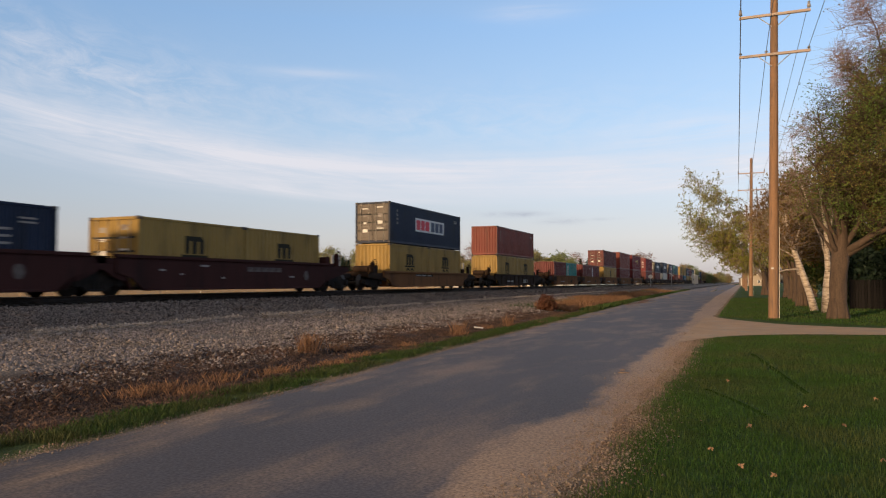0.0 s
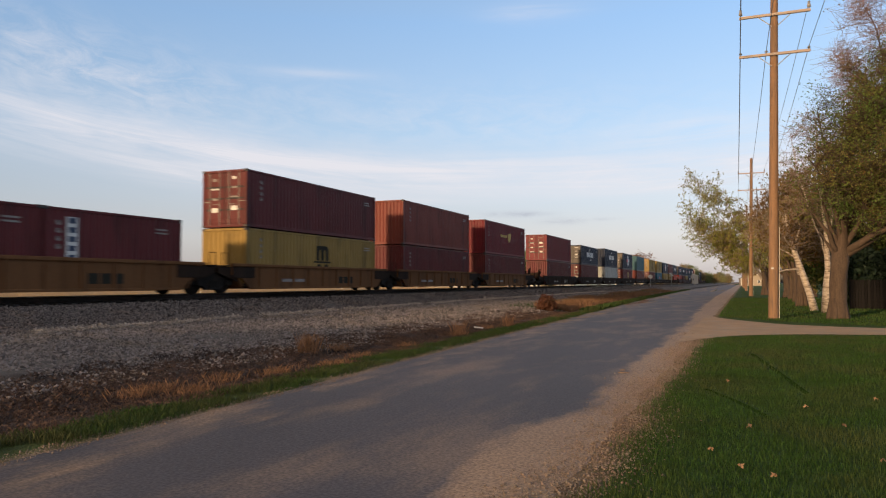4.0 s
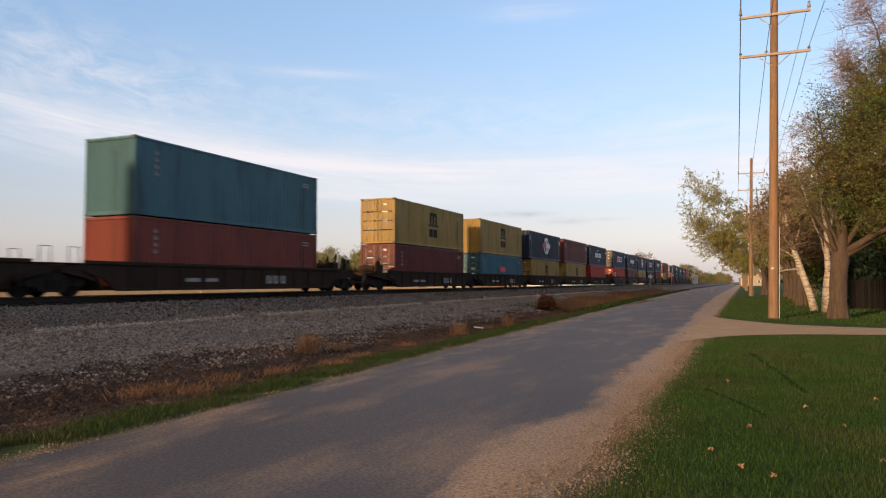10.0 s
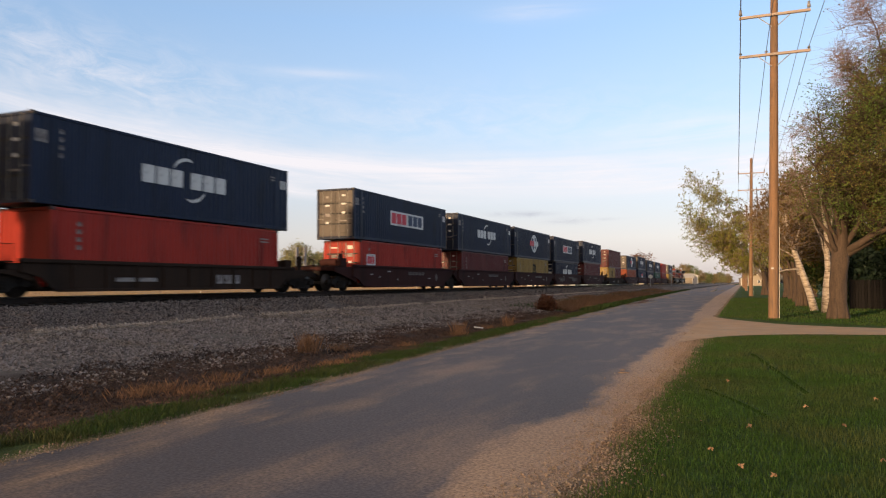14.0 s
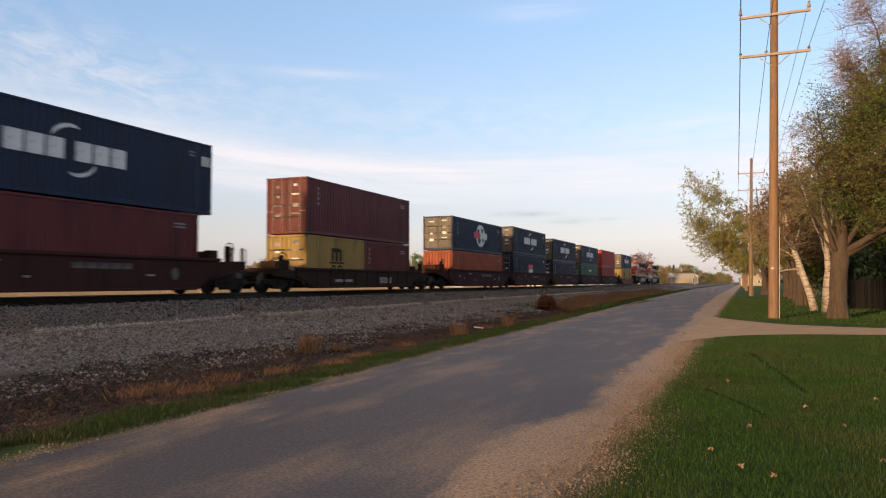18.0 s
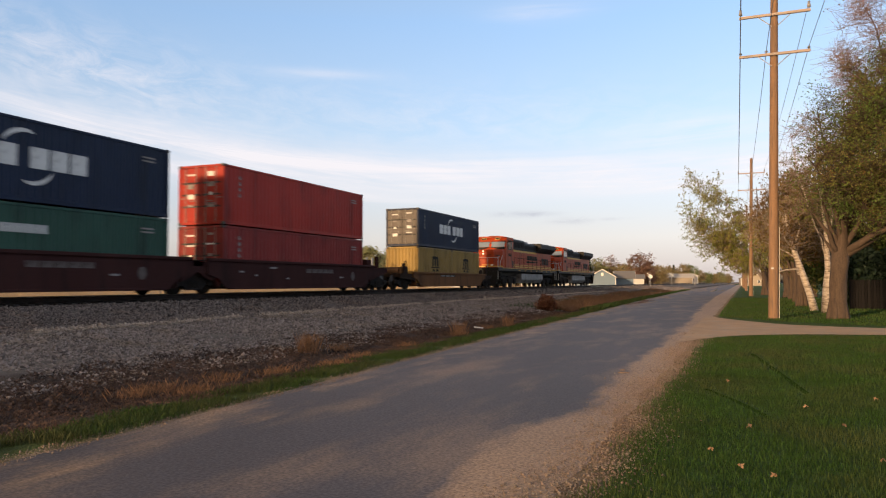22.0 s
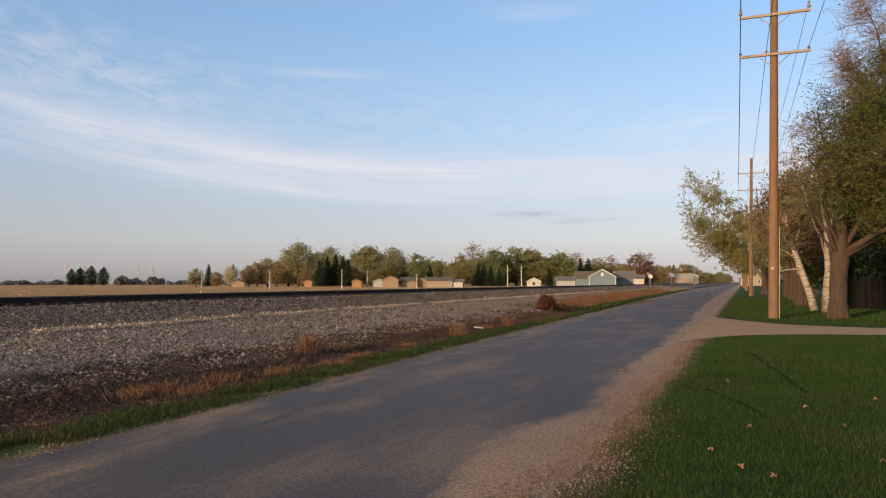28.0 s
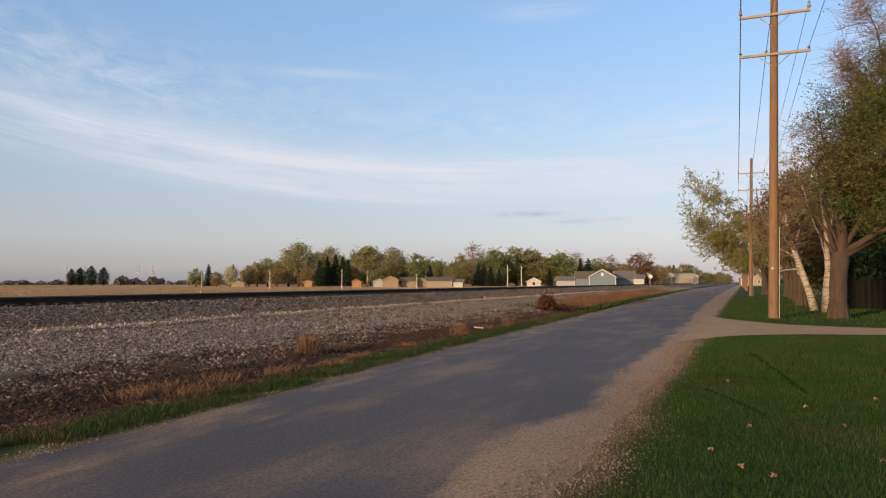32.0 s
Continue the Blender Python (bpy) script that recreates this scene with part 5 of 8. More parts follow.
def utility_pole(dz=0.0):
    th = thing("utility_pole", "tall brown timber utility pole with crossarms beside the driveway", "utility pole", "utility poles along the road")
    pts = [(LEAN * z, 0, z) for z in (-0.3, 0.0, 2, 5, 8, 11, 13.0, 15.2 - 0.5 * dz)]
    part("shaft", Geo().tube(pts, [0.205, 0.20, 0.193, 0.182, 0.170, 0.155, 0.147, 0.135], 18), MAT_POLE, th, smooth=True)
    for z in (11.05 + dz, 12.72 + dz * 1.3):
        c = LEAN * z
        arm = part("crossarm", Geo().cbox(c - 1.36, c + 1.36, -0.235, -0.135, z - 0.11, z, 0.012), MAT_ARM, th)
        for s in (-1, 1):
            part("brace", Geo().tube([(c + s * 0.62, -0.18, z - 0.10), (c + s * 0.10, -0.17, z - 0.55)], 0.018, 6), MAT_GALV, arm)
        part("bolt", Geo().tube([(c, -0.28, z - 0.055), (c, 0.22, z - 0.055)], 0.02, 6), MAT_GALV, arm)
    for x, z, h in PINS:
        z += dz * (1.3 if z > 12 else 1.0)
        c = LEAN * z
        g = Geo().tube([(c + x, -0.185, z), (c + x, -0.185, z + 0.06), (c + x, -0.185, z + 0.07), (c + x, -0.185, z + h * 0.55), (c + x, -0.185, z + h * 0.6), (c + x, -0.185, z + h)],
                       [0.02, 0.02, 0.07, 0.075, 0.055, 0.05], 12)
        part("insulator", g, MAT_PORCELAIN, th, smooth=True)
    part("ground_wire_guard", Geo().prism([(0.205, 0.0), (0.228, 0.0), (0.228 + LEAN * 3.8, 3.8), (0.205 + LEAN * 3.8, 3.8)], "y", -0.05, 0.01), MAT_PORCELAIN_PALE, th, "pale conduit strip up the pole")
    part("name_tag", Geo().box(-0.05, 0.05, -0.205, -0.192, 2.05, 2.12), MAT_GALV, th, "small metal tag")
    part("ground_line_collar", Geo().tube([(0, 0, 0), (0, 0, 0.05)], [0.26, 0.22], 14), mat("bare_soil", (0.12, 0.08, 0.05), rough=1.0), th)
    return th


def build_poles():
    first = utility_pole()
    first.location = (*POLES[1], ground_z(1.1))
    copy_thing(first, pose(*POLES[0], ground_z(1.4)))
    second = utility_pole(0.5)
    second.location = (*POLES[2], ground_z(0.67))
    tagged(second, "tall timber utility pole rising among roadside trees")
    for x, y in POLES[3:]:
        copy_thing(second, pose(x, y, ground_z(x)))
    # one wire per pin, pole to pole, with sag
    for k, (px, pz, ph) in enumerate(PINS):
        g = Geo()
        for n_, ((x0, y0), (x1, y1)) in enumerate(zip(POLES[:-1], POLES[1:])):
            up0, up1 = [(0.5 * (1.3 if pz > 12 else 1.0) if j > 1 else 0.0) for j in (n_, n_ + 1)]
            a, b = LEAN * pz + px, ground_z(0.5) + pz + ph
            pts = []
            for i in range(13):
                f = i / 12
                pts.append((x0 + a + (x1 - x0) * f, y0 - 0.185 + (y1 - y0) * f, b + up0 + (up1 - up0) * f - 4 * 0.55 * f * (1 - f)))
            g.tube(pts, 0.0125, 5, False)
        thing("power_line", "thin bare overhead power line strung between timber poles", "wire", "power lines on the poles", mesh=g.mesh("power_line"), material=MAT_WIRE)


build_poles()


# ---- trees ----
BARK = mat("brown_bark", (0.068, 0.045, 0.031), rough=0.9, var=0.35, scale=3, fine=18, streak=(5, 5, 0.8), bump=0.06, tint=(0.055, 0.036, 0.025), tint_amount=0.5)
BARK_PALE = mat("pale_birch_bark", (0.44, 0.38, 0.32), rough=0.8, var=0.25, scale=4, fine=14, streak=(1, 1, 5), bump=0.03, tint=(0.13, 0.09, 0.065), tint_amount=0.55, tint_scale=3)
BARK_GREY = mat("grey_twigs", (0.22, 0.165, 0.13), rough=0.9, var=0.25)
BARK_PINK = mat("reddish_twigs", (0.22, 0.155, 0.14), rough=0.9, var=0.25)


def leaf_mat(name, col, tint):
    return mat(name, col, rough=0.6, var=0.25, scale=0.7, fine=4, island=0.35, tint=tint, tint_amount=0.5, tint_scale=0.6, spec=0.2, through=0.5 if name.startswith("far_") else 0.35)


LEAF = {
    "fresh": leaf_mat("fresh_green_leaf", (0.105, 0.165, 0.038), (0.19, 0.135, 0.050)),
    "spring": leaf_mat("yellowish_spring_leaf", (0.23, 0.25, 0.055), (0.27, 0.22, 0.07)),
    "olive": leaf_mat("olive_leaf", (0.20, 0.185, 0.05), (0.20, 0.14, 0.05)),
    "green": leaf_mat("green_leaf", (0.045, 0.075, 0.018), (0.06, 0.06, 0.018)),
    "brown": leaf_mat("brownish_bud", (0.17, 0.098, 0.038), (0.14, 0.115, 0.035)),
    "rust": leaf_mat("rusty_bud", (0.21, 0.085, 0.045), (0.15, 0.08, 0.04)),
    "pale": leaf_mat("pale_blossom", (0.58, 0.54, 0.42), (0.42, 0.42, 0.28)),
    # far trees: distance haze is mixed into these paler, duller leaf colours
    "far_fresh": leaf_mat("far_hazed_fresh_leaf", (0.30, 0.315, 0.145), (0.32, 0.28, 0.155)),
    "far_olive": leaf_mat("far_hazed_olive_leaf", (0.31, 0.275, 0.125), (0.27, 0.28, 0.125)),
    "far_green": leaf_mat("far_hazed_green_leaf", (0.225, 0.275, 0.115), (0.26, 0.265, 0.12)),
    "far_brown": leaf_mat("far_hazed_brown_bud", (0.35, 0.27, 0.14), (0.29, 0.25, 0.12)),
    "far_rust": leaf_mat("far_hazed_rust_bud", (0.25, 0.14, 0.10), (0.21, 0.13, 0.09)),
    "needle": leaf_mat("dark_needle", (0.026, 0.046, 0.028), (0.020, 0.034, 0.022)),
}


def leaves_mesh(name, centres, size, rng, flat=0.0, long=1.6):
    """Small pointed leaves, one quad each, at random turns."""
    c = np.asarray(centres, np.float64)
    n = len(c)
    a = rng.normal(size=(n, 3))
    a /= np.linalg.norm(a, axis=1)[:, None]
    b = rng.normal(size=(n, 3))
    b[:, 2] *= 1 - flat
    a[:, 2] *= 1 - flat
    a /= np.linalg.norm(a, axis=1)[:, None]
    b -= (a * b).sum(1)[:, None] * a
    b /= np.linalg.norm(b, axis=1)[:, None]
    s = size * rng.uniform(0.6, 1.35, n)[:, None]
    v = np.stack([c - a * s * long / 2, c + b * s * 0.5, c + a * s * long / 2, c - b * s * 0.5], 1).reshape(-1, 3)
    return raw_mesh(name, v, np.arange(4 * n).reshape(-1, 4))


def curve_between(a, b, rng, sag=0.12, n=4, up=0.15):
    a, b = np.asarray(a, float), np.asarray(b, float)
    L = np.linalg.norm(b - a)
    bend = rng.normal(size=3) * sag * L
    bend[2] = abs(bend[2]) * 0.5 + up * L
    pts = []
    for i in range(n + 1):
        f = i / n
        pts.append(a + (b - a) * f + bend * 4 * f * (1 - f) * 0.5 + rng.normal(size=3) * 0.012 * L * (0 < i < n))
    return pts


def grown_tree(label, trunk, blobs, limbs, seed, twigs=220, sub=4, leaf=("fresh", 9000, 0.09), bark=BARK, limb_bark=None, twig_bark=BARK_GREY, bare=0.0, clump=0.32, group="", name="tree", hug=0.20):
    """A tree from its trunk line [(x, y, z, radius)...], crown blobs [(x, y, z, rx, ry, rz)...] and limb ends [(x, y, z, r, start)...]
    where start is a share of the trunk's length."""
    rng = np.random.default_rng(seed)
    th = thing(name, label, "tree", group)
    g = Geo()
    pts = [p[:3] for p in trunk]
    if trunk[0][3] > 0.3:
        # a thick trunk is ridged and swollen with burls
        dense, rr = [], []
        for a, b in zip(trunk[:-1], trunk[1:]):
            m = max(2, int((b[2] - a[2]) / 0.16))
            for i in range(m):
                dense.append([a[k] + (b[k] - a[k]) * i / m for k in range(3)])
                rr.append(a[3] + (b[3] - a[3]) * i / m)
        g.tube(dense, rr, 20)
        ring = np.array(dense)
        for i, p in enumerate(g.v):
            c = ring[i // 20] if i // 20 < len(ring) else ring[-1]
            d = Vector(p) - Vector(c)
            ang = math.atan2(d.y, d.x)
            k = 1 + 0.16 * noise.noise(Vector((math.cos(ang) * 1.3, math.sin(ang) * 1.3, p[2] * 1.1 + seed))) + 0.10 * noise.noise(Vector((math.cos(ang) * 4, math.sin(ang) * 4, p[2] * 0.9 + seed * 2)))
            g.v[i] = tuple(Vector(c) + d * k)
    else:
        g.tube(pts, [p[3] for p in trunk], 12)
    if trunk[0][3] > 0.25:
        for k in range(6):
            a = k * 1.05 + rng.uniform(0, 0.5)
            r = trunk[0][3]
            g.tube([(pts[0][0] + math.cos(a) * r * 1.05, pts[0][1] + math.sin(a) * r * 1.05, pts[0][2] - 0.12), (pts[0][0] + math.cos(a) * r * 0.8, pts[0][1] + math.sin(a) * r * 0.8, pts[0][2] + 0.25),
                    (pts[0][0] + math.cos(a) * r * 0.55, pts[0][1] + math.sin(a) * r * 0.55, pts[0][2] + 0.9)], [r * 0.2, r * 0.32, r * 0.25], 7)
    part("trunk", g, bark, th, smooth=True)
    node, rad = [], []
    tp = np.array(pts, float)

    def along(f):
        k = f * (len(tp) - 1)
        i = min(int(k), len(tp) - 2)
        return tp[i] + (tp[i + 1] - tp[i]) * (k - i), trunk[i][3] + (trunk[i + 1][3] - trunk[i][3]) * (k - i)
    for i in range(12):
        p, r = along(0.45 + 0.55 * i / 11)
        node.append(p)
        rad.append(r)
    for x, y, z, r, f in limbs:
        p, r0 = along(f)
        c = curve_between(p, (x, y, z), rng, 0.10, 6, 0.10)
        r = min(r, r0 * 0.8)
        rr = [r * (1 - 0.78 * i / 6) for i in range(7)]
        part("limb", Geo().tube(c, rr, 8), limb_bark or bark, th, smooth=True)
        for i in range(2, 7):
            node.append(c[i])
            rad.append(rr[i])
            node.append((c[i] + c[i - 1]) / 2)
            rad.append(rr[i])
    node, rad = np.array(node), np.array(rad)
    vol = np.array([b[3] * b[4] * b[5] for b in blobs])
    tw, fine, centres = Geo(), Geo(), []
    for _ in range(twigs):
        b = blobs[rng.choice(len(blobs), p=vol / vol.sum())]
        d = rng.normal(size=3)
        d /= np.linalg.norm(d)
        d *= rng.uniform(0.25, 1.0) ** 0.45 * (1 + 0.22 * noise.noise(Vector(d * 2.2 + seed)))
        tip = np.array(b[:3]) + d * np.array(b[3:])
        if tip[2] < 0.5:
            continue
        dist = np.linalg.norm(node - tip, axis=1) + 0.6 * np.maximum(0, node[:, 2] - tip[2])
        k = int(np.argmin(dist))
        c = curve_between(node[k], tip, rng, 0.13, 4, 0.08)
        L = np.linalg.norm(tip - node[k])
        r = min(rad[k] * 0.6, 0.012 + 0.011 * L)
        tw.tube(c, [r, r * 0.8, r * 0.6, r * 0.4, r * 0.2], 4, False)
        leafy = rng.uniform() > bare
        for j in range(sub):
            f = rng.uniform(0.35, 1.0)
            i = min(int(f * 4), 3)
            q = c[i] + (c[i + 1] - c[i]) * (f * 4 - i)
            e = q + rng.normal(size=3) * np.array([1, 1, 0.75]) * clump * 1.5 + np.array([0, 0, 0.25 * clump])
            fine.tube([q, (q + e) / 2 + rng.normal(size=3) * 0.05, e], [0.009, 0.006, 0.003], 3, False)
            if leafy:
                centres += [q + (e - q) * rng.uniform(0.3, 1.1) + rng.normal(size=3) * clump * hug for _ in range(max(1, int(leaf[1] / max(1, twigs * sub))))]
    tagged(part("branchwork", tw, twig_bark, th), kind="stuff")
    tagged(part("twig_spray", fine, twig_bark, th), kind="stuff")
    if centres:
        me = leaves_mesh("crown", centres, leaf[2], rng)
        tagged(part("crown", me, LEAF[leaf[0]], th), kind="stuff")
    return th


def build_near_trees():
    gz = ground_z(4)
    grown_tree("massive old gnarled tree with fresh spring leaves beside the driveway",
               [(3.5, 33.5, gz - 0.05, 0.38), (3.5, 33.5, 0.5, 0.32), (3.55, 33.55, 1.5, 0.31), (3.62, 33.6, 2.4, 0.36), (3.70, 33.65, 3.1, 0.26), (3.76, 33.7, 4.0, 0.16), (3.8, 33.8, 5.6, 0.17), (4.3, 34, 7.4, 0.10), (5.2, 34.2, 9.2, 0.03)],
               [(6.6, 34.2, 7.2, 3.9, 4.0, 3.0), (4.5, 33.2, 6.0, 1.8, 2.4, 2.0), (6.3, 32.4, 5.2, 2.8, 2.2, 1.4), (4.5, 33.8, 8.0, 1.4, 2.2, 1.7), (3.3, 33.0, 5.3, 1.2, 1.5, 1.4), (4.6, 32.6, 4.4, 1.1, 1.2, 0.9), (6.4, 34.0, 9.6, 2.9, 3.0, 1.9), (6.2, 34.6, 4.3, 2.4, 1.8, 1.1)],
               [(8.2, 33.2, 5.0, 0.20, 0.40), (6.8, 32.0, 4.3, 0.16, 0.42), (2.5, 33.0, 6.6, 0.11, 0.5), (4.4, 35.6, 8.5, 0.13, 0.55), (6.0, 33.6, 10.5, 0.13, 0.6), (3.0, 34.2, 8.8, 0.08, 0.62), (7.5, 35.0, 8.2, 0.14, 0.55), (2.9, 34.0, 3.7, 0.09, 0.33), (3.0, 32.6, 5.4, 0.10, 0.45), (2.2, 33.2, 4.9, 0.11, 0.4), (4.9, 33.0, 5.6, 0.13, 0.42), (3.3, 34.6, 6.4, 0.10, 0.45)],
               11, 900, 11, ("fresh", 135000, 0.050), BARK, None, BARK, 0.25, 0.36, hug=0.32)
    grown_tree("tall bare-twigged tree with purplish grey twigs behind the old tree",
               [(7.2, 37.6, gz - 0.05, 0.34), (7.2, 37.6, 1.5, 0.27), (7.0, 37.6, 5.0, 0.20), (6.8, 37.6, 8.5, 0.10), (6.3, 37.4, 10.5, 0.05), (6.5, 37.6, 12.5, 0.02)], [(6.6, 37.6, 11.8, 2.9, 3.0, 4.0), (5.2, 37.2, 9.6, 1.8, 2.2, 2.4)],
               [(4.6, 37.2, 11.2, 0.07, 0.5), (5.2, 37.0, 14.0, 0.06, 0.6), (8.4, 37.4, 13.5, 0.07, 0.55), (6.4, 36.0, 14.6, 0.05, 0.65), (8.8, 38.4, 10.0, 0.07, 0.5)],
               15, 480, 12, ("brown", 5000, 0.06), BARK, None, BARK_PINK, 0.8, 0.36)
    # pale leaning birch-like trees beside and behind it
    grown_tree("slender pale-barked leaning tree, sparsely leafed, on the lawn",
               [(3.38, 42.6, gz - 0.05, 0.21), (3.2, 42.6, 0.8, 0.18), (2.85, 42.6, 2.0, 0.16), (2.45, 42.6, 3.3, 0.13), (2.2, 42.7, 4.4, 0.09), (2.1, 42.8, 5.6, 0.05), (2.2, 42.8, 6.8, 0.02)],
               [(1.8, 42.6, 4.8, 1.9, 2.6, 1.7), (2.7, 42.6, 5.8, 1.2, 2, 2.0)],
               [(0.9, 41.9, 3.7, 0.055, 0.42), (1.5, 41.6, 1.9, 0.06, 0.36), (0.6, 42.8, 5.0, 0.05, 0.5), (3.4, 42.2, 5.8, 0.05, 0.5), (1.6, 43.2, 6.2, 0.04, 0.66)],
               23, 210, 9, ("brown", 9000, 0.075), BARK_PALE, BARK_PALE, BARK_GREY, 0.35, 0.30)
    grown_tree("pale-barked tree with several thin upright stems on the lawn",
               [(3.72, 40.5, gz - 0.05, 0.24), (3.75, 40.5, 1.0, 0.20), (3.85, 40.5, 2.2, 0.15), (3.8, 40.6, 4.2, 0.10), (3.6, 40.8, 6.6, 0.07), (3.5, 40.8, 9.8, 0.03)],
               [(3.4, 40.8, 7.0, 1.7, 2.4, 3.2)],
               [(2.3, 40.2, 8.9, 0.05, 0.40), (4.6, 40.0, 7.5, 0.06, 0.45), (2.9, 41.2, 9.6, 0.04, 0.5), (4.9, 39.2, 3.0, 0.05, 0.36), (3.0, 40.0, 10.4, 0.035, 0.6)],
               31, 170, 9, ("fresh", 4200, 0.07), BARK_PALE, BARK_PALE, BARK_GREY, 0.68, 0.28)
    # the row behind, whose crowns reach over the road
    row = [((3.35, 51.0), 0.34, 8.4, [(3.4, 51, 6.0, 1.9, 3.2, 2.6), (4.6, 51, 4.4, 2.2, 3, 1.8)], ("brown", 14000, 0.085), 41, 240, 0.2),
           ((3.7, 61.0), 0.32, 7.6, [(3.6, 61, 5.2, 2.2, 3.5, 2.4)], ("olive", 11000, 0.11), 43, 190, 0.2),
           ((4.0, 71.0), 0.36, 8.2, [(3.6, 71, 5.4, 2.2, 3.5, 2.7)], ("olive", 8000, 0.11), 47, 140, 0.2),
           ((4.0, 80.3), 0.40, 8.6, [(3.6, 80, 5.6, 2.4, 3.5, 2.9)], ("fresh", 8000, 0.12), 53, 150, 0.2),
           ((2.3, 94.0), 0.40, 13.0, [(-2.8, 93, 8.6, 3.6, 4, 4.2), (0.3, 93, 6.0, 3.4, 4, 3.4), (-4.4, 92, 6.6, 2.4, 3, 2.8), (-0.6, 94, 3.8, 2.8, 3, 1.6), (-6.2, 92, 12.6, 1.5, 2.0, 3.2), (-3.6, 93, 12.6, 1.6, 2, 2.6)], ("spring", 34000, 0.10), 59, 520, 0.15),
           ((3.3, 108.0), 0.36, 13.0, [(0.2, 108, 7.4, 4.6, 5, 4.6)], ("olive", 12000, 0.12), 61, 230, 0.25),
           ((3.6, 128.0), 0.36, 12.0, [(0.6, 128, 7.0, 5.2, 5, 4.6)], ("brown", 8000, 0.20), 67, 150, 0.1)]
    for (x, y), r, h, blobs, leaf, seed, tw, bare in row:
        grown_tree("roadside tree with sparse yellowish spring foliage over the road",
                   [(x, y, gz - 0.05, r * 1.1), (x, y, 0.5, r * 0.85), (x - 0.1, y, 2.0, r * 0.66), (x - 0.3, y, 4.0, r * 0.48), (x - 0.5, y, h * 0.65, r * 0.3), (x - 0.7, y, h, r * 0.08)], blobs,
                   [(blobs[0][0] - 0.8 * blobs[0][3], y - 0.5, blobs[0][2] + 0.4, 0.12, 0.35), (blobs[-1][0] - 0.7 * blobs[-1][3], y + 1, blobs[-1][2], 0.10, 0.4), (blobs[0][0], y - 2, blobs[0][2] + 0.7 * blobs[0][5], 0.09, 0.45), (x + 1.8, y, 6.5, 0.10, 0.45), (x - 0.8, y + 1.5, 8.0, 0.08, 0.6)],
                   seed, tw, 9, leaf, BARK, BARK_PALE if seed in (41, 59) else BARK, BARK_GREY, bare, 0.34, "trees along the road")
    # darker trees farther back from the road
    for x, y, h, seed, kind in ((9.5, 52, 11, 71, "green"), (13.5, 47, 12, 73, "green"), (7.4, 60, 10, 79, "green"), (12.0, 60, 13, 83, "green"), (6.8, 70, 9, 89, "green"), (6.6, 84, 11, 97, "olive")):
        grown_tree("dense broadleaf tree shading the back of the lawn", [(x, y, 0, 0.34), (x, y, 1.2, 0.28), (x, y, h * 0.5, 0.16), (x, y, h, 0.03)],
                   [(x, y, h * 0.60, 3.6, 3.6, h * 0.36), (x, y, h * 0.30, 3.2, 3.2, h * 0.26)],
                   [(x - 2.4, y, h * 0.5, 0.09, 0.4), (x + 2.4, y, h * 0.55, 0.09, 0.4), (x, y - 2.4, h * 0.6, 0.08, 0.5)], seed, 170, 6, (kind, 12000, 0.19), BARK, None, BARK, 0.0, 0.5, "trees behind the lawn", "tree", 0.42)


build_near_trees()


def conifer(label, h, r, seed, broad=False):
    """An evergreen with drooping whorls of boughs, its base at the origin."""
    rng = np.random.default_rng(seed)
    th = thing("conifer", label, "tree", "evergreens across the field")
    part("trunk", Geo().tube([(0, 0, -0.3), (0, 0, h * 0.5), (0, 0, h * 0.97)], [0.22, 0.14, 0.02], 8), BARK, th)
    boughs, centres = Geo(), []
    n = 15
    for i in range(n):
        f = i / (n - 1)
        z = h * (0.10 + 0.86 * f)
        rr = r * ((1 - f) ** 0.75 if not broad else math.sin(math.pi * (0.22 + 0.76 * f)) ** 0.8)
        for k in range(9):
            a = k * 0.70 + i * 1.3 + rng.uniform(-0.2, 0.2)
            q = rr * rng.uniform(0.75, 1.12) + 0.08
            e = np.array([math.cos(a) * q, math.sin(a) * q, z - 0.16 * q + (0.25 * q if broad else 0)])
            boughs.tube([(0, 0, z), tuple(e)], [0.04, 0.01], 3, False)
            m = int(26 * (q / r) + 5)
            t = rng.uniform(0.15, 1.05, m)[:, None]
            centres.append(np.array([0, 0, z]) + (e - np.array([0, 0, z])) * t + rng.normal(size=(m, 3)) * np.array([0.22, 0.22, 0.16]) * (0.4 + q * 0.22))
    tagged(part("boughwork", boughs, BARK_GREY, th), kind="stuff")
    tagged(part("needle_cover", leaves_mesh("needle_cover", np.concatenate(centres), 0.30, rng, 0.3, 1.8), LEAF["needle"], th), kind="stuff")
    return th


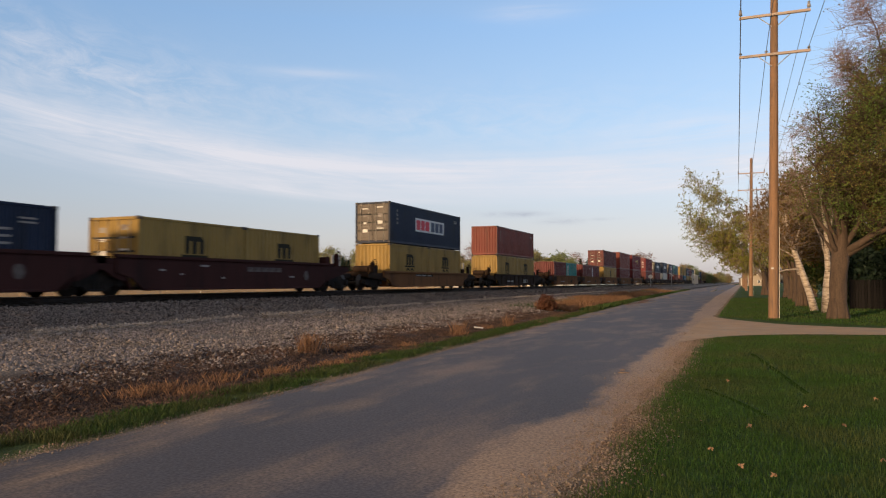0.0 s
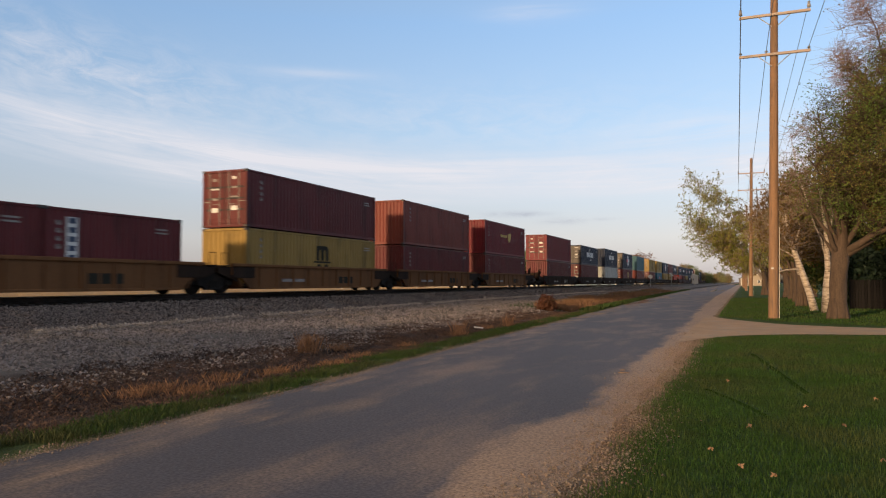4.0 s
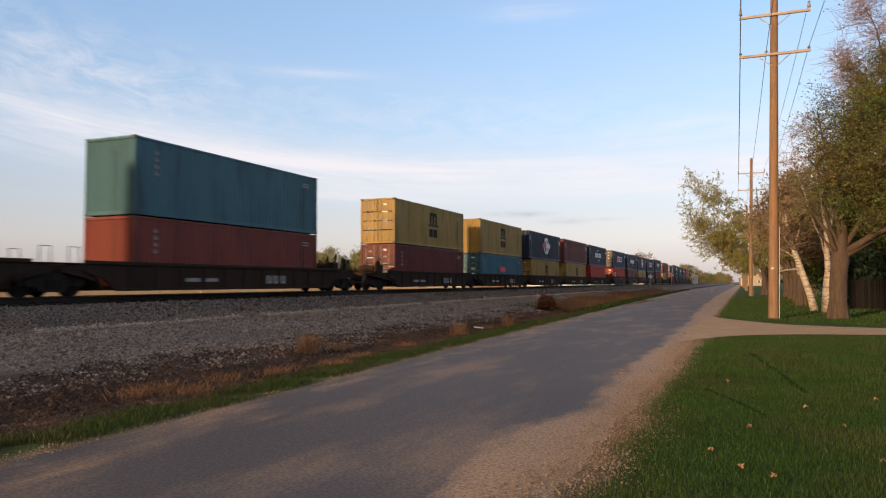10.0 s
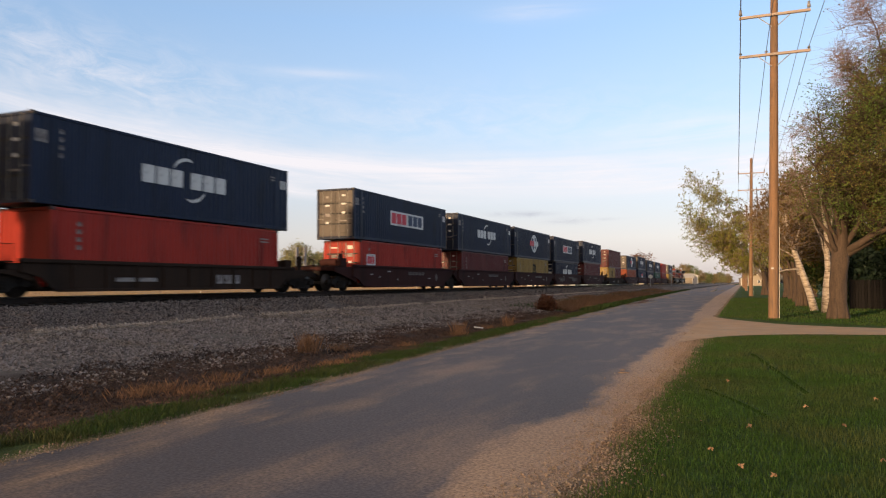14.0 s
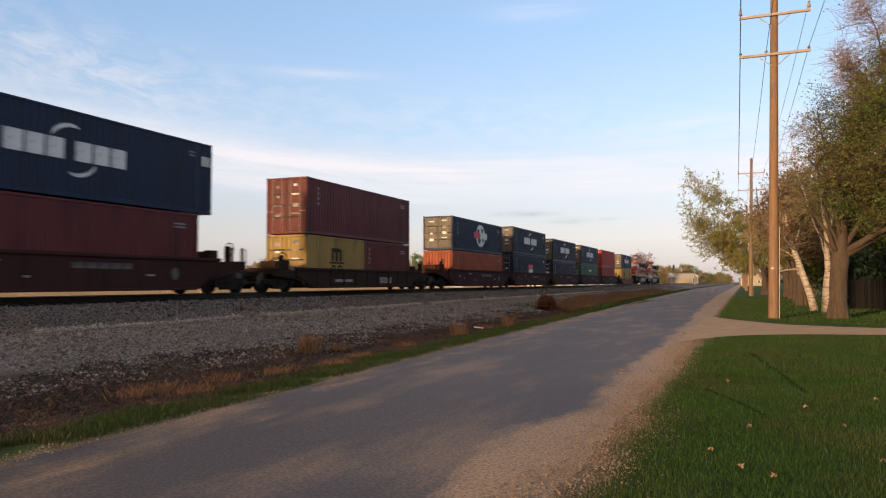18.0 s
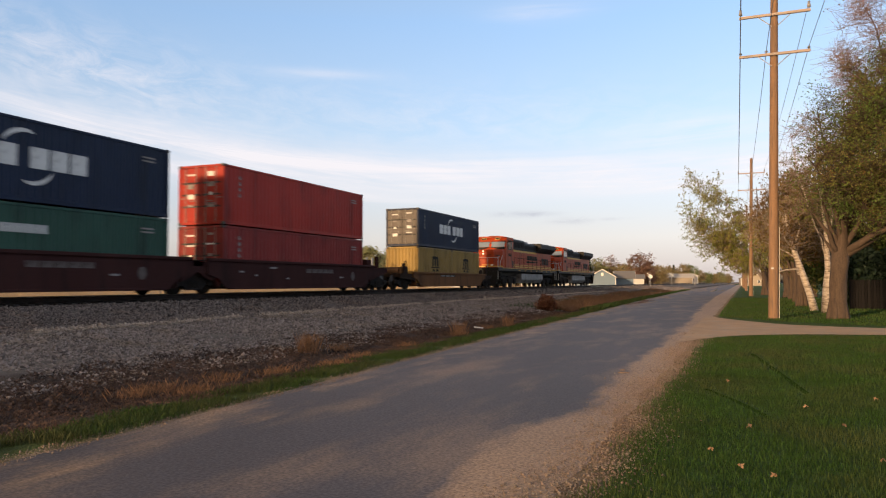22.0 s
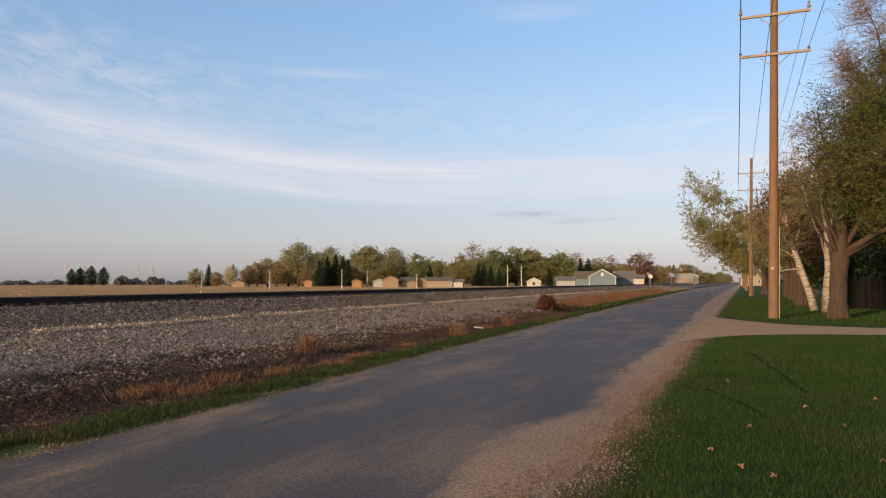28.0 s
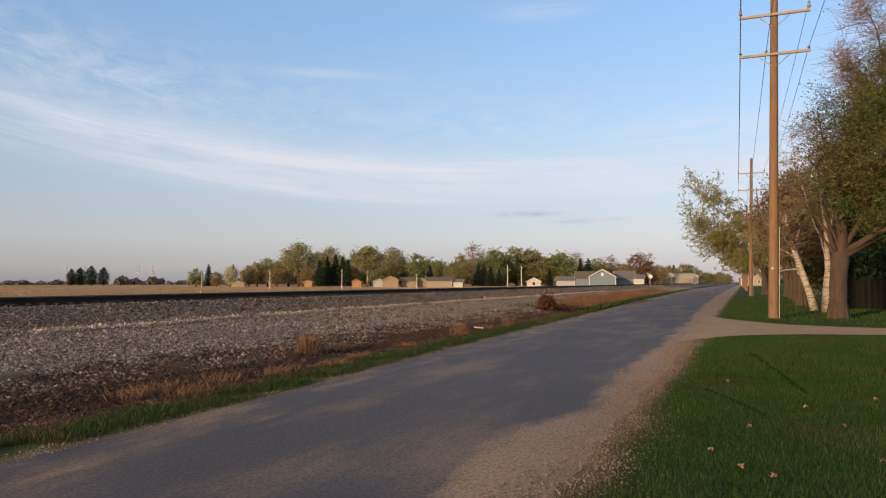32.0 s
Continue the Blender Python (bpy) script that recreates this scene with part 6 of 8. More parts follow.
def far_kind(kind, seed):
    """A leafy tree ten metres tall at the origin."""
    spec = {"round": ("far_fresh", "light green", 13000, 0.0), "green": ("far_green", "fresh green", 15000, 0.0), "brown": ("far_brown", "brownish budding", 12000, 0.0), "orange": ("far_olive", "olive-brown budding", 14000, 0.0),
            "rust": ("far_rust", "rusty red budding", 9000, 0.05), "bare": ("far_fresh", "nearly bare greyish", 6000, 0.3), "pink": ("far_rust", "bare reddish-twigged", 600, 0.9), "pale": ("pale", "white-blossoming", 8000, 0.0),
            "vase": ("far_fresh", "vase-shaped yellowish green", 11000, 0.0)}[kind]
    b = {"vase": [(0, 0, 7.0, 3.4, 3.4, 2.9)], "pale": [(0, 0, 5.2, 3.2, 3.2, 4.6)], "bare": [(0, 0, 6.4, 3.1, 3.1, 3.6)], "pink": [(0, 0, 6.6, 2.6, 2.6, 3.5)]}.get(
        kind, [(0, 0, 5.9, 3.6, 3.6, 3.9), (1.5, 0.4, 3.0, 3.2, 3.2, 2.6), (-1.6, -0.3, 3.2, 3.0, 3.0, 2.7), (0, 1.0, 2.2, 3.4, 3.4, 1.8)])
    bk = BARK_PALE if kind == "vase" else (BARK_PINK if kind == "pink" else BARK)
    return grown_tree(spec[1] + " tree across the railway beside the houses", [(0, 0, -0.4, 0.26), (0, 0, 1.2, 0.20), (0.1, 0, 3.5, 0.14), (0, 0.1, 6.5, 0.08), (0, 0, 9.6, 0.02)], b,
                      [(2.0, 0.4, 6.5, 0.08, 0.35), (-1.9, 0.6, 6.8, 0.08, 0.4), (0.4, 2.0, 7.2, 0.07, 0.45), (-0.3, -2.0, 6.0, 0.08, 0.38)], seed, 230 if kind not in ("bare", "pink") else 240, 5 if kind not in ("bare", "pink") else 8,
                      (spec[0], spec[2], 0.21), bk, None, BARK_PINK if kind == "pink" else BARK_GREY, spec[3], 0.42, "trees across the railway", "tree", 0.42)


# kind, place, height
FAR_TREES = [
    ("round", -208, 239, 7.6), ("spruce", -210, 249, 9.9), ("brown", -200, 242, 6.4), ("pale", -188, 236, 8.4), ("spruce", -213, 269, 10.2), ("pine", -357, 307, 10.3),
    ("pine", -357, 313, 11.1), ("pine", -345, 310, 11.8), ("pine", -340, 314, 11.2), ("brown", -188, 247, 8.7), ("brown", -191, 257, 10.8), ("bare", -193, 267, 12.4),
    ("brown", -177, 251, 9.1), ("round", -184, 270, 14.1), ("bare", -169, 255, 18.1), ("brown", -160, 248, 8.4), ("round", -178, 284, 15.5), ("bare", -173, 286, 17.8),
    ("spruce", -153, 245, 10.9), ("spruce", -153, 251, 12.4), ("spruce", -151, 254, 13.4), ("spruce", -147, 253, 12.4), ("spruce", -144, 252, 10.9), ("vase", -114, 212, 13.2),
    ("round", -146, 286, 13.5), ("bare", -138, 279, 16.4), ("brown", -143, 298, 13.1), ("green", -123, 274, 13.1), ("spruce", -115, 266, 8.7), ("round", -123, 295, 11.4),
    ("orange", -111, 279, 10.3), ("orange", -103, 271, 12.2), ("pink", -113, 310, 18.8), ("green", -95, 285, 16.1), ("spruce", -94, 264, 9.2), ("spruce", -92, 265, 8.8),
    ("spruce", -88, 261, 7.8), ("spruce", -85, 262, 6.9), ("orange", -94, 297, 12.2), ("round", -89, 298, 16.8), ("vase", -87, 310, 15.5), ("orange", -80, 302, 14.6),
    ("spruce", -64, 255, 6.6), ("green", -80, 324, 12.9), ("green", -71, 306, 15.0), ("pink", -72, 338, 15.8), ("spruce", -62, 299, 11.3), ("spruce", -57, 290, 11.2),
    ("orange", -60, 332, 10.3), ("pink", -57, 344, 13.9), ("brown", -51, 336, 10.0), ("rust", -34, 267, 11.9), ("brown", -43, 307, 9.2), ("rust", -33, 279, 8.8),
    ("brown", -32, 311, 8.7), ("brown", -32, 354, 9.1), ("spruce", -30, 355, 9.6), ("brown", -25, 346, 9.6), ("green", -22, 348, 8.4), ("brown", -21, 402, 7.1),
    ("green", -19, 446, 7.0), ("brown", -17, 490, 6.8), ("round", -15, 556, 8.4), ("brown", -11, 601, 8.0),
]


def build_far_trees():
    made, count = {}, {}
    rnd = random.Random(5)
    # a lower row behind closes the gaps between the crowns
    back = []
    for i in range(44):
        f = i / 43
        back.append((rnd.choice(("brown", "orange", "green", "round", "brown", "orange")), -196 + 172 * f + rnd.uniform(-2, 2), 290 + 75 * f + rnd.uniform(-6, 6), rnd.uniform(9.0, 13.5) * (1.0 - 0.35 * max(0.0, f - 0.75) * 4)))
    for kind, x, y, h in FAR_TREES + back:
        count[kind] = count.get(kind, 0) + 1
        var = count[kind] % 2
        z = ground_z(x) - 0.05
        wide = {"spruce": 0.95, "pine": 1.0}.get(kind, 1.22) * rnd.uniform(0.92, 1.15)
        m = pose(x, y, z, 0, 0, rnd.uniform(0, 360)) @ Matrix.Diagonal((h / 10 * wide, h / 10 * wide, h / 10, 1))
        if (kind, var) not in made:
            if kind == "spruce":
                ob = conifer("dark green pointed spruce beside the houses", 10, 2.6, 101 + var)
            elif kind == "pine":
                ob = conifer("dark green rounded pine standing in the field", 10, 2.9, 111 + var, True)
            else:
                ob = far_kind(kind, 121 + len(made))
            made[kind, var] = ob
            ob.matrix_basis = m
        else:
            ob = made[kind, var]
            keep = ob.matrix_basis.copy()
            ob.matrix_basis = Matrix()
            copy_thing(ob, m)
            ob.matrix_basis = keep


build_far_trees()


def build_distance():
    """Woods on the horizon, as low uneven masses of leaves, haze put into their grey."""
    rng = np.random.default_rng(9)
    woods = leaf_mat("haze_tinted_woods", (0.16, 0.165, 0.17), (0.20, 0.19, 0.19))
    for a0, a1, d, h in ((-62, -47, 1500, 9), (-46.5, -43.3, 1100, 11), (-43, -36, 1300, 7), (-21, -1, 900, 11), (-34, -21, 1000, 10), (0, 40, 700, 13)):
        n = 2600
        a = np.radians(rng.uniform(a0, a1, n))
        dd = d + rng.uniform(-25, 25, n)
        top = h * (0.55 + 0.45 * np.sin(a * 260) * np.sin(a * 97 + 1.3)) * rng.uniform(0.15, 1, n)
        c = np.stack([np.sin(a) * dd, np.cos(a) * dd, np.maximum(0.3, top)], 1)
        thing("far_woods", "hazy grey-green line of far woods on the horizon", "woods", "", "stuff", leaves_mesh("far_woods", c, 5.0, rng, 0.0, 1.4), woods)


build_distance()


# ---- houses and sheds across the railway ----
MAT_WHITE = mat("white_trim", (0.60, 0.60, 0.58), rough=0.6, var=0.08)
MAT_GLASS = mat("house_glass", (0.05, 0.06, 0.08), rough=0.1, spec=0.7)
SIDING = {"blue": mat("blue_siding", (0.13, 0.19, 0.25), rough=0.7, var=0.1, streak=(1, 1, 20)), "tan": mat("tan_siding", (0.29, 0.22, 0.15), rough=0.75, var=0.12, streak=(1, 1, 20)),
          "cream": mat("cream_siding", (0.30, 0.255, 0.20), rough=0.75, var=0.1, streak=(1, 1, 20)), "white": mat("white_siding", (0.48, 0.47, 0.45), rough=0.7, var=0.08, streak=(1, 1, 20)),
          "orange": mat("orange_timber", (0.34, 0.19, 0.09), rough=0.8, var=0.2), "grey": mat("grey_siding", (0.33, 0.35, 0.37), rough=0.7, var=0.1)}
ROOFS = {"grey": mat("grey_shingles", (0.13, 0.125, 0.125), rough=0.9, var=0.25, scale=4), "pale": mat("pale_metal_roof", (0.36, 0.33, 0.29), rough=0.6, var=0.12), "brown": mat("brown_shingles", (0.115, 0.092, 0.078), rough=0.9, var=0.25, scale=4)}


def house(label, x, y, turn, w, d, eave, ridge, siding, roof, windows=2, category="house", name="house"):
    """A gabled building, gable end facing -y before it is turned; w across the gable, d along the ridge."""
    th = thing(name, label, category, "buildings across the railway")
    th.matrix_basis = pose(x, y, ground_z(x) - 0.02, 0, 0, turn)
    sm, rm = SIDING[siding], ROOFS[roof]
    trim = MAT_WHITE if category == "house" else sm
    t = 0.15
    gable = [(-w / 2, 0), (w / 2, 0), (w / 2, eave), (0, ridge), (-w / 2, eave)]
    for s, yy in ((-1, -d / 2), (1, d / 2)):
        part("gable_wall", Geo().prism(gable, "y", *sorted((yy, yy - s * t))), sm, th)
    for s in (-1, 1):
        part("side_wall", Geo().box(*sorted((s * w / 2, s * (w / 2 - t))), -d / 2 + t, d / 2 - t, 0, eave - 0.003), sm, th)
    k = (ridge - eave) / (w / 2)
    o = 0.35
    for s in (-1, 1):
        a = [(s * (w / 2 + o), eave - k * o + 0.02), (0, ridge + 0.02), (0, ridge + 0.17), (s * (w / 2 + o), eave - k * o + 0.15)]
        part("roof_slope", Geo().prism(a, "y", -d / 2 - o, d / 2 + o), rm, th)
        f = [(s * (w / 2 + o + 0.02), eave - k * o - 0.08), (0, ridge - 0.06), (0, ridge + 0.19), (s * (w / 2 + o + 0.02), eave - k * o + 0.17)]
        for yy in (-d / 2 - o - 0.05, d / 2 + o):
            part("barge_board", Geo().prism(f, "y", yy, yy + 0.05), trim, th)
        part("corner_board", Geo().box(*sorted((s * (w / 2 + 0.02), s * (w / 2 - 0.16))), -d / 2 - 0.02, -d / 2 + 0.14, 0.02, eave - 0.1), trim, th)

    def window(cx, cy, cz, ww, hh, face):
        if face == "g":
            fr = part("window", Geo().box(cx - ww / 2 - 0.1, cx + ww / 2 + 0.1, cy - 0.05, cy, cz - hh / 2 - 0.1, cz + hh / 2 + 0.1), MAT_WHITE, th, "white-framed window")
            part("pane", Geo().box(cx - ww / 2, cx + ww / 2, cy - 0.065, cy - 0.045, cz - hh / 2, cz + hh / 2), MAT_GLASS, fr)
        else:
            fr = part("window", Geo().box(cx, cx + 0.05, cy - ww / 2 - 0.1, cy + ww / 2 + 0.1, cz - hh / 2 - 0.1, cz + hh / 2 + 0.1), MAT_WHITE, th, "white-framed window")
            part("pane", Geo().box(cx + 0.045, cx + 0.065, cy - ww / 2, cy + ww / 2, cz - hh / 2, cz + hh / 2), MAT_GLASS, fr)
    for i in range(windows):
        window((i - (windows - 1) / 2) * w / max(1, windows), -d / 2, eave * 0.58, 0.9, 1.0, "g")
        window(w / 2, (i - (windows - 1) / 2) * d / max(1, windows), eave * 0.58, 1.0, 1.0, "s")
    if not windows and category != "house":
        part("door", Geo().box(-0.9, 0.9, -d / 2 - 0.04, -d / 2, 0.05, min(2.1, eave * 0.85)), sm, th)
    return th


def build_houses():
    g = house("blue-grey sided house gable with white trim across the railway", -38.0, 215.0, 8, 7.4, 10, 2.9, 5.0, "blue", "grey", 0)
    part("gable_vent", Geo().box(-0.35, 0.35, -5.06, -5.0, 3.2, 4.1), MAT_WHITE, g, "white gable vent")
    house("blue-grey house wing with brown shingle roof and white-framed windows", -44.0, 222.0, 98, 6.0, 6.4, 2.7, 4.6, "blue", "brown", 2)
    house("blue-grey house wing with dark grey roof", -33.2, 224.0, 98, 6.0, 5.6, 2.6, 4.6, "blue", "grey", 1)
    house("small white house with grey roof and dark windows", -62.4, 228.4, 15, 4.2, 4.0, 1.8, 2.8, "white", "grey", 1)
    house("low grey-blue house with dark roof behind the railway", -54.6, 240.0, 100, 5.0, 6.0, 2.1, 3.3, "grey", "grey", 1)
    house("tan gabled garage facing the field", -101.0, 203.0, 25, 4.8, 6.5, 2.3, 3.5, "tan", "brown", 0, "garage", "garage")
    house("low tan garage with brown roof", -96.8, 207.0, 115, 4.5, 4.5, 2.1, 3.0, "tan", "brown", 0, "garage", "garage")
    house("small tan shed with low roof", -93.6, 210.5, 20, 3.6, 3.2, 2.0, 2.7, "tan", "grey", 0, "shed", "shed")
    house("long low cream house with brown roof", -86.0, 206.0, 112, 5.0, 7.5, 2.1, 3.0, "cream", "brown", 1)
    house("white rounded camper body beside a house", -80.6, 207.5, 110, 2.4, 3.2, 1.8, 2.4, "white", "grey", 0, "shed", "shed")
    house("orange timber shed beside the tree", -115.5, 208.0, 20, 3.0, 3.0, 1.9, 2.4, "orange", "brown", 0, "shed", "shed")
    house("grey low shed with dark roof", -109.0, 212.0, 20, 4.5, 4.0, 1.8, 2.6, "grey", "grey", 0, "shed", "shed")
    house("white house with pale siding beyond the blue house", -36.0, 258.0, 98, 6.0, 8.5, 2.6, 3.9, "white", "grey", 2)
    house("long cream building with shallow pale roof far along the railway", -26.5, 324.0, 96, 7.0, 13.0, 3.0, 4.6, "cream", "pale", 2)
    house("white building with flat grey roof beside the railway", -20.5, 330.0, 6, 4.5, 8.0, 3.4, 4.2, "white", "grey", 1)
    house("small yellow timber shed at the field's edge", -144.0, 224.0, 20, 2.6, 3.2, 1.8, 2.4, "orange", "grey", 0, "shed", "shed")
    house("small brown stall at the field's edge", -181.0, 232.0, 25, 5.0, 3.0, 1.5, 2.1, "tan", "brown", 0, "shed", "shed")
    house("white farm building far across the field", -470.0, 600.0, 20, 9.0, 16.0, 4.0, 6.5, "white", "grey", 0, "barn", "barn")
    house("pale house at the far end of the road", 3.0, 330.0, 5, 9.0, 10.0, 3.0, 5.4, "cream", "grey", 2)
    # slim poles along the far street
    for x, y, h in ((-44.8, 143.8, 5.1), (-45.0, 154.5, 5.2), (-91.5, 157.0, 5.0), (-113.9, 158.6, 4.8), (-70.3, 154.9, 3.6), (-16.1, 274.5, 5.9), (-163, 190, 5.6)):
        z = ground_z(x)
        th = thing("field_pole", "slim pale timber pole at the edge of the field", "pole", "slim poles by the field")
        part("shaft", Geo().tube([(x, y, z - 0.2), (x, y, h)], [0.11, 0.08], 8), MAT_POLE_PALE, th)
        part("cap", Geo().tube([(x, y, h), (x, y, h + 0.12)], [0.10, 0.03], 8), MAT_GALV, th)
    # round sign on a post, and a crossing signal mast by the track
    th = thing("round_sign", "round pale sign on a post beside the track", "sign")
    z = ground_z(-17.7)
    part("post", Geo().tube([(-17.7, 155, z - 0.1), (-17.7, 155, 3.1)], 0.05, 8), MAT_GALV, th)
    part("sign_disc", Geo().tube([(-17.7, 154.93, 2.75), (-17.7, 154.96, 2.75)], 0.42, 20), MAT_MARK, th)
    for x, y in ((-18.2, 208.0), (-24.8, 214.0)):
        th = thing("crossing_signal", "railway crossing signal mast with pale crossbuck", "signal", "crossing signals")
        z = ground_z(x)
        part("mast", Geo().tube([(x, y, z - 0.1), (x, y, 4.3)], 0.07, 8), MAT_GALV, th)
        for s in (-1, 1):
            part("crossbuck", Geo().prism([(x - 0.6, 3.6 + s * 0.45), (x - 0.5, 3.75 + s * 0.45), (x + 0.6, 3.75 - s * 0.45), (x + 0.5, 3.6 - s * 0.45)], "y", y - 0.12 + 0.02 * s, y - 0.10 + 0.02 * s), MAT_WHITE, th)
            part("lamp", Geo().tube([(x + s * 0.4, y - 0.2, 2.8), (x + s * 0.4, y - 0.05, 2.8)], 0.15, 12), MAT_STEEL, th)
    # lattice masts of a far power line
    for x, y in ((-1541, 1312), (-1500, 1330), (-1378, 1379), (-1345, 1392)):
        th = thing("lattice_mast", "hazy steel lattice mast far across the fields", "pylon", "lattice masts on the horizon")
        # horizon haze is put into the steel as a pale bluish colour
        hz = mat("haze_tinted_steel", (0.42, 0.42, 0.46), rough=0.8, var=0.05) if "hazy" not in M else M["hazy"]
        M["hazy"] = hz
        for s in (-1, 1):
            part("mast_leg", Geo().tube([(x + s * 5, y, 0), (x + s * 1.2, y, 48)], [0.7, 0.5], 4), hz, th)
        for zz in (30, 38, 46):
            part("mast_arm", Geo().tube([(x - 10, y, zz), (x + 10, y, zz)], 0.5, 4), hz, th)
        for k in range(5):
            a, b = 5 - 0.76 * k, 5 - 0.76 * (k + 1)
            part("mast_brace", Geo().tube([(x - a, y, 9.6 * k), (x + b, y, 9.6 * (k + 1))], 0.35, 4), hz, th)


build_houses()


def build_fence():
    """Board fence behind the lawn trees, their shade put into its near-black colour."""
    fm = mat("shaded_fence_board", (0.012, 0.011, 0.011), spec=0.05, rough=0.95, var=0.3, rand=0.3, streak=(6, 6, 0.6))
    th = thing("board_fence", "weathered board fence behind the lawn, coloured near black for shade", "fence")
    th.location = (0, 0, 0)
    board = Geo().cbox(-0.068, 0.068, -0.011, 0.011, 0.05, 1.62, 0.006).mesh("board")
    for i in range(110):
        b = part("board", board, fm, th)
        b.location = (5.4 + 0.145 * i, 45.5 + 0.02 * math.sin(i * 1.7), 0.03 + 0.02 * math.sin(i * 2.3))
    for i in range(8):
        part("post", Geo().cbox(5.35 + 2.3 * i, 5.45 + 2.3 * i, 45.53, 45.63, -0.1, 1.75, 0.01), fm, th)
    # an evergreen hedge stands close behind it
    rng = np.random.default_rng(91)
    for i in range(7):
        hx = 6.0 + 2.3 * i
        h = thing("hedge_shrub", "dense dark evergreen hedge shrub behind the fence", "shrub", "hedge behind the fence")
        h.location = (hx, 47.2, 0.03)
        part("trunk", Geo().tube([(0, 0, -0.1), (0.05, 0, 2.4)], [0.09, 0.03], 7), BARK, h)
        d = rng.normal(size=(2600, 3))
        d /= np.linalg.norm(d, axis=1)[:, None]
        c = d * rng.uniform(0.55, 1.02, (2600, 1)) * np.array([1.5, 1.1, 1.9]) + np.array([0, 0, 1.95])
        tagged(part("foliage", leaves_mesh("foliage", c, 0.17, rng), LEAF["needle"], h), kind="stuff")
    for z in (0.45, 1.30):
        part("fence_rail", Geo().cbox(5.35, 21.4, 45.52, 45.57, z - 0.045, z + 0.045, 0.006), fm, th)


build_fence()


# ---- ground cover ----
def blades(name, xy, height, width, rng, lean=0.5):
    """Grass blades: a narrow bent blade of two triangles each."""
    n = len(xy)
    x, y = xy[:, 0], xy[:, 1]
    z = heights(x, y)
    a = rng.uniform(0, 2 * math.pi, n)
    h = height * rng.uniform(0.5, 1.3, n)
    w = width * rng.uniform(0.7, 1.3, n)
    dx, dy = np.cos(a), np.sin(a)
    ln = h * lean * rng.uniform(0.1, 1.0, n)
    b = rng.uniform(0, 2 * math.pi, n)
    lx, ly = np.cos(b) * ln, np.sin(b) * ln
    v = np.stack([np.stack([x - dx * w, y - dy * w, z - 0.01], 1), np.stack([x + dx * w, y + dy * w, z - 0.01], 1),
                  np.stack([x + dx * w * 0.8 + lx * 0.52, y + dy * w * 0.8 + ly * 0.52, z + h * 0.6], 1), np.stack([x + lx, y + ly, z + h], 1)], 1).reshape(-1, 3)
    return raw_mesh(name, v, np.arange(4 * n).reshape(-1, 4))


def scatter(rng, n, x0, x1, y0, y1, power=1.0):
    return np.stack([rng.uniform(x0, x1, n), y0 + (y1 - y0) * rng.uniform(0, 1, n) ** power], 1)


BIG_TUFTS = ((-9.0, 13.9), (-9.1, 14.2), (-8.3, 21.5), (-8.1, 26.0))
MID_TUFTS = ((-7.62, 8.76), (-8.14, 8.68), (-7.88, 11.2), (-8.11, 8.1), (-8.07, 9.96), (-8.85, 15.06), (-7.5, 12.6), (-7.8, 14.2), (-8.0, 17.0), (-8.3, 21.3), (-8.6, 25.0))


